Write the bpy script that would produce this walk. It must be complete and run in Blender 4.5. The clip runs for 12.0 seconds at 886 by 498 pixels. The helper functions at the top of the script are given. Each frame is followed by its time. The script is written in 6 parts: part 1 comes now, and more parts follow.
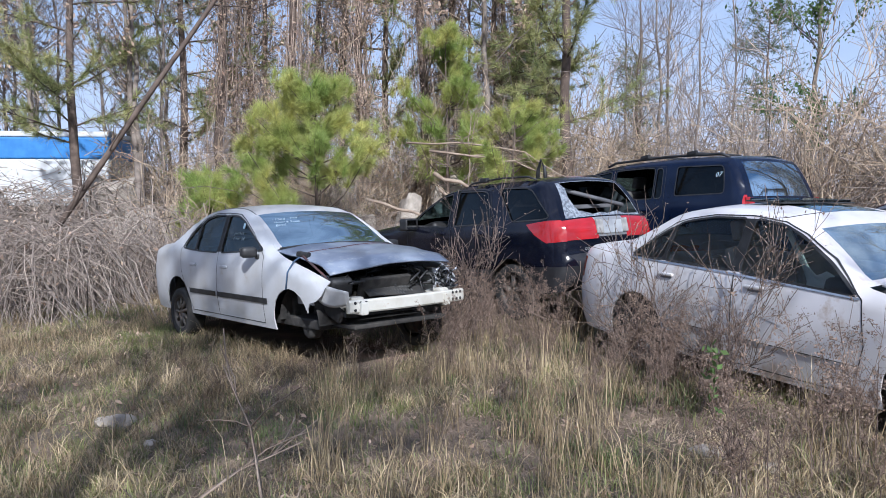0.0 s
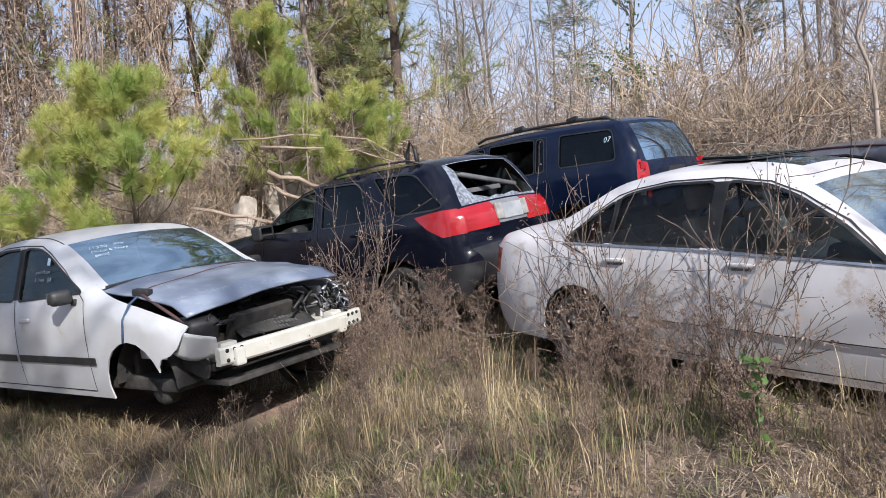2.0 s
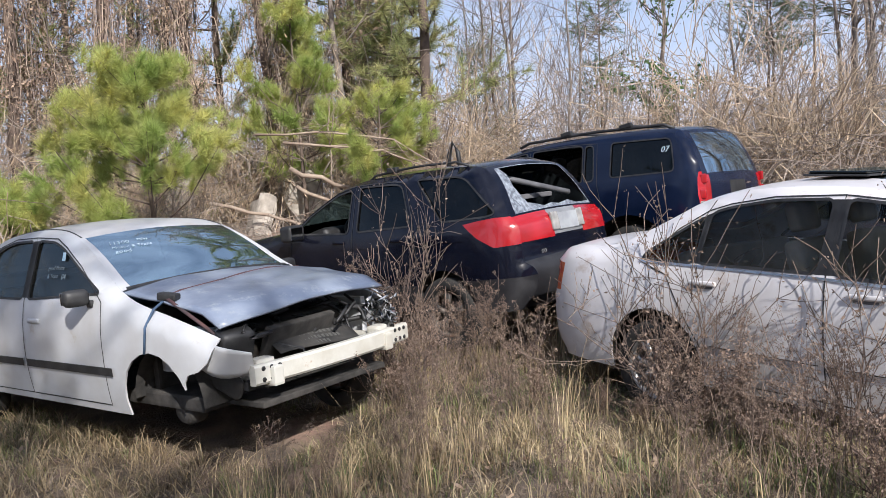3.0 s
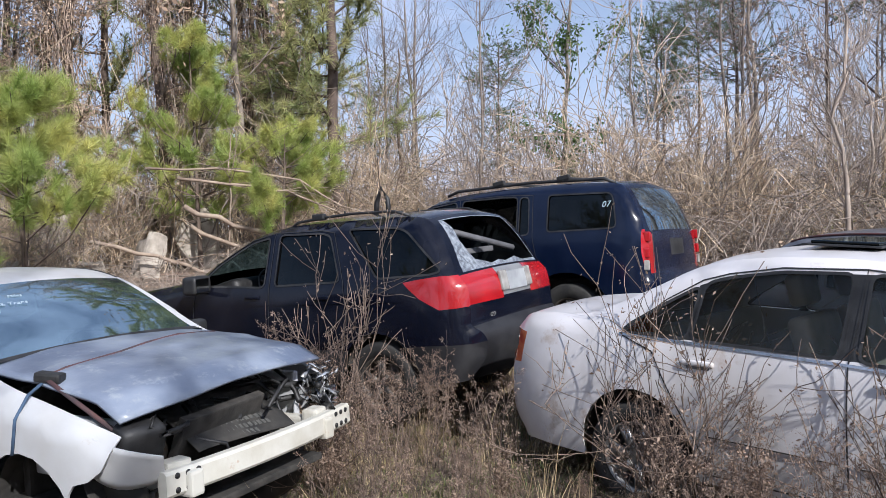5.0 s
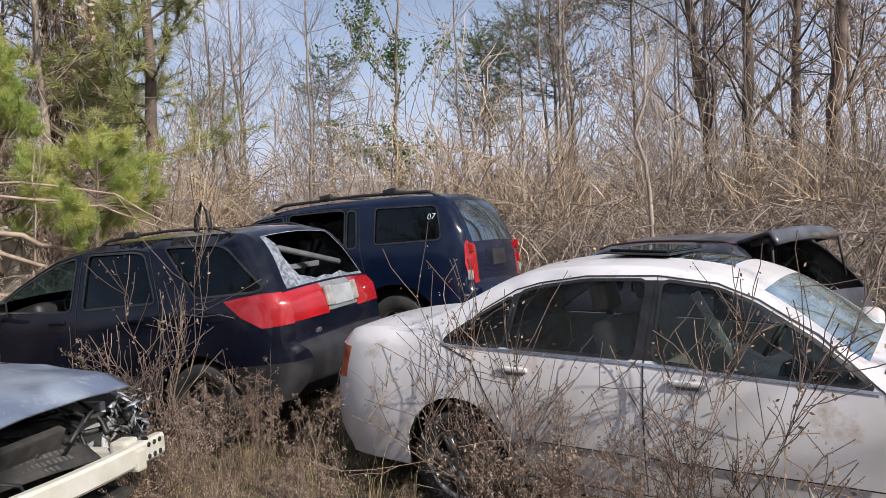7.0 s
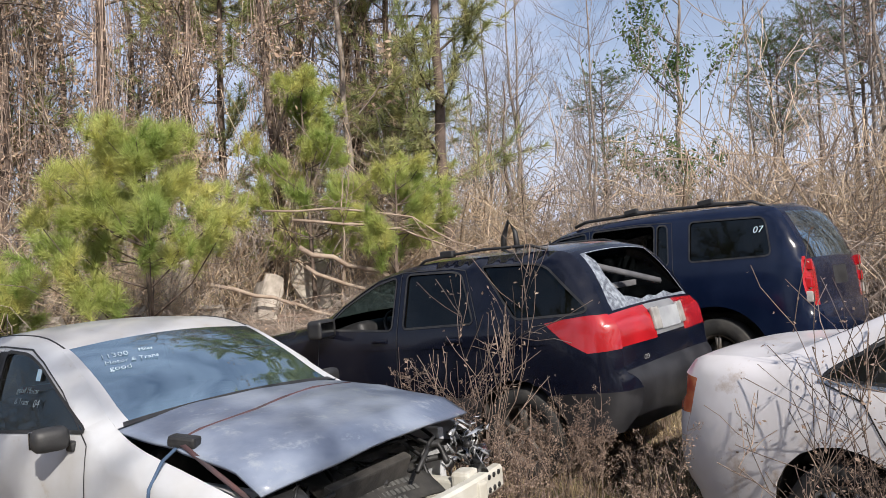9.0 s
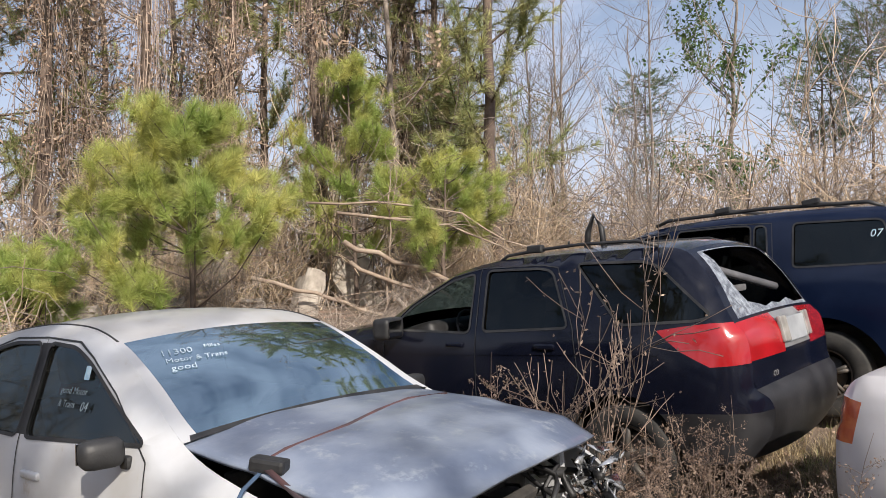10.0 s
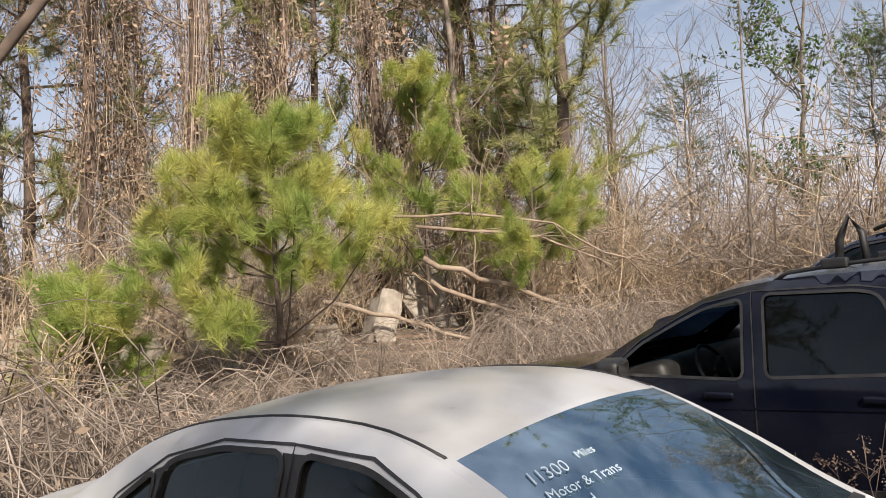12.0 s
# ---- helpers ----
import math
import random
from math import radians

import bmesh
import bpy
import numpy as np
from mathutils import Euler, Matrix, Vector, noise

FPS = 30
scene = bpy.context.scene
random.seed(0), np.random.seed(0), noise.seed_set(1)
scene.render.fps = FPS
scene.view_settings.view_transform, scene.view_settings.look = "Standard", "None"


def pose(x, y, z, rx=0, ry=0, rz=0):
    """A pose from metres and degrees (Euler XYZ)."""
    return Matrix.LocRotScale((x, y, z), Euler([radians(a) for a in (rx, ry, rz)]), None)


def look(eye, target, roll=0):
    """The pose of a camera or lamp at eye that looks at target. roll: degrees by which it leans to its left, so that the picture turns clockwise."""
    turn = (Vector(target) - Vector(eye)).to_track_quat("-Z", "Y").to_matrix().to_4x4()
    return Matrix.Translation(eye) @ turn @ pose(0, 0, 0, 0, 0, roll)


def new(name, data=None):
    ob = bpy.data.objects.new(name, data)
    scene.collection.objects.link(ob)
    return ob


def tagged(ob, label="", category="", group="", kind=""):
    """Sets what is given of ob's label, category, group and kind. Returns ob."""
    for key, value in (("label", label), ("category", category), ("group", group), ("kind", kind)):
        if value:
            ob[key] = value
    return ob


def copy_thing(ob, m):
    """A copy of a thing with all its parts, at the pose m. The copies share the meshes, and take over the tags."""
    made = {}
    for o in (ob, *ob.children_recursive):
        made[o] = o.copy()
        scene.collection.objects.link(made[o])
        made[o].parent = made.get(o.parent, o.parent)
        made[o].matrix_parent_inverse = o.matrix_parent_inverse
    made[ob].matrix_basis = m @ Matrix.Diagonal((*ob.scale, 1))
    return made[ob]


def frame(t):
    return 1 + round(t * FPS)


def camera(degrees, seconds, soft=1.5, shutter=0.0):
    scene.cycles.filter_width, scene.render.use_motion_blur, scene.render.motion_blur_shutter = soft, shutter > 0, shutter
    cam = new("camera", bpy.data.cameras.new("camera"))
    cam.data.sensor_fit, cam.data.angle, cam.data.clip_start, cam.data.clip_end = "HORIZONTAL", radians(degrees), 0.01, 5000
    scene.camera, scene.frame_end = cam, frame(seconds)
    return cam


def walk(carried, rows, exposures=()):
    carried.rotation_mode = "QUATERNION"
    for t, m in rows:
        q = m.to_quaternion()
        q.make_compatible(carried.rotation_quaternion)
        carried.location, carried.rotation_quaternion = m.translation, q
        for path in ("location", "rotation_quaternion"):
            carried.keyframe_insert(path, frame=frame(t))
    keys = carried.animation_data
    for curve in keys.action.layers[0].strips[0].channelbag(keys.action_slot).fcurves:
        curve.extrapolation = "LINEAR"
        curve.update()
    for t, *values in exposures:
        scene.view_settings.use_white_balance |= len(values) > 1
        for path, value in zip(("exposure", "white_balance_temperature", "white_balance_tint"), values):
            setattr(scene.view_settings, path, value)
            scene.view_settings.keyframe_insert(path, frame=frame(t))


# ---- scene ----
from mathutils import geometry as mgeo

cam = camera(59.9, 12.0, soft=0.6)
METRES, EYE, TILT, LEAN, TURN = 7.0, 1.58, -3.8, 0.0, 0.0
ROWS = [
    (0.0, 0.0, 0.0, 0.0, 0.0, 0.0, -0.0),
    (0.5, 0.0002, 0.0598, 0.0041, -4.35, 0.73, 0.86),
    (1.0, -0.0208, 0.1106, 0.0046, -10.57, 0.14, 2.72),
    (1.5, -0.0412, 0.1627, 0.01, -13.87, -0.89, 4.11),
    (2.0, -0.062, 0.2263, 0.0181, -12.95, -1.36, 6.6),
    (2.5, -0.0782, 0.2711, 0.0176, -12.59, -1.45, 4.64),
    (3.0, -0.0915, 0.3242, 0.0261, -12.32, -0.89, 4.1),
    (5.0, -0.117, 0.4467, 0.048, -20.6, 1.77, 2.69),
    (5.5, -0.1089, 0.4442, 0.0488, -28.61, 1.46, 2.77),
    (6.0, -0.1032, 0.4418, 0.0484, -32.43, 1.31, 3.24),
    (6.5, -0.1002, 0.4393, 0.0491, -35.01, 1.3, 3.9),
    (7.0, -0.1063, 0.4385, 0.0507, -32.72, 1.82, 4.51),
    (7.5, -0.126, 0.4435, 0.0527, -18.47, 3.77, 4.03),
    (9.5, -0.1364, 0.5684, 0.0579, -12.27, 4.84, 3.32),
    (10.0, -0.1697, 0.6283, 0.0586, -11.04, 4.96, 2.08),
    (10.5, -0.2056, 0.7028, 0.0683, -4.59, 5.73, 6.77),
    (11.0, -0.2397, 0.7511, 0.0751, -9.06, 5.37, 4.54),
    (11.5, -0.2774, 0.8111, 0.0774, -9.54, 5.49, 4.38),
    (12.0, -0.3141, 0.8635, 0.0919, -9.96, 5.99, 3.66),
]
walk(cam, [(t, pose(0, 0, EYE, TILT, LEAN, TURN) @ pose(METRES * x, METRES * y, METRES * z, 90 + pitch, roll, yaw)) for t, x, y, z, yaw, pitch, roll in ROWS],
     exposures=[(0.0, 0.42, 5200, 10), (2.5, 0.55, 5750, 10), (5.0, 0.45, 5550, 10), (6.5, 0.36, 5900, 10), (9.5, 0.45, 6100, 10), (12.0, 0.47, 6600, 10)])

# ---- world, sun, exposure ----
SUN_AZ, SUN_EL = 170.0, 36.0      # degrees: compass way towards the sun from +y clockwise, height over the horizon
world = bpy.data.worlds.new("world")
scene.world = world
world.use_nodes = True
wn, wl = world.node_tree.nodes, world.node_tree.links
sky = wn.new("ShaderNodeTexSky")
sky.sky_type = "NISHITA"
sky.sun_disc = False
sky.sun_elevation = radians(SUN_EL)
sky.sun_rotation = radians(SUN_AZ)
sky.air_density, sky.dust_density, sky.ozone_density = 1.0, 2.5, 1.2
tc = wn.new("ShaderNodeTexCoord")
cl_map = wn.new("ShaderNodeMapping")
cl_map.inputs["Scale"].default_value = (1.0, 1.0, 2.6)
cl_noise = wn.new("ShaderNodeTexNoise")
cl_noise.inputs["Scale"].default_value = 2.4
cl_noise.inputs["Detail"].default_value = 8.0
cl_noise.inputs["Roughness"].default_value = 0.6
cl_ramp = wn.new("ShaderNodeValToRGB")
cl_ramp.color_ramp.elements[0].position = 0.38
cl_ramp.color_ramp.elements[1].position = 0.70
cl_mix = wn.new("ShaderNodeMix")
cl_mix.data_type = "RGBA"
cl_mix.inputs[7].default_value = (6.6, 6.8, 8.0, 1)
wl.new(tc.outputs["Generated"], cl_map.inputs[0])
wl.new(cl_map.outputs[0], cl_noise.inputs["Vector"])
wl.new(cl_noise.outputs["Fac"], cl_ramp.inputs[0])
sep = wn.new("ShaderNodeSeparateXYZ")
haze = wn.new("ShaderNodeMapRange")
haze.inputs[1].default_value, haze.inputs[2].default_value = 0.05, 0.42
haze.inputs[3].default_value, haze.inputs[4].default_value = 0.85, 0.0
top = wn.new("ShaderNodeMath")
top.operation = "MAXIMUM"
wl.new(tc.outputs["Generated"], sep.inputs[0])
wl.new(sep.outputs[2], haze.inputs[0])
wl.new(haze.outputs[0], top.inputs[0])
wl.new(cl_ramp.outputs[0], top.inputs[1])
wl.new(top.outputs[0], cl_mix.inputs[0])
wl.new(sky.outputs[0], cl_mix.inputs[6])
wl.new(cl_mix.outputs[2], wn["Background"].inputs[0])
wn["Background"].inputs[1].default_value = 0.088
sun = new("sun", bpy.data.lights.new("sun", "SUN"))
sun.data.energy, sun.data.angle, sun.data.color = 4.7, radians(0.6), (1.0, 0.89, 0.75)
az, el = radians(SUN_AZ), radians(SUN_EL)
SUN_WAY = Vector((math.sin(az) * math.cos(el), math.cos(az) * math.cos(el), math.sin(el)))
sun.matrix_world = look(SUN_WAY * 60, (0, 0, 0))


# ---- materials ----
def mat(name, base, other=None, scale=6.0, rough=0.6, metal=0.0, bump=0.0, bscale=40.0, coat=0.0, lo=0.4, hi=0.65, rvar=0.0, spot=None, spot_lo=0.62, spot_scale=3.0, island=0.0):
    """A noise-varied surface: base to other by broad noise, fine bump, optional stains of a third colour."""
    m = bpy.data.materials.new(name)
    m.use_nodes = True
    nd, ln = m.node_tree.nodes, m.node_tree.links
    bs = nd["Principled BSDF"]
    bs.inputs["Roughness"].default_value = rough
    bs.inputs["Metallic"].default_value = metal
    bs.inputs["Coat Weight"].default_value = coat
    bs.inputs["Coat Roughness"].default_value = 0.08
    co = nd.new("ShaderNodeTexCoord")
    n1 = nd.new("ShaderNodeTexNoise")
    n1.inputs["Scale"].default_value = scale
    n1.inputs["Detail"].default_value = 6
    ln.new(co.outputs["Object"], n1.inputs["Vector"])
    r1 = nd.new("ShaderNodeValToRGB")
    r1.color_ramp.elements[0].position, r1.color_ramp.elements[1].position = lo, hi
    r1.color_ramp.elements[0].color = (*base, 1)
    r1.color_ramp.elements[1].color = (*(other or base), 1)
    ln.new(n1.outputs["Fac"], r1.inputs[0])
    out = r1.outputs[0]
    if spot:
        n2 = nd.new("ShaderNodeTexNoise")
        n2.inputs["Scale"].default_value = spot_scale
        n2.inputs["Detail"].default_value = 9
        n2.inputs["Roughness"].default_value = 0.7
        ln.new(co.outputs["Object"], n2.inputs["Vector"])
        r2 = nd.new("ShaderNodeValToRGB")
        r2.color_ramp.elements[0].position, r2.color_ramp.elements[1].position = spot_lo, spot_lo + 0.12
        ln.new(n2.outputs["Fac"], r2.inputs[0])
        mx = nd.new("ShaderNodeMix")
        mx.data_type = "RGBA"
        mx.inputs[7].default_value = (*spot, 1)
        ln.new(r2.outputs[0], mx.inputs[0])
        ln.new(out, mx.inputs[6])
        out = mx.outputs[2]
    if island:
        g = nd.new("ShaderNodeNewGeometry")
        mr = nd.new("ShaderNodeMapRange")
        mr.inputs[3].default_value, mr.inputs[4].default_value = 1 - island, 1 + island
        ln.new(g.outputs["Random Per Island"], mr.inputs[0])
        hs = nd.new("ShaderNodeHueSaturation")
        ln.new(mr.outputs[0], hs.inputs["Value"])
        ln.new(out, hs.inputs["Color"])
        out = hs.outputs[0]
    ln.new(out, bs.inputs["Base Color"])
    if rvar:
        mr = nd.new("ShaderNodeMapRange")
        mr.inputs[3].default_value, mr.inputs[4].default_value = rough - rvar, rough + rvar
        ln.new(n1.outputs["Fac"], mr.inputs[0])
        ln.new(mr.outputs[0], bs.inputs["Roughness"])
    if bump:
        n3 = nd.new("ShaderNodeTexNoise")
        n3.inputs["Scale"].default_value = bscale
        n3.inputs["Detail"].default_value = 5
        ln.new(co.outputs["Object"], n3.inputs["Vector"])
        bp = nd.new("ShaderNodeBump")
        bp.inputs["Strength"].default_value = bump
        bp.inputs["Distance"].default_value = 0.02
        ln.new(n3.outputs["Fac"], bp.inputs["Height"])
        ln.new(bp.outputs[0], bs.inputs["Normal"])
    return m


def glass_mat(name, tint, dust_sheen=0.1, dust_sheen_col=(0.45, 0.42, 0.36), ior=1.5, streak=1.0, gloss=0.75):
    """Thin pane: tinted see-through, blue-toned Fresnel gloss, and a film of dust that can carry painted sky colour."""
    m = bpy.data.materials.new(name)
    m.use_nodes = True
    nd, ln = m.node_tree.nodes, m.node_tree.links
    nd.remove(nd["Principled BSDF"])
    tr = nd.new("ShaderNodeBsdfTransparent")
    tr.inputs[0].default_value = (*tint, 1)
    gl = nd.new("ShaderNodeBsdfGlossy")
    gl.inputs["Roughness"].default_value = 0.03
    gl.inputs[0].default_value = (0.66, 0.84, 0.95, 1)
    fr = nd.new("ShaderNodeFresnel")
    fr.inputs[0].default_value = ior
    m1 = nd.new("ShaderNodeMixShader")
    gm = nd.new("ShaderNodeMath")
    gm.operation = "MULTIPLY"
    gm.inputs[1].default_value = gloss
    ln.new(fr.outputs[0], gm.inputs[0])
    ln.new(gm.outputs[0], m1.inputs[0])
    ln.new(tr.outputs[0], m1.inputs[1])
    ln.new(gl.outputs[0], m1.inputs[2])
    df = nd.new("ShaderNodeBsdfDiffuse")
    df.inputs[0].default_value = (*dust_sheen_col, 1)
    co = nd.new("ShaderNodeTexCoord")
    mp = nd.new("ShaderNodeMapping")
    mp.inputs["Scale"].default_value = (1, streak, 1)
    no = nd.new("ShaderNodeTexNoise")
    no.inputs["Scale"].default_value = 4
    no.inputs["Detail"].default_value = 8
    ln.new(co.outputs["Object"], mp.inputs[0])
    ln.new(mp.outputs[0], no.inputs["Vector"])
    mr = nd.new("ShaderNodeMapRange")
    mr.inputs[1].default_value, mr.inputs[2].default_value = 0.35, 0.75
    mr.inputs[3].default_value, mr.inputs[4].default_value = dust_sheen * 0.3, dust_sheen * 1.8
    ln.new(no.outputs["Fac"], mr.inputs[0])
    m2 = nd.new("ShaderNodeMixShader")
    ln.new(mr.outputs[0], m2.inputs[0])
    ln.new(m1.outputs[0], m2.inputs[1])
    ln.new(df.outputs[0], m2.inputs[2])
    ln.new(m2.outputs[0], nd["Material Output"].inputs[0])
    return m


def leaf_mat(name, base, other, trans=0.3, scale=1.5, island=0.25):
    m = mat(name, base, other, scale=scale, rough=0.55, island=island)
    nd, ln = m.node_tree.nodes, m.node_tree.links
    bs = nd["Principled BSDF"]
    tl = nd.new("ShaderNodeBsdfTranslucent")
    ln.new(bs.inputs["Base Color"].links[0].from_socket, tl.inputs[0])
    mx = nd.new("ShaderNodeMixShader")
    mx.inputs[0].default_value = trans
    ln.new(bs.outputs[0], mx.inputs[1])
    ln.new(tl.outputs[0], mx.inputs[2])
    ln.new(mx.outputs[0], nd["Material Output"].inputs[0])
    return m


WHITE_A = mat("white_car_paint", (0.51, 0.52, 0.54), (0.42, 0.415, 0.41), 2.5, 0.36, bump=0.02, bscale=90, coat=0.25, spot=(0.36, 0.31, 0.25), spot_lo=0.62, spot_scale=5)
WHITE_B = mat("pearl_white_paint", (0.66, 0.64, 0.655), (0.54, 0.52, 0.52), 2.0, 0.36, bump=0.02, bscale=70, coat=0.3, spot=(0.40, 0.32, 0.26), spot_lo=0.56, spot_scale=3.2)
BLACK_P = mat("black_car_paint", (0.003, 0.004, 0.010), (0.008, 0.009, 0.016), 3, 0.14, coat=0.25, rvar=0.05, bump=0.01, bscale=60)
NAVY_P = mat("navy_car_paint", (0.0035, 0.007, 0.022), (0.007, 0.012, 0.032), 3, 0.14, coat=0.25, rvar=0.05, bump=0.01, bscale=60)
DARK_P = mat("faded_dark_paint", (0.035, 0.037, 0.048), (0.10, 0.10, 0.115), 3, 0.33, coat=0.3, rvar=0.08)
HOOD_P = mat("weathered_hood", (0.12, 0.148, 0.215), (0.245, 0.28, 0.35), 2.6, 0.34, coat=0.15, bump=0.08, bscale=25, rvar=0.12, spot=(0.27, 0.30, 0.345), spot_lo=0.55, spot_scale=9)
SILVER_TRIM = mat("grey_cladding", (0.10, 0.10, 0.11), (0.16, 0.16, 0.17), 4, 0.5, bump=0.05)
# brown spots hold rust and, painted in with it, the warm sun patch
BEAM_W = mat("bumper_beam_paint", (0.56, 0.55, 0.50), (0.46, 0.44, 0.38), 5, 0.45, bump=0.05, spot=(0.34, 0.17, 0.07), spot_lo=0.62, spot_scale=9)
BLACK_TRIM = mat("black_plastic", (0.012, 0.012, 0.013), (0.03, 0.03, 0.031), 9, 0.55, bump=0.08, bscale=120)
RUBBER = mat("rubber", (0.015, 0.015, 0.015), (0.045, 0.042, 0.038), 6, 0.8, bump=0.1, bscale=60)
ALLOY = mat("dull_alloy", (0.34, 0.34, 0.34), (0.22, 0.21, 0.2), 9, 0.42, metal=0.75, bump=0.04)
STEEL = mat("dirty_steel", (0.07, 0.065, 0.06), (0.16, 0.14, 0.12), 8, 0.6, metal=0.5, bump=0.15, bscale=30, spot=(0.16, 0.07, 0.03), spot_lo=0.58)
BAY = mat("engine_dirt", (0.02, 0.019, 0.018), (0.06, 0.055, 0.05), 7, 0.8, bump=0.3, bscale=18)
CHROME = mat("chrome", (0.6, 0.6, 0.6), (0.5, 0.5, 0.5), 8, 0.18, metal=1.0)
RED_LAMP = mat("red_lens", (0.36, 0.010, 0.014), (0.26, 0.008, 0.010), 3, 0.12, coat=0.8)
AMBER = mat("amber_lens", (0.62, 0.16, 0.05), (0.45, 0.07, 0.03), 12, 0.15, coat=0.7)
CLEAR_LAMP = mat("clear_lens", (0.33, 0.32, 0.30), (0.22, 0.21, 0.2), 12, 0.15, coat=0.8)
LAMP_GUTS = mat("lamp_chrome", (0.55, 0.56, 0.58), (0.06, 0.06, 0.06), 14, 0.25, metal=0.7, lo=0.45, hi=0.55)
SEAT = mat("seat_cloth", (0.045, 0.043, 0.042), (0.09, 0.085, 0.08), 6, 0.9, bump=0.1)
SEAT_TAN = mat("seat_leather", (0.20, 0.17, 0.14), (0.28, 0.24, 0.2), 5, 0.6, bump=0.1)
AIRBAG = mat("airbag_cloth", (0.55, 0.56, 0.52), (0.42, 0.45, 0.43), 4, 0.9, bump=0.1)
GLASS_C = glass_mat("tinted_glass", (0.14, 0.155, 0.155), 0.03)
# the teal film paints the sky's reflection into the windscreen, over its dust
GLASS_W = glass_mat("windscreen_glass", (0.12, 0.20, 0.23), 0.05, (0.22, 0.34, 0.40), ior=1.45, gloss=0.55)
GLASS_K = glass_mat("dark_tint_glass", (0.02, 0.024, 0.028), 0.006)
GLASS_A = glass_mat("clear_side_glass", (0.80, 0.83, 0.82), 0.012, ior=1.4)
GLASS_S = glass_mat("shattered_glass", (0.40, 0.50, 0.48), 0.16, (0.5, 0.56, 0.54), streak=1)
DARK_CLAD = mat("dark_cladding", (0.011, 0.011, 0.013), (0.028, 0.028, 0.031), 4, 0.45, bump=0.05)
for dark_paint in (BLACK_P, NAVY_P):
    dark_paint.node_tree.nodes["Principled BSDF"].inputs["Specular IOR Level"].default_value = 0.3
    dark_paint.node_tree.nodes["Principled BSDF"].inputs["Coat Weight"].default_value = 0.1
STICKER = mat("blue_sticker", (0.30, 0.48, 0.62), (0.5, 0.6, 0.68), 60, 0.6)
CHALK_G = mat("worn_lettering", (0.085, 0.085, 0.08), (0.04, 0.04, 0.04), 30, 0.9)
CRACKED = mat("crazed_glass", (0.09, 0.10, 0.125), (0.38, 0.42, 0.47), 30, 0.3, bump=0.5, bscale=80, lo=0.40, hi=0.72)
CHALK_D = mat("faint_chalk", (0.24, 0.29, 0.32), (0.12, 0.15, 0.17), 30, 0.9)
CHALK = mat("window_chalk", (0.58, 0.70, 0.78), (0.40, 0.50, 0.58), 30, 0.9)
STRAP = mat("faded_strap", (0.10, 0.045, 0.045), (0.05, 0.035, 0.04), 9, 0.85)
STRAP_B = mat("blue_strap", (0.05, 0.09, 0.16), (0.03, 0.05, 0.09), 9, 0.85)
BARK = mat("grey_bark", (0.16, 0.13, 0.11), (0.28, 0.24, 0.205), 5, 0.9, bump=0.5, bscale=14)
BARK_P = mat("pine_bark", (0.085, 0.062, 0.05), (0.16, 0.12, 0.095), 4, 0.9, bump=0.6, bscale=9)
TWIG = mat("dry_twig", (0.34, 0.255, 0.175), (0.50, 0.40, 0.29), 2, 0.85, island=0.45)
TWIG_G = mat("grey_twig", (0.22, 0.178, 0.148), (0.38, 0.318, 0.27), 2, 0.85, island=0.4)
VINE = mat("brown_vine", (0.27, 0.20, 0.165), (0.52, 0.42, 0.34), 2, 0.85, island=0.5)
LOG = mat("bleached_log", (0.240, 0.180, 0.137), (0.336, 0.270, 0.209), 5, 0.85, bump=0.3, bscale=20)
NEEDLE = leaf_mat("young_pine_needles", (0.34, 0.43, 0.12), (0.60, 0.58, 0.20), 0.5, scale=1.1, island=0.35)
NEEDLE_D = leaf_mat("pine_needles", (0.08, 0.13, 0.045), (0.15, 0.19, 0.06), 0.35)
NEEDLE_O = leaf_mat("olive_needles", (0.30, 0.34, 0.14), (0.54, 0.51, 0.24), 0.5, island=0.4)
LEAF_B = leaf_mat("dead_leaves", (0.34, 0.24, 0.175), (0.56, 0.43, 0.32), 0.35, island=0.5)
LEAF_G = leaf_mat("evergreen_leaves", (0.07, 0.13, 0.035), (0.15, 0.21, 0.06), 0.3)
LEAF_O = leaf_mat("olive_leaves", (0.15, 0.16, 0.05), (0.25, 0.24, 0.09), 0.35)
STALK = mat("dead_stalk", (0.10, 0.072, 0.060), (0.26, 0.195, 0.15), 3, 0.85, island=0.4)
WEED = leaf_mat("dead_weed", (0.20, 0.14, 0.105), (0.45, 0.34, 0.26), 0.3)
GRASS = leaf_mat("dry_grass", (0.24, 0.18, 0.105), (0.52, 0.42, 0.26), 0.3, scale=0.9, island=0.6)
GRASS_G = leaf_mat("green_grass", (0.12, 0.15, 0.055), (0.28, 0.28, 0.11), 0.3, scale=0.9, island=0.4)
SEDGE = leaf_mat("broom_sedge", (0.34, 0.21, 0.11), (0.42, 0.29, 0.16), 0.3, scale=0.8)
THATCH = leaf_mat("matted_straw", (0.16, 0.12, 0.088), (0.37, 0.29, 0.205), 0.2, scale=0.9, island=0.6)
GROUND = mat("leaf_litter_ground", (0.11, 0.085, 0.065), (0.24, 0.175, 0.125), 2.6, 0.95, bump=1.0, bscale=45, spot=(0.33, 0.215, 0.165), spot_lo=0.56, spot_scale=0.9)
PALE = mat("pale_debris", (0.38, 0.34, 0.29), (0.22, 0.19, 0.16), 5, 0.85, bump=0.4)
TARP = mat("blue_sheet", (0.04, 0.17, 0.46), (0.06, 0.22, 0.52), 3, 0.55, bump=0.1)
TARP_W = mat("white_sheet", (0.62, 0.64, 0.66), (0.5, 0.51, 0.52), 3, 0.55)


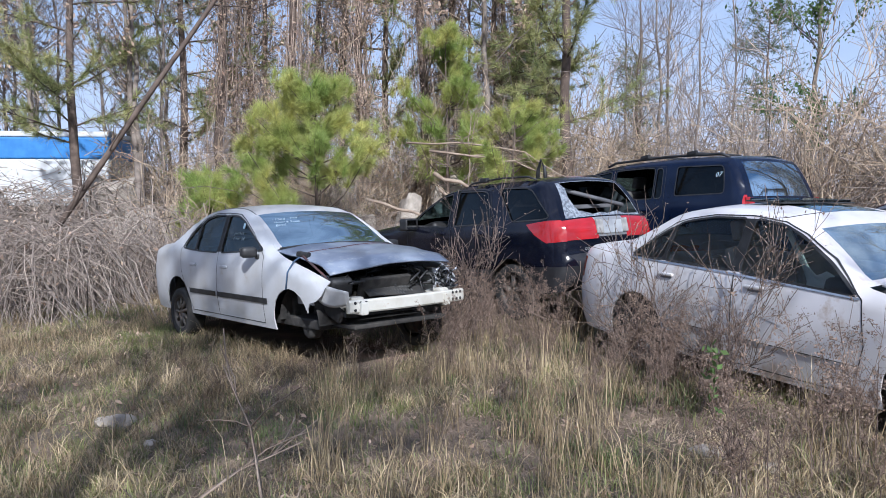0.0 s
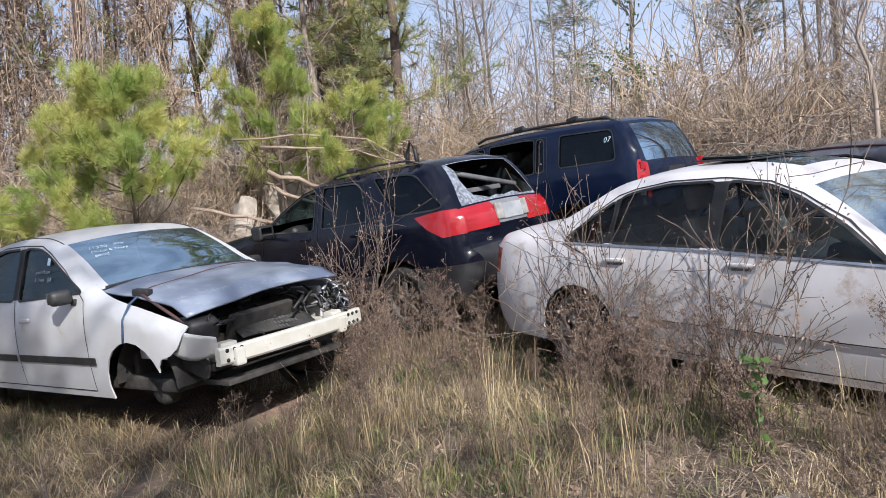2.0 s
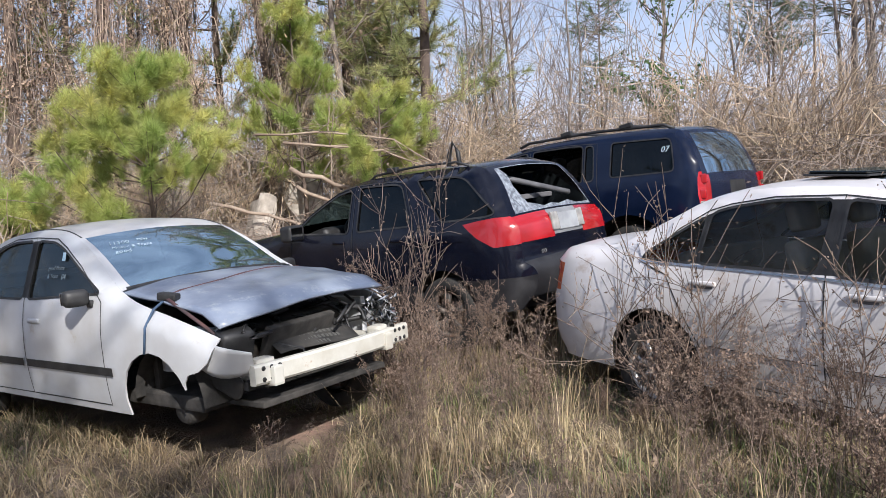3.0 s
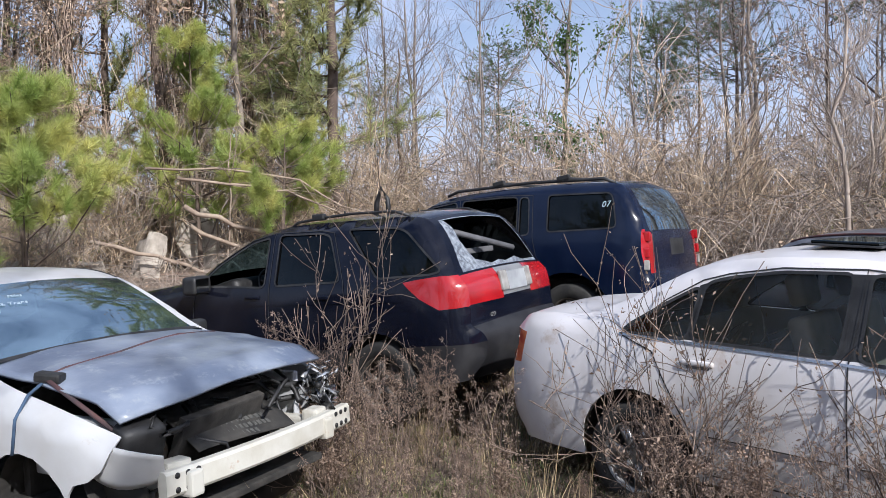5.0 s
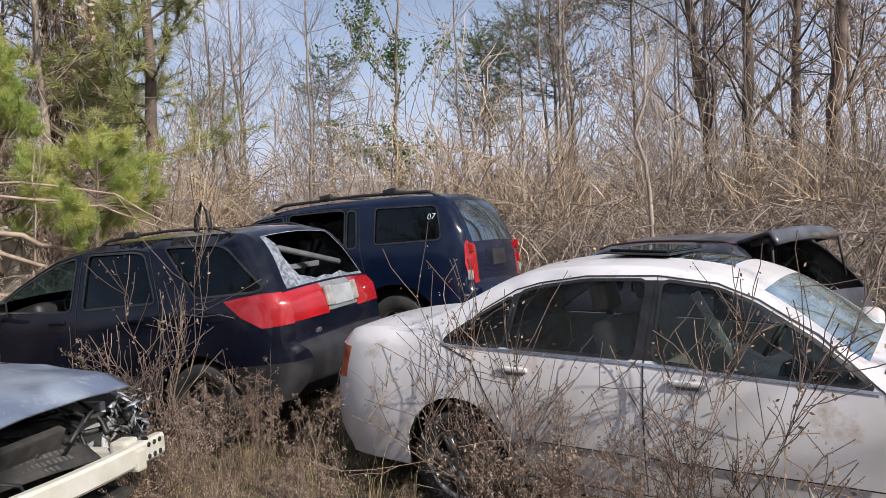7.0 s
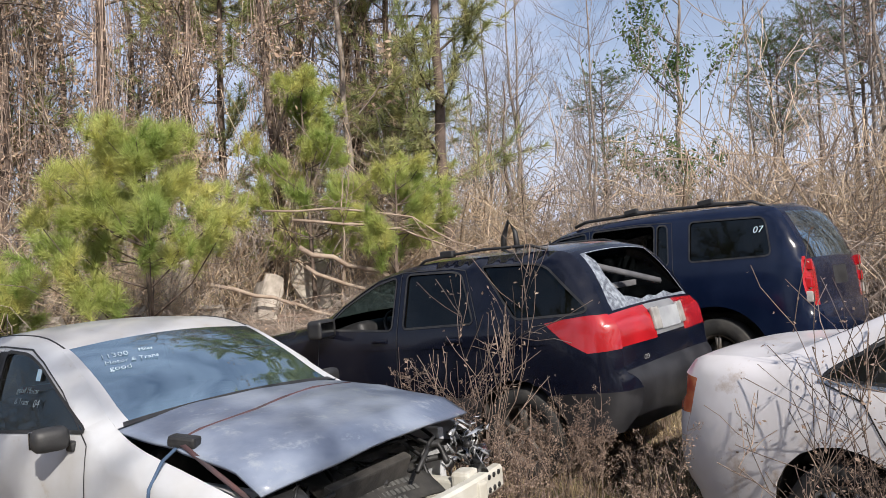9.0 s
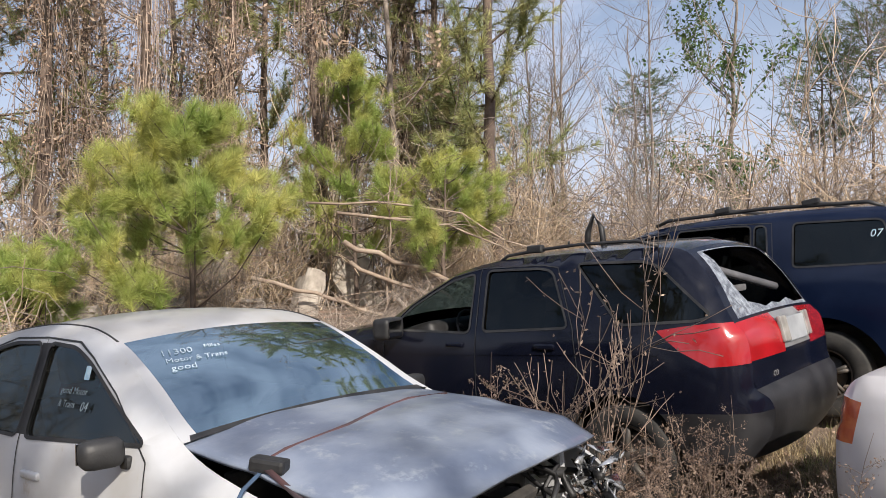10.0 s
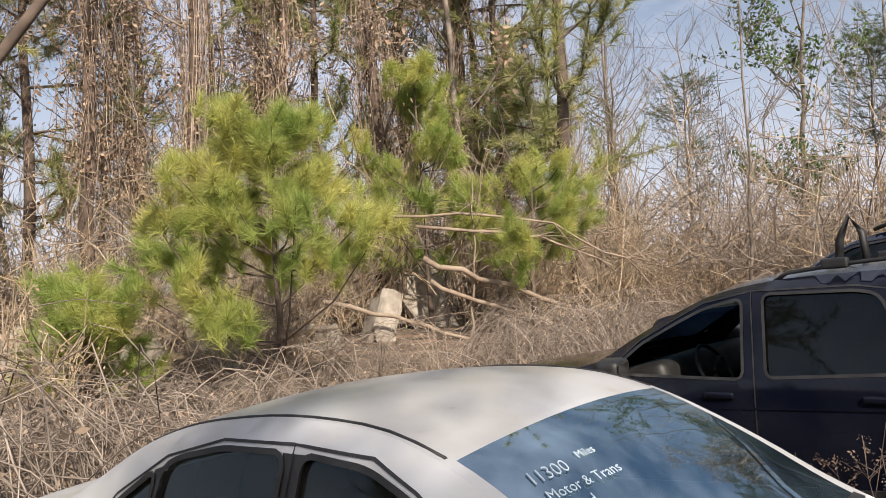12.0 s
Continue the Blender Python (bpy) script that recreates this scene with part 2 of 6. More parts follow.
# ---- mesh helpers ----
def mesh_of(name, vs, fs, material, smooth=True):
    me = bpy.data.meshes.new(name)
    me.from_pydata([tuple(v) for v in vs], [], fs)
    me.materials.append(material)
    if smooth:
        me.polygons.foreach_set("use_smooth", [True] * len(me.polygons))
    me.update()
    return me


def fast_mesh(name, vs, tris, material, smooth=False):
    """A triangle mesh straight from arrays."""
    me = bpy.data.meshes.new(name)
    vs, tris = np.asarray(vs, dtype=np.float32), np.asarray(tris, dtype=np.int32)
    me.vertices.add(len(vs))
    me.vertices.foreach_set("co", vs.ravel())
    me.loops.add(tris.size)
    me.loops.foreach_set("vertex_index", tris.ravel())
    me.polygons.add(len(tris))
    me.polygons.foreach_set("loop_start", np.arange(0, tris.size, 3, dtype=np.int32))
    me.polygons.foreach_set("loop_total", np.full(len(tris), 3, dtype=np.int32))
    if smooth:
        me.polygons.foreach_set("use_smooth", np.ones(len(tris), dtype=bool))
    me.materials.append(material)
    me.update(calc_edges=True)
    return me


def part(name, me, parent, label=""):
    ob = new(name, me)
    ob.parent = parent
    if label:
        tagged(ob, label)
    return ob


def bm_part(name, bm, material, parent, label="", smooth=False):
    me = bpy.data.meshes.new(name)
    bm.to_mesh(me)
    bm.free()
    me.materials.append(material)
    if smooth:
        me.polygons.foreach_set("use_smooth", [True] * len(me.polygons))
    return part(name, me, parent, label)


def box_bm(size, at=(0, 0, 0), bevel=0.01, rot=(0, 0, 0), seg=2):
    bm = bmesh.new()
    bmesh.ops.create_cube(bm, size=1)
    bmesh.ops.scale(bm, vec=size, verts=bm.verts)
    if bevel:
        bmesh.ops.bevel(bm, geom=bm.edges[:], offset=bevel, segments=seg, affect="EDGES", profile=0.6)
    bmesh.ops.transform(bm, matrix=pose(*at, *rot), verts=bm.verts)
    return bm


def lathe(profile, n=40, axis="y"):
    """Verts and faces of a profile (radius, height) turned about an axis."""
    vs, fs = [], []
    k = len(profile)
    for i in range(n):
        a = 2 * math.pi * i / n
        for r, h in profile:
            vs.append((r * math.cos(a), h, r * math.sin(a)) if axis == "y" else (r * math.cos(a), r * math.sin(a), h))
    for i in range(n):
        j = (i + 1) % n
        for p in range(k - 1):
            fs.append((i * k + p, i * k + p + 1, j * k + p + 1, j * k + p))
    return vs, fs


def tube(pts, radii, sides=6, cap=True):
    """Verts and triangles of a tapered tube along points."""
    pts = np.asarray(pts, dtype=float)
    n = len(pts)
    d = np.gradient(pts, axis=0)
    d /= np.linalg.norm(d, axis=1)[:, None] + 1e-9
    ref = np.where(np.abs(d[:, 2:3]) > 0.9, [[1.0, 0, 0]], [[0, 0, 1.0]])
    a = np.cross(d, ref)
    a /= np.linalg.norm(a, axis=1)[:, None] + 1e-9
    b = np.cross(d, a)
    th = np.arange(sides) * 2 * math.pi / sides
    r = np.broadcast_to(np.asarray(radii, dtype=float), (n,))
    vs = pts[:, None, :] + r[:, None, None] * (np.cos(th)[None, :, None] * a[:, None, :] + np.sin(th)[None, :, None] * b[:, None, :])
    vs = vs.reshape(-1, 3)
    i = np.arange(n - 1)[:, None] * sides
    j = np.arange(sides)[None, :]
    q0, q1 = i + j, i + (j + 1) % sides
    t1 = np.stack([q0, q1, q1 + sides], -1).reshape(-1, 3)
    t2 = np.stack([q0, q1 + sides, q0 + sides], -1).reshape(-1, 3)
    tris = np.concatenate([t1, t2])
    if cap and sides > 3:
        c = [[0, k + 1, k] for k in range(1, sides - 1)] + [[(n - 1) * sides, (n - 1) * sides + k, (n - 1) * sides + k + 1] for k in range(1, sides - 1)]
        tris = np.concatenate([tris, np.array(c)])
    return vs, tris


class Bag:
    """Gathers triangle pieces into one mesh."""

    def __init__(self):
        self.v, self.t, self.n = [], [], 0

    def add(self, vs, tris):
        self.v.append(np.asarray(vs, dtype=np.float32))
        self.t.append(np.asarray(tris, dtype=np.int32) + self.n)
        self.n += len(vs)

    def tube(self, pts, radii, sides=6, cap=True):
        self.add(*tube(pts, radii, sides, cap))

    def mesh(self, name, material, smooth=False):
        return fast_mesh(name, np.concatenate(self.v), np.concatenate(self.t), material, smooth)


def ground_z(x, y):
    """Height of the ground: it climbs gently towards +x and +y, with small swells."""
    x, y = np.asarray(x, dtype=float), np.asarray(y, dtype=float)
    z = 0.16 * np.tanh((x + 1.7) / 5.0) + 0.30 * np.tanh((y - 8.0) / 15.0)
    z = z + 0.12 * np.exp(-((x - 0.6) ** 2 + (y - 4.2) ** 2) / 6.0)
    z = z + 0.05 * np.sin(x * 0.7 + 1.3) * np.sin(y * 0.55) * np.exp(-(x * x + (y - 6) ** 2) / 400)
    z = z + 0.06 * np.exp(-((x - 2.2) ** 2 + (y - 11.2) ** 2) / 8.0)
    z = z + 0.32 * (1 + np.tanh((y - 16.8) / 1.4)) * 0.5 * (1 - np.tanh((x - 3.5) / 2.0))
    return z


def gz(x, y):
    return float(ground_z(x, y))


# ---- cars: shells from a side outline ----
def chaikin(pts, n=2):
    for _ in range(n):
        out = [pts[0]]
        for a, b in zip(pts[:-1], pts[1:]):
            out += [(0.78 * a[0] + 0.22 * b[0], 0.78 * a[1] + 0.22 * b[1]), (0.22 * a[0] + 0.78 * b[0], 0.22 * a[1] + 0.78 * b[1])]
        pts = out + [pts[-1]]
    return pts


def resample(pts, step, closed=False):
    pts = list(pts) + ([pts[0]] if closed else [])
    out = []
    for a, b in zip(pts[:-1], pts[1:]):
        k = max(1, int(math.hypot(b[0] - a[0], b[1] - a[1]) / step + 0.5))
        out += [(a[0] + (b[0] - a[0]) * i / k, a[1] + (b[1] - a[1]) * i / k) for i in range(k)]
    if not closed:
        out.append(pts[-1])
    return out


def inside(poly, p):
    poly, p = np.asarray(poly), np.asarray(p)
    a, b = poly, np.roll(poly, -1, axis=0)
    px, py = p[:, 0:1], p[:, 1:2]
    dy = b[:, 1] - a[:, 1]
    dy = np.where(np.abs(dy) < 1e-12, 1e-12, dy)
    cross = ((a[:, 1] > py) != (b[:, 1] > py)) & (px < (b[:, 0] - a[:, 0]) * (py - a[:, 1]) / dy + a[:, 0])
    return cross.sum(1) % 2 == 1


def near_line(line, p):
    """Distance from each of p to a polyline."""
    line, p = np.asarray(line), np.asarray(p)
    a, b = line[:-1], line[1:]
    ab = b - a
    t = ((p[:, None, :] - a) * ab).sum(-1) / ((ab * ab).sum(-1) + 1e-12)
    q = a + np.clip(t, 0, 1)[..., None] * ab
    return np.sqrt(((p[:, None, :] - q) ** 2).sum(-1).min(1))


def regions_of(outline, regions, step):
    """Cuts the area within outline into named regions. Returns points and {name: triangles}; the first region that holds a triangle takes it."""
    pts, edges = [], []
    for poly in [outline] + [p for _, p in regions]:
        rs = resample(poly, step, True)
        k = len(pts)
        pts += rs
        edges += [(k + i, k + (i + 1) % len(rs)) for i in range(len(rs))]
    o = np.asarray(outline)
    gx = np.arange(o[:, 0].min(), o[:, 0].max(), step)
    gy = np.arange(o[:, 1].min(), o[:, 1].max(), step)
    g = np.stack(np.meshgrid(gx, gy), -1).reshape(-1, 2)
    g = g[inside(outline, g)]
    keep = np.ones(len(g), dtype=bool)
    for poly in [outline] + [p for _, p in regions]:
        keep &= near_line(list(poly) + [poly[0]], g) > step * 0.45
    pts += [tuple(v) for v in g[keep]]
    vs, _, fs, *_ = mgeo.delaunay_2d_cdt([Vector(p) for p in pts], edges, [], 0, 1e-5)
    vs = np.array([tuple(v) for v in vs])
    fs = np.array([tuple(f) for f in fs])
    mid = vs[fs].mean(1)
    free = inside(outline, mid)
    got = {}
    for name, poly in regions:
        hit = free & inside(poly, mid)
        got.setdefault(name, []).append(fs[hit])
        free &= ~hit
    got["body"] = [fs[free]]
    return vs, {k: np.concatenate(v) for k, v in got.items()}


class Shell:
    """A car body: an outline in the xz plane, widths by a section, flanks and a band that runs over bonnet, roof and tail."""

    def __init__(self, top, sill, arches, width, belt, tumble, front_round, rear_round, edge=0.07, crown=0.05, step=0.06):
        self.top = chaikin(top)
        self.edge, self.crown, self.width, self.belt, self.tumble = edge, crown, width, belt, tumble
        self.fr, self.rr, self.step = front_round, rear_round, step
        low = [self.top[-1]]
        for ax, r in sorted(arches):
            az = 0.31
            a0 = math.asin(max(-1, min(1, (sill - az) / r)))
            low += [(ax - r * math.cos(a0), sill)]
            low += [(ax + r * math.cos(a), az + r * math.sin(a)) for a in np.linspace(math.pi - a0, a0, 13)[1:-1]]
            low += [(ax + r * math.cos(a0), sill)]
        self.outline = self.top + low[1:]
        self.xf, self.xr = max(p[0] for p in top), min(p[0] for p in top)
        seg = np.asarray(self.top)
        self.s = np.concatenate([[0], np.cumsum(np.hypot(*np.diff(seg, axis=0).T))])
        self.topa = seg

    def y(self, p):
        p = np.asarray(p, dtype=float)
        x, z = p[:, 0], p[:, 1]
        w = np.full(len(p), self.width)
        for x0, x1, cut in ((self.xf - self.fr[0], self.xf, self.fr[1]), (self.xr + self.rr[0], self.xr, self.rr[1])):
            t = np.clip((x - x0) / (x1 - x0), 0, 1)
            w = w - cut * (1 - np.sqrt(np.clip(1 - t ** 2.4, 0, 1)))
        low = np.clip((0.62 - z) / 0.45, 0, 1)
        w = w - 0.055 * low ** 2
        mid = np.clip((z - 0.62) / (self.belt - 0.62), 0, 1)
        w = w - 0.035 * mid ** 2
        w = w - self.tumble * np.clip(z - self.belt, 0, 9)
        d = near_line(self.top, p)
        t = np.clip(1 - d / self.edge, 0, 1)
        return w - self.edge * (1 - np.sqrt(np.clip(1 - t * t, 0, 1)))

    def at(self, x, z):
        """Arc length along the top outline nearest to a place."""
        i = np.argmin(((self.topa - (x, z)) ** 2).sum(1))
        return self.s[i]

    def flanks(self, regions, make):
        """regions: list of (name, polygon). make(name, side, verts, faces) builds each."""
        vs, got = regions_of(self.outline, regions, self.step)
        y = self.y(vs)
        for side in (1, -1):
            for name, fs in got.items():
                if not len(fs):
                    continue
                ids, inv = np.unique(fs, return_inverse=True)
                f = inv.reshape(-1, 3)
                p = np.stack([vs[ids, 0], side * y[ids], vs[ids, 1]], -1)
                make(name, side, p, f[:, ::-1] if side > 0 else f)

    def band_point(self, s, v):
        s, v = np.asarray(s, dtype=float), np.asarray(v, dtype=float)
        x = np.interp(s, self.s, self.topa[:, 0])
        z = np.interp(s, self.s, self.topa[:, 1])
        yr = self.y(np.stack([x, z], -1))
        e = 0.03
        dx = np.interp(s + e, self.s, self.topa[:, 0]) - np.interp(s - e, self.s, self.topa[:, 0])
        dz = np.interp(s + e, self.s, self.topa[:, 1]) - np.interp(s - e, self.s, self.topa[:, 1])
        n = np.hypot(dx, dz) + 1e-9
        bow = self.crown * (1 - v * v)
        return np.stack([x + bow * dz / n, yr * v, z - bow * dx / n], -1)

    def band(self, s0, s1, regions, make, vstep=None):
        box = [(s0, -0.8), (s1, -0.8), (s1, 0.8), (s0, 0.8)]
        vs, got = regions_of(box, [(n, [(a, b * 0.8) for a, b in p]) for n, p in regions], self.step)
        p3 = self.band_point(vs[:, 0], vs[:, 1] / 0.8)
        for name, fs in got.items():
            if len(fs):
                ids, inv = np.unique(fs, return_inverse=True)
                f = inv.reshape(-1, 3)
                make(name, p3[ids], f)


def ribbon(shell, line, side, width=0.008, off=0.003, flank=True):
    """A narrow strip that follows a line on a flank."""
    l = np.asarray(resample(line, 0.05))
    d = np.gradient(l, axis=0)
    d /= np.linalg.norm(d, axis=1)[:, None] + 1e-9
    n = np.stack([-d[:, 1], d[:, 0]], -1) * width / 2
    a, b = l + n, l - n
    pa = np.stack([a[:, 0], side * (shell.y(a) + off), a[:, 1]], -1)
    pb = np.stack([b[:, 0], side * (shell.y(b) + off), b[:, 1]], -1)
    k = len(l)
    tris = [[i, i + 1, k + i + 1] for i in range(k - 1)] + [[i, k + i + 1, k + i] for i in range(k - 1)]
    return np.concatenate([pa, pb]), np.array(tris)


def wheel(parent, x, y, radius, rim_r, width, spokes, rim_mat, name_label="", flat=0.0):
    """tyre, rim, spokes and hub; the outer face looks away from the car's middle."""
    side = 1 if y > 0 else -1
    root = new("wheel", None)
    root.parent = parent
    root.location = (x, y, radius - flat)
    w = width / 2
    prof = [(rim_r, -w * 0.8), (rim_r + 0.02, -w), (radius - 0.03, -w * 1.02), (radius - 0.008, -w * 0.85), (radius, -w * 0.5), (radius, w * 0.5), (radius - 0.008, w * 0.85), (radius - 0.03, w * 1.02), (rim_r + 0.02, w), (rim_r, w * 0.8)]
    part("tyre", mesh_of("tyre", *lathe(prof), RUBBER), root)
    o = side * w
    part("rim", mesh_of("rim", *lathe([(rim_r + 0.004, o * 0.95), (rim_r - 0.012, o * 0.9), (rim_r - 0.02, o * 0.4), (rim_r - 0.03, -o * 0.8)]), rim_mat), root)
    bag = Bag()
    for i in range(spokes):
        a = 2 * math.pi * i / spokes + 0.3
        for da in ((-0.10, 0.10) if spokes <= 7 else (0.0,)):
            p0 = (0.05 * math.cos(a), o * 0.72, 0.05 * math.sin(a))
            p1 = ((rim_r - 0.01) * math.cos(a + da), o * 0.62, (rim_r - 0.01) * math.sin(a + da))
            bag.tube([p0, ((p0[0] + p1[0]) / 2, o * 0.74, (p0[2] + p1[2]) / 2), p1], [0.026, 0.02, 0.022], 6)
    part("spokes", bag.mesh("spokes", rim_mat, True), root)
    part("hub", mesh_of("hub", *lathe([(0.0, o * 0.82), (0.045, o * 0.8), (0.06, o * 0.7), (0.06, o * 0.2)], 20), rim_mat), root)
    part("brake_disc", mesh_of("brake_disc", *lathe([(0.0, o * 0.2), (rim_r * 0.72, o * 0.2), (rim_r * 0.72, o * 0.05), (0.0, o * 0.05)], 24), STEEL), root)
    return root


def seat(parent, x, y, w=0.5, base=0.33, mtl=None, headrest=True, back=0.62, lean=-14):
    mtl = mtl or SEAT
    root = new("seat", None)
    root.parent = parent
    root.location = (x, y, base)
    bm_part("cushion", box_bm((0.5, w, 0.16), (0.06, 0, 0.08), 0.05, (0, -6, 0), 3), mtl, root, smooth=True)
    bm_part("backrest", box_bm((0.13, w * 0.96, back), (-0.27, 0, 0.14 + back / 2), 0.05, (0, lean, 0), 3), mtl, root, smooth=True)
    if headrest:
        bm_part("headrest", box_bm((0.10, w * 0.5, 0.18), (-0.40, 0, 0.26 + back), 0.04, (0, lean, 0), 3), mtl, root, smooth=True)
    return root


def soften(poly, rounds=2, reach=0.026):
    """Rounds the corners of a closed polygon."""
    for k in range(rounds):
        out = []
        for p, q in zip(poly, poly[1:] + poly[:1]):
            ln = math.hypot(q[0] - p[0], q[1] - p[1])
            f = min(0.3, reach / (k + 1) / ln)
            out += [(p[0] + (q[0] - p[0]) * f, p[1] + (q[1] - p[1]) * f), (q[0] + (p[0] - q[0]) * f, q[1] + (p[1] - q[1]) * f)]
        poly = out
    return poly


def car_common(root, sh, spec):
    """Flanks, band, glazing, wells, floor and wheels that every car here has."""
    paint, glass, doors = spec["paint"], spec["glass"], spec["doors"]
    panes = [(n, soften(p)) for n, p in spec["panes"]]
    doors = [(n, p) for n, p in doors]
    regs = [(n, p) for n, p in panes] + list(spec.get("extra", [])) + [(n, p) for n, p in doors]
    made = {}

    def make(name, side, p, f):
        base = name.split(":")[0]
        if base.endswith("window"):
            if (name, side) in spec.get("open", ()):
                return
            p = p * (1, 1, 1)
            p[:, 1] -= side * 0.012
            part(base, fast_mesh(base, p, f, glass, True), root)
        else:
            m = spec.get("mats", {}).get(base, paint)
            nm = "flank" if base == "body" else base
            if nm == "cutaway":
                return
            ob = part(nm, fast_mesh(nm, p, f, m, True), root)
            md = ob.modifiers.new("skin", "SOLIDIFY")
            md.thickness, md.offset = 0.012, -1
            ob.modifiers.new("edges", "EDGE_SPLIT").split_angle = radians(62)
            made[(nm, side)] = ob

    sh.flanks(regs, make)
    for k, (n, p) in enumerate(doors):
        for side in (1, -1):
            part("door_gap", fast_mesh("door_gap", *ribbon(sh, list(p) + [p[0]] if k == 0 else list(p[1:]), side), BLACK_TRIM), root)
    for n, p in panes:
        for side in (1, -1):
            part("window_seal", fast_mesh("window_seal", *ribbon(sh, list(p) + [p[0]], side, 0.017, 0.004), BLACK_TRIM), root)
    for s0, s1, regions, mats in spec["bands"]:
        def mk(name, p, f, mats=mats):
            name = name.split(":")[0]
            nm = name if name != "body" else mats["body"][0]
            m = mats[name][1] if name in mats else paint
            if m is None:
                return
            ob = part(nm, fast_mesh(nm, p, f, m, True), root, mats[name][2] if name in mats and len(mats[name]) > 2 else "")
            made[nm] = ob
        sh.band(s0, s1, regions, mk)
    wid, f0, r0 = spec["width"], spec["axles"][0], spec["axles"][1]
    bm_part("floor_pan", box_bm((f0 - r0 + 0.5, wid * 2 - 0.34, 0.10), ((f0 + r0) / 2, 0, 0.30), 0.02), BAY, root)
    rear_end = sh.xr + 0.25
    bm_part("rear_tray", box_bm((r0 + 0.35 - rear_end, wid * 2 - 0.52, 0.12), ((r0 + 0.35 + rear_end) / 2, 0, spec.get("tray", 0.55)), 0.02), BAY, root)
    for ax in (f0, r0):
        for side in (1, -1):
            r = spec["arch"] + 0.02
            prof = [(r, side * (wid - 0.10)), (r, side * (wid - 0.42)), (0.02, side * (wid - 0.43))]
            vs, fs = lathe(prof, 32)
            vs = [(v[0] + ax, v[1], v[2] + 0.31) for v in vs]
            keep = [q for q in fs if min(vs[i][2] for i in q) > 0.29]
            part("wheel_well", mesh_of("wheel_well", vs, keep, BAY), root)
    for ax, side, on in [(f0, 1, 0), (f0, -1, 1), (r0, 1, 2), (r0, -1, 3)]:
        if on not in spec.get("missing", ()):
            wheel(root, ax, side * (wid - 0.12), spec["tyre"], spec["rim"], 0.2, spec["spokes"], spec["rim_mat"], flat=spec.get("sunk", 0.05))
    return made


def dashboard(root, x, w, z, mtl=None):
    bm_part("dashboard", box_bm((0.42, w, 0.26), (x, 0, z), 0.08, (0, 12, 0), 4), mtl or BLACK_TRIM, root, smooth=True)
    pts = [(0.19 * math.cos(a), 0.19 * math.sin(a), 0) for a in np.linspace(0, 2 * math.pi, 25)]
    m = pose(x - 0.38, 0.36, z + 0.05, 0, -62, 0)
    pts = [tuple(m @ Vector(p)) for p in pts]
    bag = Bag()
    bag.tube(pts, 0.014, 6, False)
    c = m @ Vector((0, 0, -0.02))
    for i in (4, 12, 20):
        bag.tube([tuple(c), pts[i]], 0.014, 5)
    part("steering_wheel", bag.mesh("steering_wheel", BLACK_TRIM, True), root)


def mirror(root, x, y, z, mtl, big=1.0):
    side = 1 if y > 0 else -1
    ob = bm_part("door_mirror", box_bm((0.13 * big, 0.20 * big, 0.14 * big), (x, y + side * 0.06, z), 0.045, (0, 0, side * 12), 3), mtl, root, smooth=True)
    bm_part("mirror_glass", box_bm((0.006, 0.15 * big, 0.10 * big), (x - 0.068 * big, y + side * 0.065, z), 0.002, (0, 0, side * 12)), CHROME, ob)
    bm_part("mirror_arm", box_bm((0.06, 0.10, 0.05), (x + 0.02, y - side * 0.06, z - 0.05), 0.015), mtl, ob)


def writing(text, size, m, parent, material, name="chalk_writing"):
    cu = bpy.data.curves.new(name, "FONT")
    cu.body, cu.size, cu.extrude, cu.resolution_u = text, size, 0.0008, 2
    cu.shear, cu.offset = 0.22, -0.010 * size
    ob = bpy.data.objects.new(name, cu)
    scene.collection.objects.link(ob)
    dg = bpy.context.evaluated_depsgraph_get()
    me = bpy.data.meshes.new_from_object(ob.evaluated_get(dg))
    bpy.data.objects.remove(ob)
    me.materials.clear()
    me.materials.append(material)
    o = part(name, me, parent)
    o.matrix_basis = m
    return o


def band_frame(sh, s, v, off=0.004, flip=False):
    """A frame on the band: x along the width, y up the slope, z outwards."""
    p = sh.band_point(np.array([s, s + 0.05, s]), np.array([v, v, v + 0.05]))
    up = Vector(p[1] - p[0]).normalized()
    across = Vector(p[2] - p[0]).normalized()
    nrm = across.cross(up).normalized()
    if nrm.z < 0:
        nrm = -nrm
    across = up.cross(nrm)
    m = Matrix((across, up, nrm)).transposed().to_4x4()
    m.translation = Vector(p[0]) + nrm * off
    return m


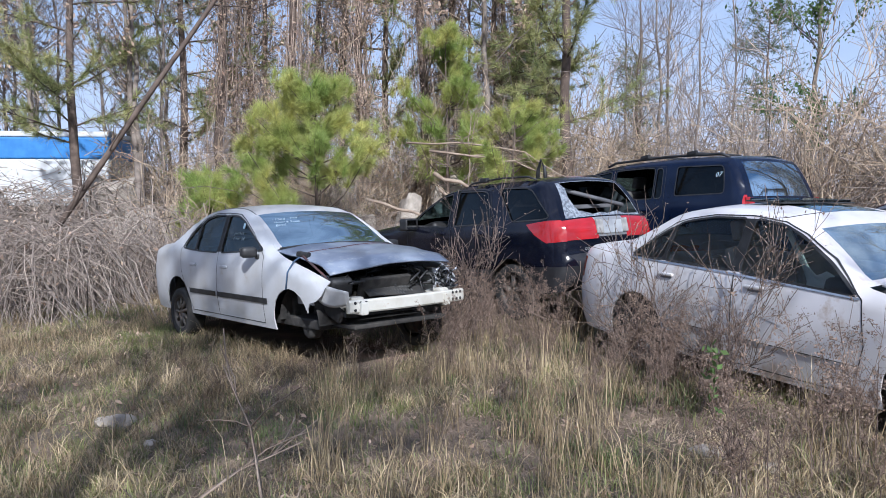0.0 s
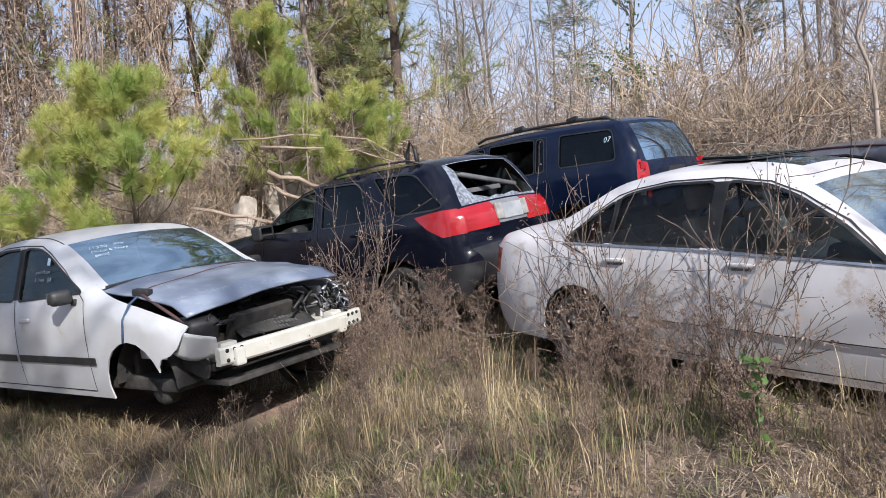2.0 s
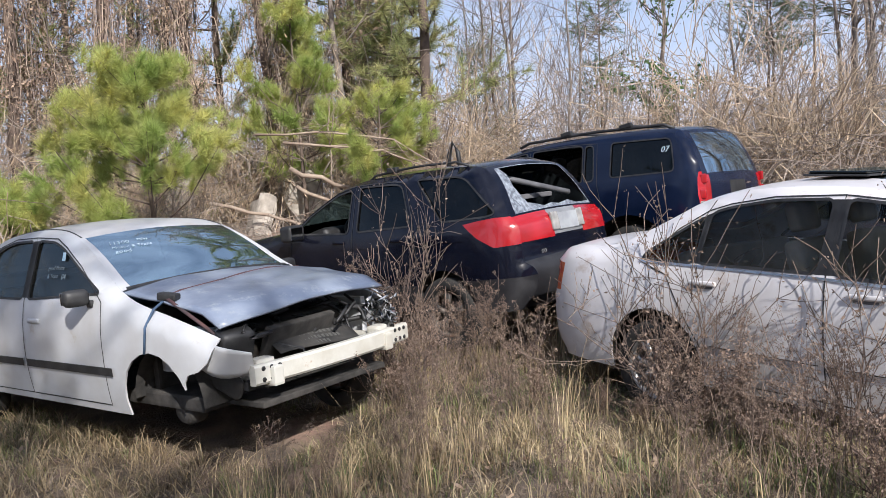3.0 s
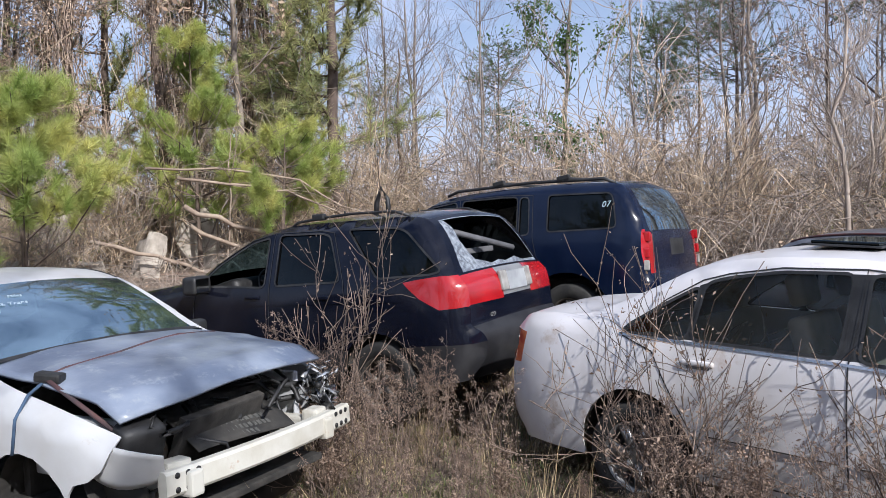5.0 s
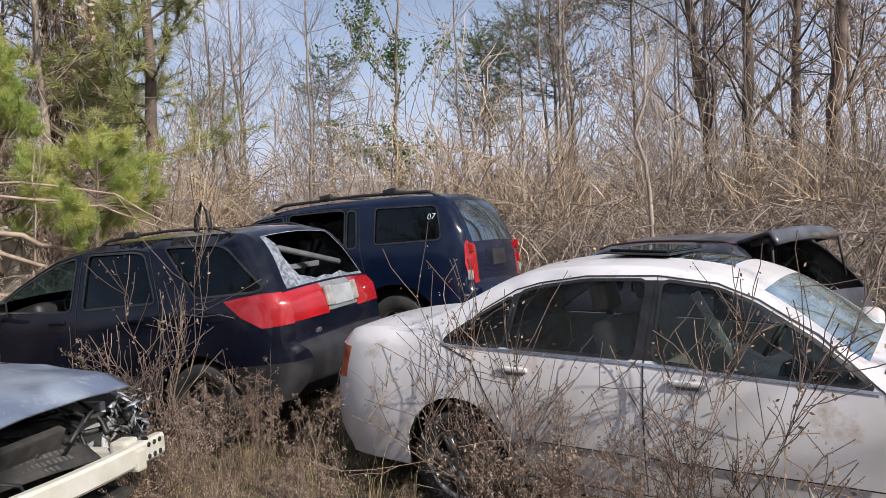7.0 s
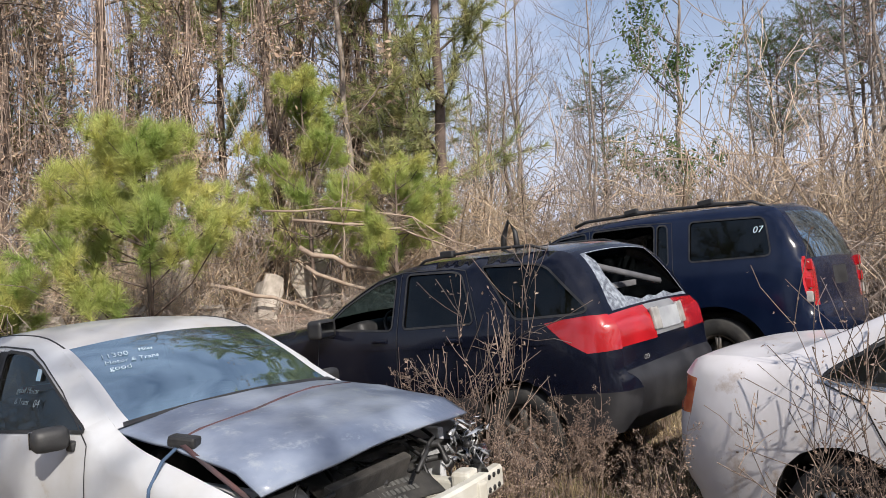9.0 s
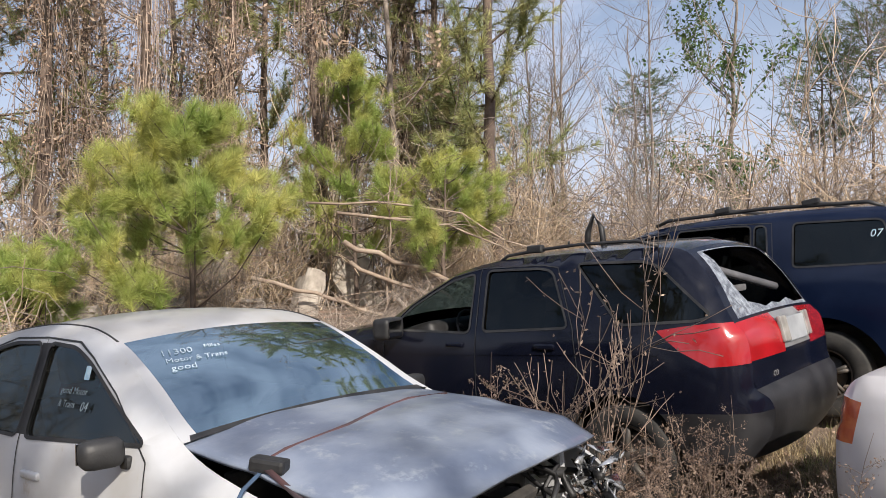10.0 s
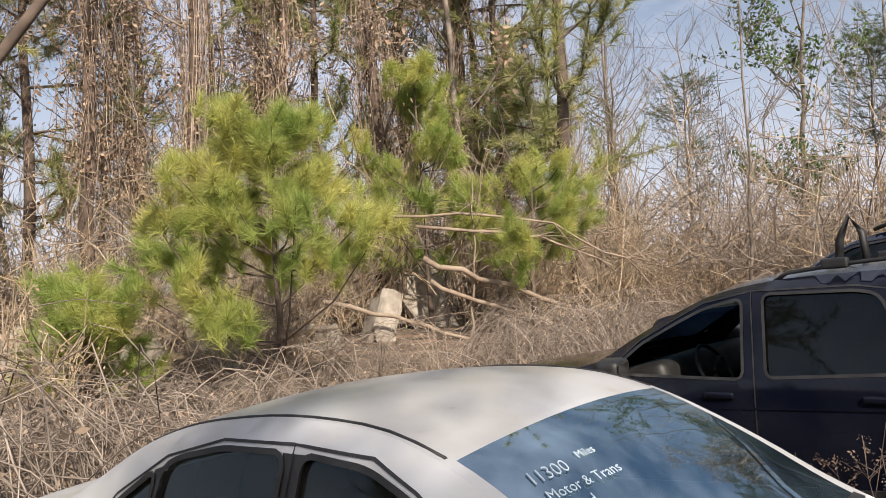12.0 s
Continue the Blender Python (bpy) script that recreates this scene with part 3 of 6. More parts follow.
# ---- the white saloon with no front bumper ----
def build_white_saloon():
    root = new("white_saloon_car", None)
    tagged(root, "white saloon car with stripped front end and weathered blue-grey bonnet", "car")
    top = [(1.78, 0.4), (1.93, 0.58), (1.9, 0.72), (1.58, 0.83), (1.07, 0.93), (0.83, 1.025), (0.559, 1.202), (0.27, 1.351), (0.0156, 1.42), (-0.368, 1.435), (-0.784, 1.395), (-1.04, 1.32), (-1.37, 1.15), (-1.64, 1.03), (-1.87, 1.015), (-2.15, 0.985), (-2.24, 0.88), (-2.27, 0.66), (-2.24, 0.42), (-2.13, 0.24)]
    sh = Shell(top, 0.22, [(1.31, 0.335), (-1.31, 0.335)], 0.855, 0.93, 0.30, (0.5, 0.13), (0.6, 0.2), crown=0.04)
    fw = [(0.76, 0.9962), (0.471, 1.145), (0.223, 1.284), (0.0721, 1.342), (-0.173, 1.36), (-0.201, 0.95)]
    rw = [(-0.269, 0.95), (-0.24, 1.36), (-0.517, 1.355), (-0.725, 1.315), (-0.804, 1.28), (-0.844, 0.96)]
    qw = [(-0.863, 0.96), (-0.834, 1.275), (-1.01, 1.17), (-1.16, 1.05), (-1.2, 0.985)]
    pil = [(-0.182, 0.96), (-0.163, 1.358), (-0.25, 1.358), (-0.279, 0.96)]
    fd = [(0.783, 0.94), (0.802, 0.6), (0.793, 0.27), (-0.23, 0.27), (-0.24, 0.94), (-0.206, 1.382), (0.0815, 1.365), (0.232, 1.303), (0.48, 1.166)]
    rd = [(-0.24, 0.94), (-0.23, 0.27), (-0.923, 0.27), (-1.04, 0.5), (-1.18, 0.72), (-1.25, 0.96), (-1.03, 1.185), (-0.784, 1.315), (-0.517, 1.377), (-0.206, 1.382)]
    S = sh.at
    ws0, ws1 = S(0.83, 1.025), S(0.27, 1.351)
    bw0, bw1 = S(-1.04, 1.32), S(-1.64, 1.03)
    t1, end = S(-2.17, 0.97), sh.s[-1] - 0.01
    spec = dict(paint=WHITE_A, glass=GLASS_C, width=0.855, axles=(1.31, -1.31), arch=0.335, tyre=0.30, rim=0.19, spokes=9, rim_mat=STEEL, sunk=0.10, missing=(1,),
                panes=[("front_window", fw), ("rear_window", rw), ("quarter_window", qw)], extra=[("pillar_cover", pil), ("pillar_cover:2", [(-0.835, 0.955), (-0.794, 1.285), (-0.844, 1.27), (-0.88, 0.955)]), ("cutaway", [(1.60, 0.18), (1.62, 0.48), (1.66, 0.53), (1.74, 0.55), (1.81, 0.60), (1.85, 0.68), (1.84, 0.80), (2.1, 0.90), (2.1, 0.18)])], doors=[("front_door", fd), ("rear_door", rd)],
                mats={"pillar_cover": BLACK_TRIM},
                bands=[(ws0 - 0.035, ws1, [("cowl", [(ws0 - 0.04, -0.96), (ws0, -0.94), (ws0, 0.94), (ws0 - 0.04, 0.96)]), ("windscreen", [(ws0 + 0.0, -0.90), (ws1 - 0.02, -0.94), (ws1 - 0.02, 0.94), (ws0 + 0.0, 0.90)])], {"body": ("windscreen_frame", WHITE_A), "cowl": ("cowl", BLACK_TRIM), "windscreen": ("windscreen", GLASS_W, "dusty windscreen with chalk writing")}),
                       (ws1, bw0, [], {"body": ("roof", WHITE_A)}),
                       (bw0, bw1, [("back_window", [(bw0 + 0.04, -0.86), (bw1 - 0.04, -0.86), (bw1 - 0.04, 0.86), (bw0 + 0.04, 0.86)])], {"body": ("back_window_frame", WHITE_A), "back_window": ("back_window", GLASS_C)}),
                       (bw1, t1, [], {"body": ("boot_lid", WHITE_A)}),
                       (t1, end, [("tail_lamp:1", [(t1 + 0.06, -1), (t1 + 0.28, -1), (t1 + 0.28, -0.55), (t1 + 0.06, -0.55)]), ("tail_lamp:2", [(t1 + 0.06, 0.55), (t1 + 0.28, 0.55), (t1 + 0.28, 1), (t1 + 0.06, 1)])], {"body": ("rear_bumper", WHITE_A), "tail_lamp": ("tail_lamp", RED_LAMP)})])
    car_common(root, sh, spec)
    for side in (1, -1):
        part("rub_strip", fast_mesh("rub_strip", *ribbon(sh, [(0.90, 0.50), (-0.21, 0.50)], side, 0.055, 0.012), BLACK_TRIM), root)
        part("rub_strip", fast_mesh("rub_strip", *ribbon(sh, [(-0.26, 0.50), (-0.94, 0.50)], side, 0.055, 0.012), BLACK_TRIM), root)
        q = sh.band_point(np.linspace(ws1, bw0, 14), np.full(14, side * 0.965))
        bag = Bag()
        bag.tube(q, 0.006, 4)
        part("roof_gutter", bag.mesh("roof_gutter", BLACK_TRIM, True), root)
        mirror(root, 0.64, side * 0.85, 0.98, BLACK_TRIM, 0.8)
        for hx in (-0.08, -0.86):
            bm_part("door_handle", box_bm((0.16, 0.03, 0.035), (hx, side * 0.842, 0.80), 0.012, seg=3), WHITE_A, root, smooth=True)
    # bonnet: thin dented sheet, sprung open a little and pushed back
    vs, fs, nx, ny = [], [], 22, 26
    for i in range(nx + 1):
        for j in range(ny + 1):
            u, v = i / nx, j / ny * 2 - 1
            x = 0.85 + 1.09 * u - 0.07 * v * v * u - 0.04 * v * v
            half = 0.72 + 0.0 * u
            z = 1.035 - 0.07 * u - 0.055 * u * u - 0.055 * v * v + 0.012 * math.exp(-((u - 0.45) / 0.06) ** 2) * (1 - 0.5 * abs(v)) - 0.05 * max(0, u - 0.86) / 0.14
            z += 0.02 * u * v + 0.012 * noise.noise(Vector((x * 3, v * 2, 1.0)))
            vs.append((x, half * v, z))
    for i in range(nx):
        for j in range(ny):
            a = i * (ny + 1) + j
            fs.append((a, a + 1, a + ny + 2, a + ny + 1))
    bon = part("bonnet", mesh_of("bonnet", vs, fs, HOOD_P), root, "dented blue-grey bonnet held down by a strap")
    md = bon.modifiers.new("skin", "SOLIDIFY")
    md.thickness = 0.016
    md.offset = -1
    # strap over the bonnet
    def on_bonnet(u, v):
        i, j = int(u * nx), int((v + 1) / 2 * ny)
        p = vs[i * (ny + 1) + j]
        return (p[0], p[1], p[2] + 0.012)
    sp = [on_bonnet(0.46, -1), on_bonnet(0.41, -0.7), on_bonnet(0.37, -0.3), on_bonnet(0.34, 0.0), on_bonnet(0.31, 0.4), on_bonnet(0.28, 0.85)]
    bag = Bag()
    bag.tube(sp, [0.012] * 6, 4)
    part("bonnet_strap", bag.mesh("bonnet_strap", STRAP), root, "faded red webbing strap")
    bag = Bag()
    bag.tube([(1.32, -0.70, 0.955), (1.31, -0.79, 0.90), (1.30, -0.855, 0.80), (1.29, -0.872, 0.64)], 0.009, 4)
    part("strap_tail", bag.mesh("strap_tail", STRAP_B), root, "blue webbing strap end")
    bag = Bag()
    bag.tube([(1.34, -0.71, 0.955), (1.56, -0.72, 0.86), (1.74, -0.68, 0.74)], 0.014, 4)
    part("strap_tail", bag.mesh("strap_tail", STRAP), root)
    bm_part("strap_ratchet", box_bm((0.13, 0.07, 0.05), (1.33, -0.69, 0.965), 0.015, (0, 8, 25)), BLACK_TRIM, root)
    # front structure
    bm = bmesh.new()
    n = 18
    prof = [(-0.045, -0.06), (-0.004, -0.06), (0.008, -0.045), (0.008, 0.045), (-0.004, 0.06), (-0.045, 0.06)]
    rows = []
    for i in range(n + 1):
        v = i / n * 2 - 1
        rows.append([bm.verts.new((2.05 - 0.05 * v * v + a, 0.06 + 0.70 * v, 0.50 + b)) for a, b in prof])
    for r0, r1 in zip(rows[:-1], rows[1:]):
        for a in range(len(prof)):
            b = (a + 1) % len(prof)
            bm.faces.new((r0[a], r0[b], r1[b], r1[a]))
    bm.faces.new(rows[0])
    bm.faces.new(rows[-1][::-1])
    bmesh.ops.recalc_face_normals(bm, faces=bm.faces[:])
    beam = bm_part("bumper_beam", bm, BEAM_W, root, "bare white bumper beam with bolt holes and rust")
    for v in (-0.92, -0.84, -0.76, 0.76, 0.84, 0.92):
        for dz in (-0.03, 0.035):
            h, f = lathe([(0.0, 0.0), (0.014, 0.0), (0.014, 0.004), (0.0, 0.004)], 12)
            p = (2.05 - 0.05 * v * v + 0.008, 0.06 + 0.70 * v, 0.50 + dz)
            part("bolt_hole", mesh_of("bolt_hole", [(p[0] + q[1], p[1] + q[0], p[2] + q[2]) for q in h], f, BLACK_TRIM), beam)
    for side in (1, -1):
        bm_part("frame_rail", box_bm((0.75, 0.08, 0.12), (1.68, side * 0.50, 0.48), 0.015), BEAM_W, root)
        bm_part("inner_fender", box_bm((0.62, 0.05, 0.30), (1.42, side * 0.62, 0.62), 0.015), WHITE_A, root)
        bm_part("rail_bracket", box_bm((0.10, 0.13, 0.15), (1.93, side * 0.52, 0.51), 0.02, (0, 0, side * 10)), BEAM_W, root)
    bm_part("radiator_support", box_bm((0.05, 1.20, 0.06), (1.86, 0, 0.42), 0.012), BLACK_TRIM, root)
    bm_part("firewall", box_bm((0.06, 1.30, 0.55), (1.04, 0, 0.62), 0.02), BAY, root)
    bm_part("engine_block", box_bm((0.42, 0.62, 0.34), (1.42, 0.18, 0.58), 0.05, (0, 5, 4), 3), BAY, root)
    bm_part("gearbox", box_bm((0.34, 0.36, 0.26), (1.44, -0.30, 0.50), 0.06, (0, 0, 8), 3), STEEL, root)
    bm_part("radiator", box_bm((0.05, 0.62, 0.34), (1.78, -0.10, 0.58), 0.012, (0, 24, 5)), BAY, root)
    bm_part("bay_floor", box_bm((0.9, 1.1, 0.04), (1.5, 0, 0.30), 0.01), BAY, root)
    rnd = random.Random(5)
    for _ in range(16):
        bag = Bag()
        y0 = rnd.uniform(-0.6, 0.6)
        pts = [(1.3 + rnd.uniform(0, 0.5), y0, 0.72 + rnd.uniform(-0.05, 0.08))]
        for _ in range(5):
            q = pts[-1]
            pts.append((min(1.95, q[0] + rnd.uniform(-0.05, 0.16)), max(-0.66, min(0.66, q[1] + rnd.uniform(-0.14, 0.14))), max(0.42, q[2] + rnd.uniform(-0.09, 0.04))))
        bag.tube(pts, rnd.choice((0.008, 0.012, 0.018)), 5)
        part("engine_hose", bag.mesh("engine_hose", BLACK_TRIM, True), root)
    # headlamp remains, the far one dangling in shards, the near one a torn fender corner
    bag = Bag()
    for _ in range(34):
        c = np.array([1.90 + rnd.uniform(-0.10, 0.07), 0.66 + rnd.uniform(-0.09, 0.07), 0.72 + rnd.uniform(-0.13, 0.09)])
        a = np.array([rnd.uniform(-1, 1) for _ in range(9)]).reshape(3, 3) * 0.06
        bag.add(np.concatenate([c + a, c + a + (0.006, 0.004, 0.004)]), [[0, 1, 2], [3, 5, 4], [0, 3, 1], [1, 3, 4], [1, 4, 2], [2, 4, 5], [2, 5, 0], [0, 5, 3]])
    tagged(part("broken_headlamp", bag.mesh("broken_headlamp", LAMP_GUTS), root, "smashed headlamp with chrome shards"), kind="stuff")
    bm_part("headlamp_bucket", box_bm((0.14, 0.22, 0.18), (1.80, -0.60, 0.68), 0.05, (0, 20, -15), 3), BLACK_TRIM, root, smooth=True)
    vs2, fs2 = [], []
    for i in range(9):
        for j in range(7):
            u, v = i / 8, j / 6
            x = 1.72 + 0.30 * u - 0.05 * v + 0.02 * noise.noise(Vector((u * 4, v * 4, 3)))
            y = -0.80 + 0.14 * u * u + 0.05 * v * u
            z = 0.74 - 0.10 * u - 0.19 * (0.3 + 0.7 * math.sin(math.pi * (0.2 + 0.65 * u))) * v
            vs2.append((x, y, z))
    for i in range(8):
        for j in range(6):
            a = i * 7 + j
            fs2.append((a, a + 1, a + 8, a + 7))
    torn = part("torn_fender_corner", mesh_of("torn_fender_corner", vs2, fs2, WHITE_A), root)
    torn.modifiers.new("skin", "SOLIDIFY").thickness = 0.008
    bm_part("splash_liner", box_bm((0.24, 0.06, 0.13), (1.72, -0.62, 0.44), 0.03, (0, 25, 10), 3), BAY, root, smooth=True)
    # near-black hub added for the shaded arch, with the front wheel left out
    part("added_dark_hub", mesh_of("added_dark_hub", *lathe([(0.0, -0.06), (0.08, -0.06), (0.10, -0.03), (0.10, 0.05), (0.0, 0.05)], 28), BAY), root, "dirty bare brake hub").matrix_basis = pose(1.31, -0.60, 0.24)
    # rubber mud flap lying over the engine, with a badge and two lines of worn lettering
    vs3, fs3 = [], []
    for i in range(13):
        for j in range(13):
            u, v = i / 12, j / 12
            vs3.append((1.50 + 0.42 * u, -0.36 + 0.72 * v, 0.735 - 0.17 * u * u - 0.05 * v * v + 0.01 * noise.noise(Vector((u * 3, v * 3, 4)))))
    for i in range(12):
        for j in range(12):
            k = i * 13 + j
            fs3.append((k, k + 1, k + 14, k + 13))
    flap = part("mud_flap", mesh_of("mud_flap", vs3, fs3, RUBBER), root, "black rubber mud flap with worn pale badge and bars")
    flap.modifiers.new("skin", "SOLIDIFY").thickness = 0.008
    def on_flap(u, v, lift=0.008):
        return (1.50 + 0.42 * u, -0.36 + 0.72 * v, 0.735 - 0.17 * u * u - 0.05 * v * v + lift)
    for u0, n, v0, v1 in ((0.74, 9, 0.30, 0.80), (0.84, 12, 0.22, 0.80), (0.93, 5, 0.38, 0.62)):
        for k in range(n):
            v = v0 + (v1 - v0) * (k + 0.5) / n
            p0, p1 = Vector(on_flap(u0, v)), Vector(on_flap(u0 + 0.06, v))
            bm_part("letter_bar", box_bm(((p1 - p0).length, (v1 - v0) * 0.72 / n * 0.6, 0.003), tuple((p0 + p1) / 2), 0, (0, math.degrees(math.atan2(p0.z - p1.z, p1.x - p0.x)), 0)), CHALK_G, flap)
    bag = Bag()
    ring = [on_flap(0.42 + 0.20 * math.cos(q), 0.50 + 0.17 * math.sin(q)) for q in np.linspace(0, 2 * math.pi, 7)]
    bag.tube(ring, 0.006, 4, False)
    for k in (0, 2, 4):
        bag.tube([on_flap(0.42, 0.50), ring[k]], 0.006, 4)
    part("badge_outline", bag.mesh("badge_outline", CHALK_G), flap)
    # cabin
    for y in (0.36, -0.36):
        seat(root, -0.12, y)
    seat(root, -0.80, 0, 1.25, headrest=False, back=0.52)
    dashboard(root, 0.56, 1.25, 0.84)
    # words in chalk on the glass
    for txt, ds, size in (("11300", 0.165, 0.062), ("Motor & Trans", 0.225, 0.048), ("good", 0.285, 0.058)):
        writing(txt, size, band_frame(sh, ws1 - ds - 0.03, -0.80), root, CHALK)
    writing("Miles", 0.04, band_frame(sh, ws1 - 0.192, -0.46), root, CHALK)
    fp = np.array([[0.34, 1.08]])
    yy = float(sh.y(fp)[0])
    lean = math.degrees(math.atan(0.30))
    for txt, x, z, size in (("good Motor", 0.08, 1.15, 0.045), ("& Trans", 0.08, 1.095, 0.045), ("04", 0.27, 1.085, 0.06)):
        yq = float(sh.y(np.array([[x, z]]))[0])
        writing(txt, size, Matrix.Translation((x - 0.05, -yq - 0.002, z)) @ pose(0, 0, 0, 90 - lean, 0, 0), root, CHALK_D)
    yq = float(sh.y(np.array([[0.2, 1.24]]))[0])
    bm_part("window_sticker", box_bm((0.04, 0.003, 0.06), (0.22, -yq - 0.002, 1.24), 0.001, (-lean, 0, 0)), STICKER, root, "small pale blue window sticker")
    return root


# ---- the pearl white saloon ----
def build_pearl_saloon():
    root = new("pearl_saloon_car", None)
    tagged(root, "dusty pearl white saloon car with open sunroof and cracked windscreen", "car")
    top = [(2.08, 0.26), (2.25, 0.42), (2.3, 0.6), (2.23, 0.72), (1.87, 0.8), (1.25, 0.91), (0.792, 0.955), (0.546, 1.15), (0.3, 1.315), (0.0674, 1.4), (-0.284, 1.44), (-0.727, 1.435), (-1.06, 1.385), (-1.36, 1.23), (-1.64, 1.1), (-1.8, 1.055), (-2.04, 1.05), (-2.25, 1.03), (-2.33, 0.94), (-2.36, 0.7), (-2.39, 0.58), (-2.36, 0.34), (-2.25, 0.24)]
    sh = Shell(top, 0.22, [(1.36, 0.365), (-1.36, 0.365)], 0.91, 0.94, 0.34, (0.6, 0.2), (0.6, 0.2), crown=0.045)
    fw = [(0.811, 0.905), (0.546, 1.11), (0.283, 1.265), (0.101, 1.335), (-0.174, 1.37), (-0.198, 0.965)]
    rw = [(-0.284, 0.97), (-0.249, 1.37), (-0.594, 1.365), (-0.868, 1.325), (-0.992, 1.29), (-1.04, 0.985)]
    qw = [(-1.06, 0.985), (-1.02, 1.275), (-1.21, 1.17), (-1.42, 1.04), (-1.47, 0.99)]
    pil = [(-0.182, 0.9644), (-0.161, 1.367), (-0.262, 1.367), (-0.302, 0.965)]
    fd = [(0.844, 0.89), (0.888, 0.6), (0.811, 0.27), (-0.223, 0.27), (-0.24, 0.94), (-0.198, 1.39), (0.101, 1.355), (0.3, 1.28), (0.565, 1.125)]
    rd = [(-0.24, 0.94), (-0.223, 0.27), (-0.904, 0.27), (-1.01, 0.48), (-1.17, 0.74), (-1.26, 0.9), (-1.47, 0.975), (-1.21, 1.19), (-1.01, 1.305), (-0.868, 1.345), (-0.594, 1.385), (-0.198, 1.39)]
    S = sh.at
    hd0, ws0, ws1 = S(2.25, 0.7), S(0.792, 0.955), S(0.3, 1.315)
    bw0, bw1, t1, end = S(-1.06, 1.385), S(-1.67, 1.085), S(-2.27, 1.02), sh.s[-1] - 0.01
    sun0, sun1 = S(0.084, 1.395), S(-0.373, 1.44)
    spec = dict(paint=WHITE_B, glass=GLASS_A, width=0.91, axles=(1.36, -1.36), arch=0.365, tyre=0.315, rim=0.205, spokes=7, rim_mat=ALLOY, sunk=0.04,
                panes=[("front_window", fw), ("rear_window", rw), ("quarter_window", qw)], extra=[("pillar_cover", pil), ("pillar_cover:2", [(-1.02, 0.982), (-0.975, 1.295), (-1.03, 1.275), (-1.085, 0.982)])], doors=[("front_door", fd), ("rear_door", rd)],
                mats={"pillar_cover": BLACK_TRIM}, open=[],
                bands=[(0.01, hd0, [("headlamp:1", [(hd0 - 0.2, -1), (hd0 - 0.04, -1), (hd0 - 0.04, -0.6), (hd0 - 0.2, -0.6)]), ("headlamp:2", [(hd0 - 0.2, 0.6), (hd0 - 0.04, 0.6), (hd0 - 0.04, 1), (hd0 - 0.2, 1)])], {"body": ("front_bumper", WHITE_B), "headlamp": ("headlamp", CLEAR_LAMP)}),
                       (ws0 - 0.06, ws1, [("windscreen", [(ws0 + 0.01, -0.88), (ws1 - 0.03, -0.9), (ws1 - 0.03, 0.9), (ws0 + 0.01, 0.88)])], {"body": ("windscreen_frame", WHITE_B), "windscreen": ("windscreen", GLASS_S, "cracked milky windscreen")}),
                       (ws1, bw0, [("sunroof_opening", [(sun0, -0.52), (sun1, -0.52), (sun1, 0.52), (sun0, 0.52)])], {"body": ("roof", WHITE_B), "sunroof_opening": ("sunroof_opening", GLASS_K, "dark sunroof glass")}),
                       (bw0, bw1, [("back_window", [(bw0 + 0.04, -0.88), (bw1 - 0.03, -0.88), (bw1 - 0.03, 0.88), (bw0 + 0.04, 0.88)])], {"body": ("back_window_frame", WHITE_B), "back_window": ("back_window", GLASS_C)}),
                       (bw1, t1, [], {"body": ("boot_lid", WHITE_B)}),
                       (t1, end, [("tail_lamp:3", [(t1 + 0.06, -1), (t1 + 0.30, -1), (t1 + 0.30, -0.5), (t1 + 0.06, -0.5)]), ("tail_lamp:4", [(t1 + 0.06, 0.5), (t1 + 0.30, 0.5), (t1 + 0.30, 1), (t1 + 0.06, 1)])], {"body": ("rear_bumper", WHITE_B), "tail_lamp": ("tail_lamp", AMBER)})],
                )
    spec["extra"].append(("side_lamp", [(-2.35, 0.94), (-2.18, 0.92), (-2.22, 0.72), (-2.39, 0.71)]))
    spec["mats"]["side_lamp"] = AMBER
    car_common(root, sh, spec)
    for side in (1, -1):
        for a, b in (((0.85, 0.49), (-0.20, 0.50)), ((-0.26, 0.50), (-0.93, 0.51))):
            part("rub_strip", fast_mesh("rub_strip", *ribbon(sh, [a, b], side, 0.04, 0.014), WHITE_B), root)
            part("strip_seam", fast_mesh("strip_seam", *ribbon(sh, [(a[0], a[1] - 0.024), (b[0], b[1] - 0.024)], side, 0.008, 0.010), BLACK_TRIM), root)
        part("window_bright_strip", fast_mesh("window_bright_strip", *ribbon(sh, [(0.83, 0.895), (-0.2, 0.945), (-1.48, 0.98)], side, 0.014, 0.007), CHROME), root)
        if side > 0:
            mirror(root, 0.68, side * 0.90, 1.0, WHITE_B)
        for hx in (-0.02, -0.98):
            yh = float(sh.y(np.array([[hx, 0.86]]))[0])
            # raised grey patch paints the shade of the hollow behind the handle
            bm_part("handle_recess_shade", box_bm((0.13, 0.012, 0.042), (hx, side * (yh + 0.001), 0.855), 0.005), SILVER_TRIM, root)
            bm_part("door_handle", box_bm((0.18, 0.03, 0.03), (hx, side * (yh + 0.008), 0.867), 0.012, seg=3), WHITE_B, root, smooth=True)
    for cx, cz, cr in ((0.12, 1.10, 0.035), (0.22, 1.085, 0.03)):
        ring = [(cx + cr * math.cos(q), cz + cr * math.sin(q)) for q in np.linspace(0, 2 * math.pi, 17)]
        yr = sh.y(np.array(ring)) - 0.008
        bag = Bag()
        bag.tube([(p[0], -y, p[1]) for p, y in zip(ring, yr)], 0.0025, 3, False)
        part("chalk_ring", bag.mesh("chalk_ring", CHALK_G), root, "round chalk mark on the window")
    for k in range(8):
        x0 = 0.06 + 0.026 * k
        yq = float(sh.y(np.array([[x0, 1.06]]))[0]) - 0.008
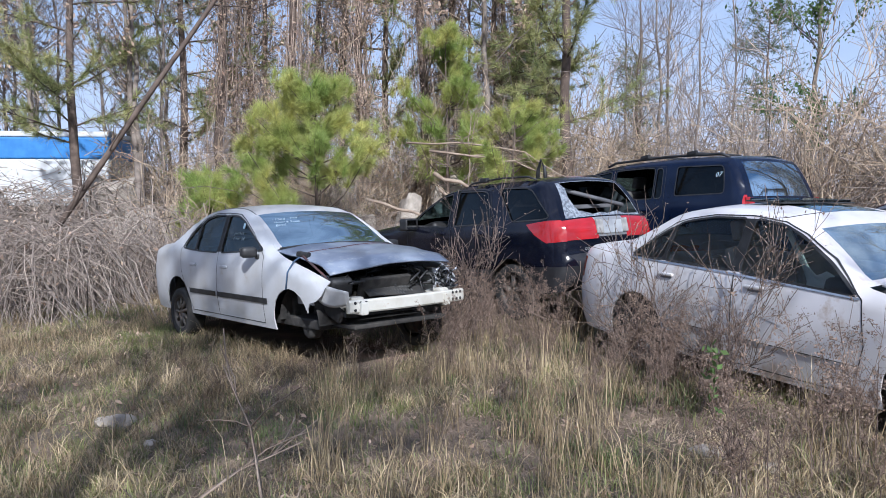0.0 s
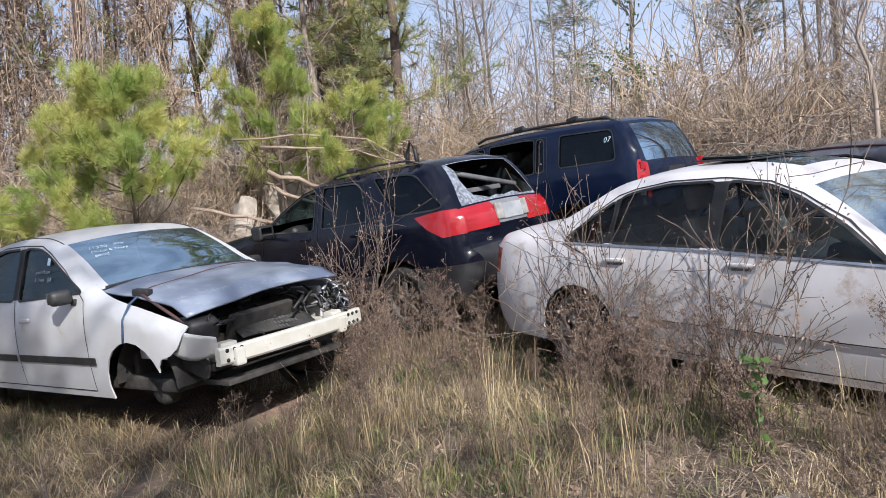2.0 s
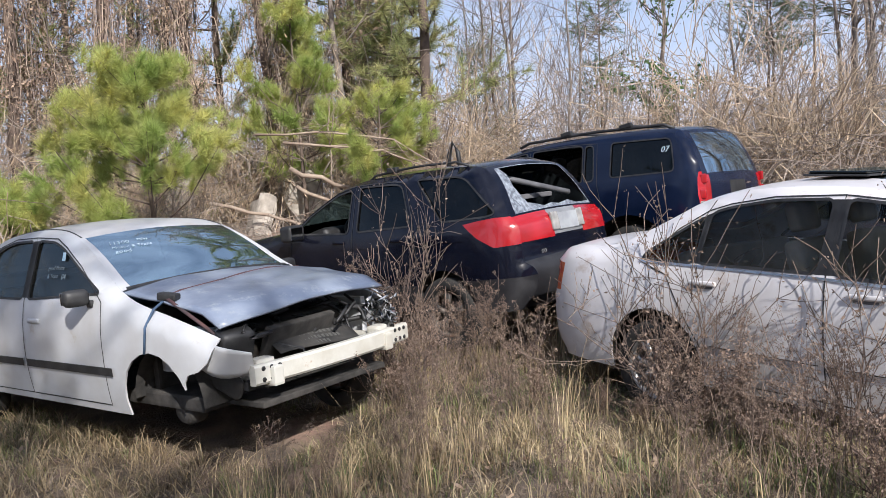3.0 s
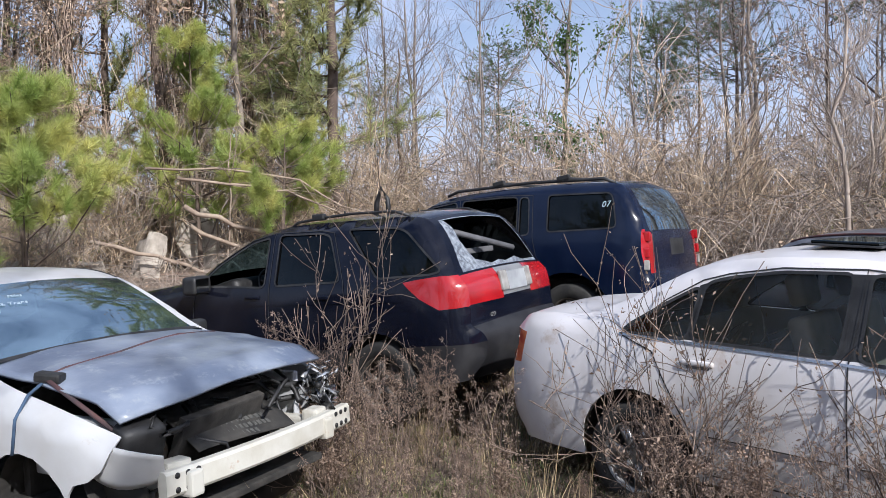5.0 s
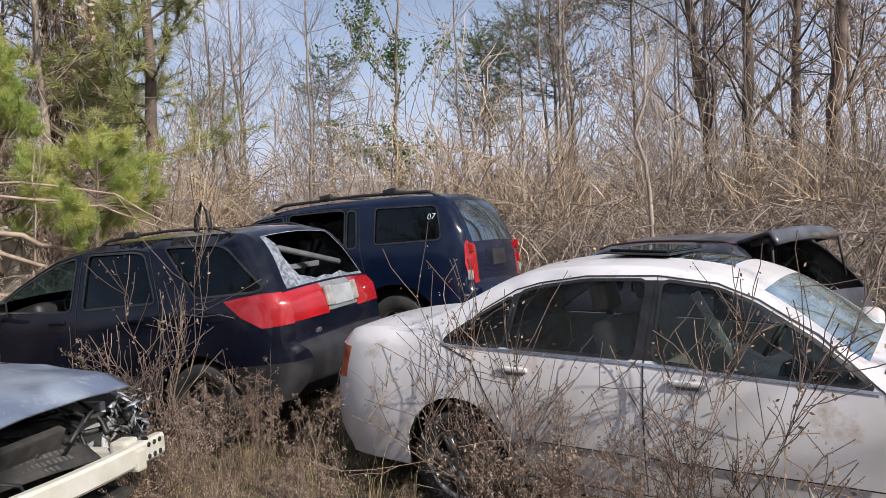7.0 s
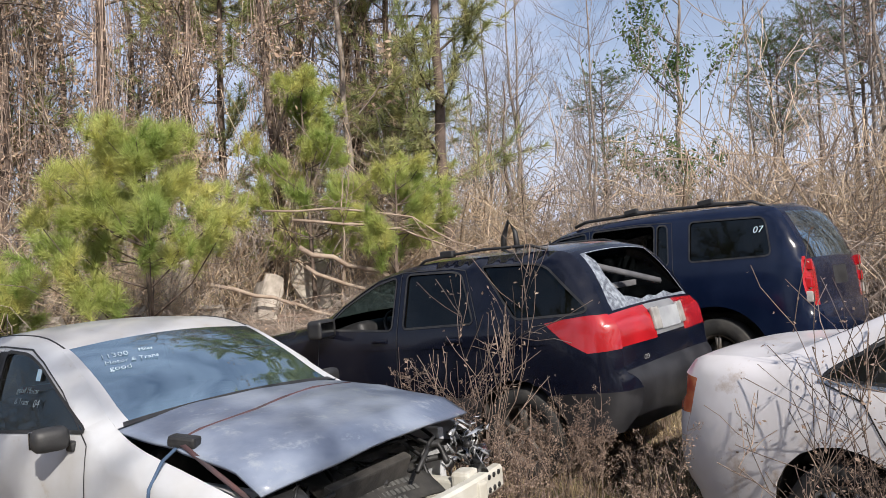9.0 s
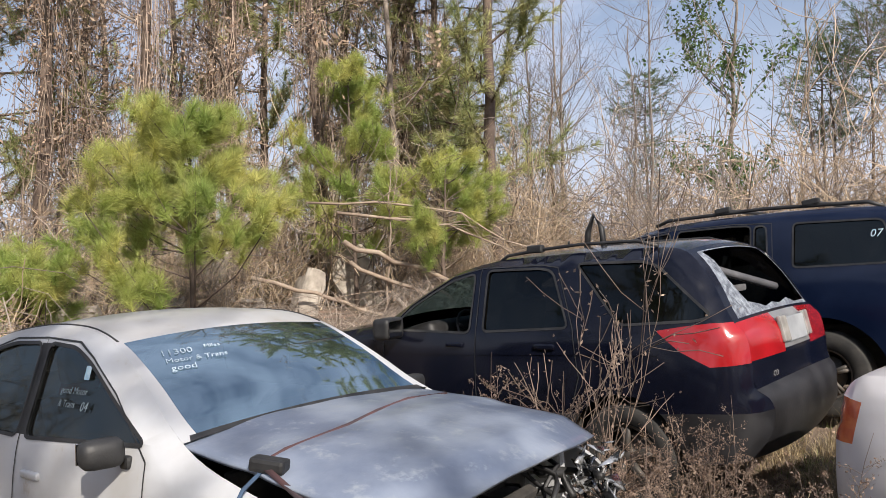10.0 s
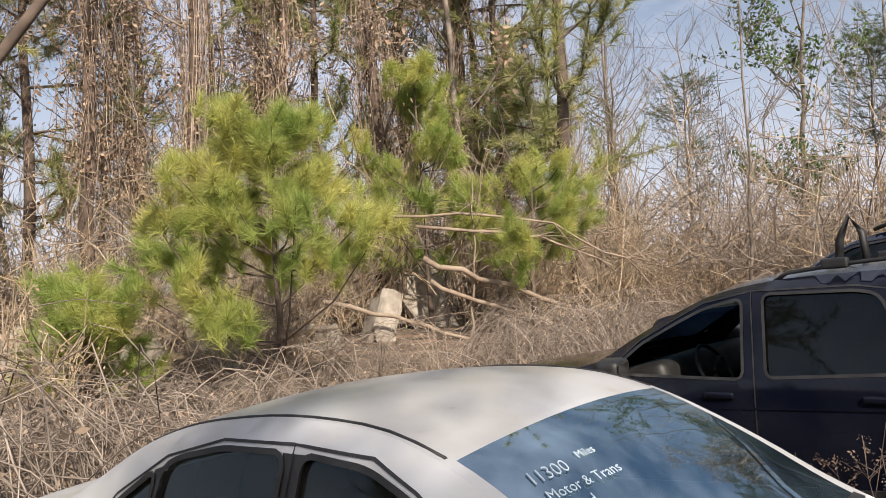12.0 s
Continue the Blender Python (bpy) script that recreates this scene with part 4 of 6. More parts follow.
        bm_part("chalk_bar", box_bm((0.010, 0.003, 0.022), (x0, -yq, 1.06), 0, (-18.8, 0, 0)), CHALK_G, root)
    # sunroof panel slid back and proud of the roof
    p = sh.band_point([sun1 + 0.05], [0.0])[0]
    bm_part("sunroof_panel", box_bm((0.34, 0.78, 0.02), (p[0] - 0.02, 0, p[2] + 0.022), 0.012, (0, 2, 0)), GLASS_K, root, "dark glass sunroof panel slid back")
    bm_part("sunroof_rim", box_bm((0.38, 0.82, 0.012), (p[0] - 0.02, 0, p[2] + 0.008), 0.006, (0, 2, 0)), BLACK_TRIM, root)
    # buckled bonnet
    vs, fs, nx, ny = [], [], 20, 22
    for i in range(nx + 1):
        for j in range(ny + 1):
            u, v = i / nx, j / ny * 2 - 1
            fold = 0.17 * math.exp(-((u - 0.42) / 0.22) ** 2)
            x = 0.95 + 1.23 * u - 0.10 * v * v * u - 0.05 * v * v
            z = 0.99 + 0.03 - 0.20 * u + fold * (0.75 + 0.25 * v) - 0.05 * v * v + 0.012 * noise.noise(Vector((x * 4, v * 3, 7)))
            vs.append((x, (0.78 - 0.06 * u) * v, z))
    for i in range(nx):
        for j in range(ny):
            a = i * (ny + 1) + j
            fs.append((a, a + 1, a + ny + 2, a + ny + 1))
    bon = part("bonnet", mesh_of("bonnet", vs, fs, WHITE_B), root, "buckled white bonnet standing proud of the wings")
    bon.modifiers.new("skin", "SOLIDIFY").thickness = 0.015
    bm_part("engine_block", box_bm((0.7, 1.1, 0.4), (1.62, 0, 0.62), 0.06, seg=3), BAY, root)
    bm_part("firewall", box_bm((0.06, 1.4, 0.6), (0.92, 0, 0.62), 0.02), BAY, root)
    for y in (0.38, -0.38):
        seat(root, -0.22, y, mtl=SEAT_TAN, back=0.66)
    seat(root, -0.98, 0, 1.3, mtl=SEAT_TAN, headrest=False, back=0.56)
    dashboard(root, 0.56, 1.35, 0.84)
    # torn door trim and limp airbag inside the front window
    bm_part("loose_trim", box_bm((0.05, 0.02, 0.52), (0.06, -0.50, 1.06), 0.01, (6, -28, 0)), AIRBAG, root, "pale trim strip hanging loose")
    vs, fs = [], []
    for i in range(11):
        for j in range(11):
            u, v = i / 10, j / 10
            vs.append((0.14 + 0.42 * u, -0.52 - 0.08 * math.sin(u * 3.1) - 0.05 * v + 0.03 * noise.noise(Vector((u * 3, v * 3, 2))), 0.80 + 0.24 * v * (1 - 0.35 * u) + 0.05 * noise.noise(Vector((u * 4, v * 2, 5)))))
    for i in range(10):
        for j in range(10):
            a = i * 11 + j
            fs.append((a, a + 1, a + 12, a + 11))
    bagob = part("airbag", mesh_of("airbag", vs, fs, AIRBAG), root, "limp deployed airbag cloth")
    bagob.modifiers.new("skin", "SOLIDIFY").thickness = 0.01
    return root


# ---- the black estate with red lamps ----
def build_black_suv():
    root = new("black_crossover_car", None)
    tagged(root, "black crossover car with broken rear window and red wrap-round tail lamps", "car")
    top = [(2.05, 0.3), (2.29, 0.5), (2.33, 0.8), (2.17, 0.98), (1.55, 1.06), (0.86, 1.14), (0.591, 1.31), (0.28, 1.47), (0.0574, 1.565), (-0.327, 1.63), (-1.04, 1.64), (-1.64, 1.645), (-1.82, 1.61), (-1.98, 1.42), (-2.12, 1.15), (-2.2, 1.08), (-2.22, 0.9), (-2.22, 0.76), (-2.3, 0.7), (-2.3, 0.5), (-2.19, 0.34)]
    sh = Shell(top, 0.30, [(1.425, 0.40), (-1.425, 0.40)], 0.925, 1.08, 0.36, (0.6, 0.2), (0.55, 0.20), edge=0.08, crown=0.045)
    fw = [(0.7, 1.11), (0.482, 1.29), (0.25, 1.41), (0.0871, 1.485), (-0.135, 1.535), (-0.158, 1.09)]
    rw = [(-0.285, 1.1), (-0.253, 1.55), (-0.745, 1.545), (-0.85, 1.52), (-1.03, 1.13)]
    qw = [(-1.04, 1.565), (-1.55, 1.555), (-1.66, 1.52), (-2.03, 1.20), (-1.94, 1.175), (-1.42, 1.15)]
    fd = [(0.753, 1.09), (0.789, 0.7), (0.718, 0.36), (-0.222, 0.36), (-0.222, 1.08), (-0.185, 1.57), (0.102, 1.515), (0.273, 1.43), (0.498, 1.31)]
    rd = [(-0.222, 1.08), (-0.222, 0.36), (-0.966, 0.36), (-1.06, 0.6), (-1.12, 0.8), (-1.07, 1.12), (-0.889, 1.545), (-0.745, 1.57), (-0.185, 1.57)]
    lamp = [(-1.68, 1.115), (-1.84, 1.14), (-2.02, 1.16), (-2.22, 1.16), (-2.28, 0.92), (-2.02, 0.9), (-1.84, 0.99)]
    clad = [(1.9, 0.2), (1.9, 0.50), (1.2, 0.52), (-1.2, 0.56), (-1.9, 0.62), (-2.5, 0.64), (-2.5, 0.2)]
    S = sh.at
    ws0, ws1 = S(0.86, 1.14), S(0.28, 1.47)
    bw0, bw1, end = S(-1.79, 1.62), S(-2.12, 1.165), sh.s[-1] - 0.01
    l0, l1 = bw1 - 0.01, S(-2.34, 0.92)
    bmp = S(-2.23, 0.75)
    # STEEL in place of alloy puts the shade on the rims into their colour
    spec = dict(paint=BLACK_P, glass=GLASS_K, width=0.925, axles=(1.425, -1.425), arch=0.40, tyre=0.345, rim=0.215, spokes=5, rim_mat=STEEL, sunk=0.05, tray=0.68,
                panes=[("front_window", fw), ("rear_window", rw), ("quarter_window", qw)],
                extra=[("tail_lamp", lamp), ("lower_cladding", clad)], doors=[("front_door", fd), ("rear_door", rd)], mats={"tail_lamp": RED_LAMP, "lower_cladding": DARK_CLAD},
                open=[("front_window", 1), ("front_window", -1)],
                bands=[(0.01, ws0, [], {"body": ("bonnet", BLACK_P)}),
                       (ws0, ws1, [("windscreen", [(ws0, -0.88), (ws1 - 0.03, -0.9), (ws1 - 0.03, 0.9), (ws0, 0.88)])], {"body": ("windscreen_frame", BLACK_P), "windscreen": ("windscreen", GLASS_W)}),
                       (ws1, bw0, [("spoiler_lamp", [(bw0 - 0.16, -0.3), (bw0 - 0.06, -0.3), (bw0 - 0.06, 0.3), (bw0 - 0.16, 0.3)])], {"body": ("roof", BLACK_P), "spoiler_lamp": ("spoiler_lamp", RED_LAMP, "red high brake lamp")}),
                       (bw0, bw1, [("rear_opening", [(bw0 + 0.05, -0.84), (bw1 - 0.05, -0.88), (bw1 - 0.04, -0.5), (bw1 - 0.08, -0.32), (bw1 - 0.05, -0.05), (bw1 - 0.07, 0.1), (bw1 - 0.05, 0.28), (bw1 - 0.09, 0.46), (bw1 - 0.11, 0.58), (bw1 - 0.2, 0.66), (bw0 + 0.36, 0.66), (bw0 + 0.28, 0.71), (bw0 + 0.14, 0.70), (bw0 + 0.05, 0.78)]), ("cracked_glass", [(bw0 + 0.04, -0.86), (bw1 - 0.02, -0.90), (bw1 - 0.02, 0.90), (bw0 + 0.04, 0.86)])], {"body": ("tailgate_frame", BLACK_P), "cracked_glass": ("cracked_glass", CRACKED, "pale cracked glass left round the broken rear window"), "rear_opening": ("rear_opening", None)}),
                       (bw1, l1, [("plate_panel", [(l0 + 0.01, -0.34), (l1 - 0.02, -0.34), (l1 - 0.02, 0.34), (l0 + 0.01, 0.34)]), ("tail_lamp:5", [(bw1 - 0.02, 0.34), (l1, 0.34), (l1, 1.0), (bw1 - 0.02, 1.0)]), ("tail_lamp:6", [(bw1 - 0.02, -1), (l1, -1), (l1, -0.34), (bw1 - 0.02, -0.34)])],
                        {"body": ("tailgate", BLACK_P), "plate_panel": ("plate_panel", mat("silver_panel", (0.27, 0.275, 0.285), (0.20, 0.205, 0.215), 4, 0.4, metal=0.3), "silver number plate panel"), "tail_lamp": ("tail_lamp", RED_LAMP)}),
                       (l1, bmp, [], {"body": ("tailgate_lower", BLACK_P)}),
                       (bmp, end, [], {"body": ("rear_bumper", DARK_CLAD)})])
    car_common(root, sh, spec)
    # reversing lamps and plate recess
    for v in (0.30, -0.30):
        m = band_frame(sh, (l0 + l1) / 2, v, 0.006)
        ob = bm_part("reversing_lamp", box_bm((0.11, 0.17, 0.03), (0, 0, 0), 0.012), CLEAR_LAMP, root, "clear reversing lamp")
        ob.matrix_basis = m
    ob = bm_part("number_plate_recess", box_bm((0.34, 0.16, 0.012), (0, 0, 0), 0.006), mat("plate_white", (0.34, 0.355, 0.37), (0.27, 0.28, 0.30), 8, 0.5), root)
    ob.matrix_basis = band_frame(sh, (l0 + l1) / 2 + 0.01, 0, 0.006)
    for txt, v in (("GO", 0.55),):
        writing(txt, 0.05, band_frame(sh, l1 + 0.09, v, 0.006), root, CLEAR_LAMP, "tailgate_mark")
    # roof rails, cross bars, raised wiper and mirrors
    for side in (1, -1):
        bag = Bag()
        rail = [(-0.27, 1.60), (-0.36, 1.655), (-0.7, 1.685), (-1.0, 1.70), (-1.45, 1.695), (-1.60, 1.65)]
        bag.tube([(x, side * 0.60, z) for x, z in rail], 0.013, 6)
        part("roof_rail", bag.mesh("roof_rail", BLACK_TRIM, True), root)
        bm_part("rail_foot", box_bm((0.14, 0.06, 0.06), (-0.62, side * 0.60, 1.69), 0.02, seg=3), BLACK_TRIM, root)
        mirror(root, 0.60, side * 0.94, 1.13, BLACK_TRIM, 1.25)
        part("belt_crease", fast_mesh("belt_crease", *ribbon(sh, [(1.9, 0.90), (0.0, 0.93), (-1.7, 0.97)], side, 0.012, 0.006), BLACK_P), root)
        for hx in (-0.02, -0.85):
            bm_part("door_handle", box_bm((0.17, 0.035, 0.04), (hx, side * 0.905, 1.0), 0.014, seg=3), BLACK_P, root, smooth=True)
        bag = Bag()
        bag.tube([tuple(v) for v in np.stack([[-0.9] * 2, [side * 0.58, side * 0.58], [1.70, 1.73]], -1)], 0.01, 4)
        part("rail_clip", bag.mesh("rail_clip", BLACK_TRIM), root)
    bag = Bag()
    bag.tube([(-0.28, -0.68, 1.56), (-0.31, -0.68, 1.82), (-0.38, -0.68, 1.98), (-0.45, -0.68, 1.86), (-0.47, -0.68, 1.58)], [0.034, 0.03, 0.018, 0.026, 0.032], 5)
    part("bent_roof_bracket", bag.mesh("bent_roof_bracket", BLACK_TRIM), root, "bent black bracket standing on the roof")
    bm_part("parcel_bar", box_bm((0.04, 1.2, 0.05), (-1.70, 0, 1.30), 0.01, (0, 0, 0)), SILVER_TRIM, root)
    bag = Bag()
    bag.tube([(-1.55, 0.50, 1.60), (-1.95, -0.55, 1.30)], 0.03, 6)
    part("fallen_trim", bag.mesh("fallen_trim", SILVER_TRIM), root, "grey trim fallen across the rear opening")
    for y in (0.40, -0.40):
        seat(root, 0.0, y, base=0.52, back=0.66)
    seat(root, -0.85, 0, 1.35, base=0.52, headrest=False, back=0.6)
    dashboard(root, 0.60, 1.4, 1.0)
    return root


# ---- the navy sport utility car ----
def build_navy_suv():
    root = new("navy_suv_car", None)
    tagged(root, "navy blue sport utility car with roof rack and tall red lamps", "car")
    top = [(2.19, 0.36), (2.38, 0.55), (2.4, 0.95), (2.29, 1.12), (1.72, 1.19), (1.19, 1.24), (0.874, 1.42), (0.484, 1.66), (0.192, 1.78), (-0.327, 1.84), (-1.41, 1.86), (-2.09, 1.83), (-2.22, 1.79), (-2.36, 1.55), (-2.46, 1.28), (-2.49, 1.22), (-2.51, 0.96), (-2.51, 0.82), (-2.58, 0.78), (-2.58, 0.52), (-2.49, 0.42)]
    sh = Shell(top, 0.38, [(1.45, 0.56), (-1.60, 0.56)], 0.96, 1.24, 0.26, (0.6, 0.18), (0.5, 0.14), edge=0.08, crown=0.04)
    fw = [(0.979, 1.27), (0.716, 1.45), (0.453, 1.61), (0.275, 1.69), (-0.0992, 1.735), (-0.12, 1.28)]
    rw = [(-0.203, 1.28), (-0.182, 1.74), (-0.763, 1.75), (-0.949, 1.74), (-0.97, 1.29)]
    dq = [(-0.994, 1.29), (-0.982, 1.735), (-1.1, 1.73), (-1.13, 1.3)]
    qw = [(-1.36, 1.32), (-1.35, 1.735), (-2.09, 1.715), (-2.13, 1.66), (-2.18, 1.36), (-2.15, 1.33)]
    fd = [(1.05, 1.24), (1.07, 0.8), (1.01, 0.44), (-0.161, 0.44), (-0.172, 1.25), (-0.141, 1.76), (0.296, 1.715), (0.474, 1.635), (0.737, 1.465)]
    rd = [(-0.172, 1.25), (-0.161, 0.44), (-1.04, 0.44), (-1.1, 0.62), (-1.26, 0.9), (-1.18, 1.26), (-1.15, 1.75), (-0.763, 1.77), (-0.141, 1.76)]
    lamp = [(-2.44, 1.3), (-2.54, 1.32), (-2.57, 0.94), (-2.47, 0.94), (-2.45, 1.05)]
    clad = [(2.6, 0.3), (2.6, 0.50), (-2.75, 0.50), (-2.75, 0.3)]
    S = sh.at
    ws0, ws1 = S(1.19, 1.24), S(0.484, 1.66)
    bw0, bw1, end = S(-2.21, 1.8), S(-2.47, 1.25), sh.s[-1] - 0.01
    bmp = S(-2.53, 0.81)
    spec = dict(paint=NAVY_P, glass=GLASS_K, width=0.96, axles=(1.45, -1.60), arch=0.56, tyre=0.385, rim=0.22, spokes=5, rim_mat=STEEL, sunk=0.03, tray=0.72,
                panes=[("front_window", fw), ("rear_window", rw), ("vent_window", dq), ("quarter_window", qw)], extra=[("tail_lamp", lamp), ("sill_cladding", clad)],
                doors=[("front_door", fd), ("rear_door", rd)], mats={"tail_lamp": RED_LAMP, "sill_cladding": BLACK_TRIM}, open=[("rear_window", 1)],
                bands=[(0.01, ws0, [], {"body": ("bonnet", NAVY_P)}),
                       (ws0, ws1, [("windscreen", [(ws0, -0.88), (ws1 - 0.03, -0.9), (ws1 - 0.03, 0.9), (ws0, 0.88)])], {"body": ("windscreen_frame", NAVY_P), "windscreen": ("windscreen", GLASS_W)}),
                       (ws1, bw0, [], {"body": ("roof", NAVY_P)}),
                       (bw0, bw1, [("back_window", [(bw0 + 0.05, -0.86), (bw1 - 0.02, -0.86), (bw1 - 0.02, 0.86), (bw0 + 0.05, 0.86)])], {"body": ("tailgate_frame", NAVY_P), "back_window": ("back_window", GLASS_K)}),
                       (bw1, bmp, [("number_plate", [(bw1 + 0.08, -0.28), (bw1 + 0.26, -0.28), (bw1 + 0.26, 0.28), (bw1 + 0.08, 0.28)]), ("tail_lamp:7", [(bw1 - 0.04, 0.86), (bmp - 0.03, 0.86), (bmp - 0.03, 1.0), (bw1 - 0.04, 1.0)]), ("tail_lamp:8", [(bw1 - 0.04, -1), (bmp - 0.03, -1), (bmp - 0.03, -0.86), (bw1 - 0.04, -0.86)])],
                        {"body": ("tailgate", NAVY_P), "number_plate": ("number_plate", BLACK_TRIM), "tail_lamp": ("tail_lamp", RED_LAMP)}),
                       (bmp, end, [], {"body": ("rear_bumper", NAVY_P)})])
    car_common(root, sh, spec)
    for side in (1, -1):
        bag = Bag()
        bag.tube([(0.15, side * 0.62, 1.83), (0.0, side * 0.62, 1.88), (-1.0, side * 0.62, 1.91), (-1.95, side * 0.62, 1.885), (-2.08, side * 0.62, 1.83)], 0.02, 6)
        part("roof_rail", bag.mesh("roof_rail", BLACK_TRIM, True), root)
        mirror(root, 0.92, side * 0.97, 1.30, BLACK_TRIM, 1.3)
        for x in (1.45, -1.60):
            arc = [(x + 0.60 * math.cos(a), 0.31 + 0.60 * math.sin(a)) for a in np.linspace(0.2, math.pi - 0.2, 20)]
            part("arch_flare", fast_mesh("arch_flare", *ribbon(sh, arc, side, 0.09, 0.022), NAVY_P, True), root)
        for hx in (0.10, -0.82):
            bm_part("door_handle", box_bm((0.18, 0.035, 0.045), (hx, side * 0.945, 1.12), 0.014, seg=3), NAVY_P, root, smooth=True)
        for z in (1.22, 1.05, 0.92):
            yl = float(sh.y(np.array([[-2.49, z]]))[0])
            bm_part("lamp_lens", box_bm((0.07, 0.03, 0.11), (-2.49, side * yl, z), 0.02, (0, 0, side * 14), 3), CLEAR_LAMP if z == 0.92 else RED_LAMP, root)
    for x in (-0.60, -1.46):
        bag = Bag()
        bag.tube([(x, -0.62, 1.90), (x, -0.5, 1.935), (x, 0.5, 1.935), (x, 0.62, 1.90)], 0.018, 6)
        part("rack_bar", bag.mesh("rack_bar", BLACK_TRIM, True), root)
        bm_part("rack_clamp", box_bm((0.16, 0.06, 0.06), (x, 0.62, 1.93), 0.015, (0, 8, 0)), BLACK_TRIM, root)
    yq = float(sh.y(np.array([[-1.8, 1.58]]))[0])
    writing("07", 0.10, Matrix.Translation((-2.0, yq + 0.004, 1.56)) @ pose(0, 0, 0, 90 - 14.6, 0, 180), root, CHALK)
    for y in (0.42, -0.42):
        seat(root, 0.1, y, base=0.62, back=0.68)
    seat(root, -0.85, 0, 1.4, base=0.62, headrest=False, back=0.62)
    dashboard(root, 0.95, 1.45, 1.12)
    return root


# ---- the dark hatchback with its tailgate up behind the pearl saloon ----
def build_dark_hatchback():
    root = new("dark_hatchback_car", None)
    tagged(root, "faded dark hatchback car with its tailgate standing open", "car")
    top = [(1.50, 0.28), (1.72, 0.45), (1.74, 0.72), (1.60, 0.86), (1.10, 0.98), (0.90, 1.04), (0.62, 1.25), (0.36, 1.42), (0.10, 1.475), (-0.40, 1.50), (-1.00, 1.49), (-1.36, 1.47), (-1.70, 1.12), (-1.80, 1.00), (-1.86, 0.70), (-1.84, 0.40), (-1.72, 0.26)]
    sh = Shell(top, 0.22, [(1.12, 0.34), (-1.22, 0.34)], 0.84, 0.96, 0.34, (0.5, 0.18), (0.4, 0.14))
    fw = [(0.80, 1.02), (0.54, 1.24), (0.32, 1.36), (0.10, 1.41), (-0.14, 1.42), (-0.16, 1.01)]
    rw = [(-0.24, 1.01), (-0.22, 1.42), (-0.80, 1.42), (-1.20, 1.36), (-1.44, 1.10), (-1.40, 1.02)]
    S = sh.at
    ws0, ws1, bw0, bw1, end = S(0.90, 1.04), S(0.36, 1.42), S(-1.34, 1.47), S(-1.80, 1.0), sh.s[-1] - 0.01
    spec = dict(paint=DARK_P, glass=GLASS_K, width=0.84, axles=(1.12, -1.22), arch=0.34, tyre=0.30, rim=0.19, spokes=9, rim_mat=STEEL, sunk=0.04,
                panes=[("front_window", fw), ("rear_window", rw)], doors=[], mats={},
                bands=[(0.01, ws0, [], {"body": ("bonnet", DARK_P)}),
                       (ws0, ws1, [("windscreen", [(ws0, -0.88), (ws1 - 0.03, -0.9), (ws1 - 0.03, 0.9), (ws0, 0.88)])], {"body": ("windscreen_frame", DARK_P), "windscreen": ("windscreen", GLASS_W)}),
                       (ws1, bw0, [], {"body": ("roof", DARK_P)}),
                       (bw1, end, [], {"body": ("rear_bumper", DARK_P)})])
    car_common(root, sh, spec)
    vs, fs, nx, ny = [], [], 12, 16
    for i in range(nx + 1):
        for j in range(ny + 1):
            u, v = i / nx, j / ny * 2 - 1
            vs.append((-1.32 - 0.34 * u - 0.06 * u * v, 0.58 * v, 1.515 + 0.11 * u - 0.03 * v * v - 0.14 * max(0, u - 0.8) / 0.2))
    for i in range(nx):
        for j in range(ny):
            k = i * (ny + 1) + j
            fs.append((k, k + 1, k + ny + 2, k + ny + 1))
    lid = part("tailgate", mesh_of("tailgate", vs, fs, DARK_P), root, "raised dark tailgate with bare inner frame")
    lid.modifiers.new("skin", "SOLIDIFY").thickness = 0.03
    part("tailgate_inner_frame", fast_mesh("tailgate_inner_frame", *tube([(-1.42, -0.5, 1.46), (-1.60, -0.5, 1.50), (-1.63, 0.5, 1.50), (-1.42, 0.5, 1.46)], 0.035, 6), STEEL), root)
    for side in (1, -1):
        part("gas_strut", fast_mesh("gas_strut", *tube([(-1.66, side * 0.56, 1.12), (-1.62, side * 0.52, 1.50)], 0.012, 6), BLACK_TRIM), root)
    part("roof_edge_lip", fast_mesh("roof_edge_lip", *tube(sh.band_point(np.linspace(ws1, bw0, 12), np.full(12, 1.0)), 0.014, 5), mat("rusty_red_lip", (0.10, 0.03, 0.025), (0.05, 0.03, 0.03), 6, 0.6)), root, "rusty red-brown roof lip")
    for y in (0.36, -0.36):
        seat(root, -0.05, y)
    seat(root, -0.75, 0, 1.2, headrest=False, back=0.5)
    dashboard(root, 0.62, 1.25, 0.90)
    return root


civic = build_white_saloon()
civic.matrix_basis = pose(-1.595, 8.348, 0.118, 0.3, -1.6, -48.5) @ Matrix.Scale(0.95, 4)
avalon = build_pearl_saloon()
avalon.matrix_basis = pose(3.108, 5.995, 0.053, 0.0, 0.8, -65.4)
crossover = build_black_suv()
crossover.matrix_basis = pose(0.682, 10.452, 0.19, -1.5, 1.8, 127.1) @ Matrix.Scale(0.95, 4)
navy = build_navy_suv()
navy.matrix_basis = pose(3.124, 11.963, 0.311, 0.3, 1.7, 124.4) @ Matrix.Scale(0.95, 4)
hatch = build_dark_hatchback()
hatch.matrix_basis = pose(5.66, 8.70, 0.04, 0, 0, 91)


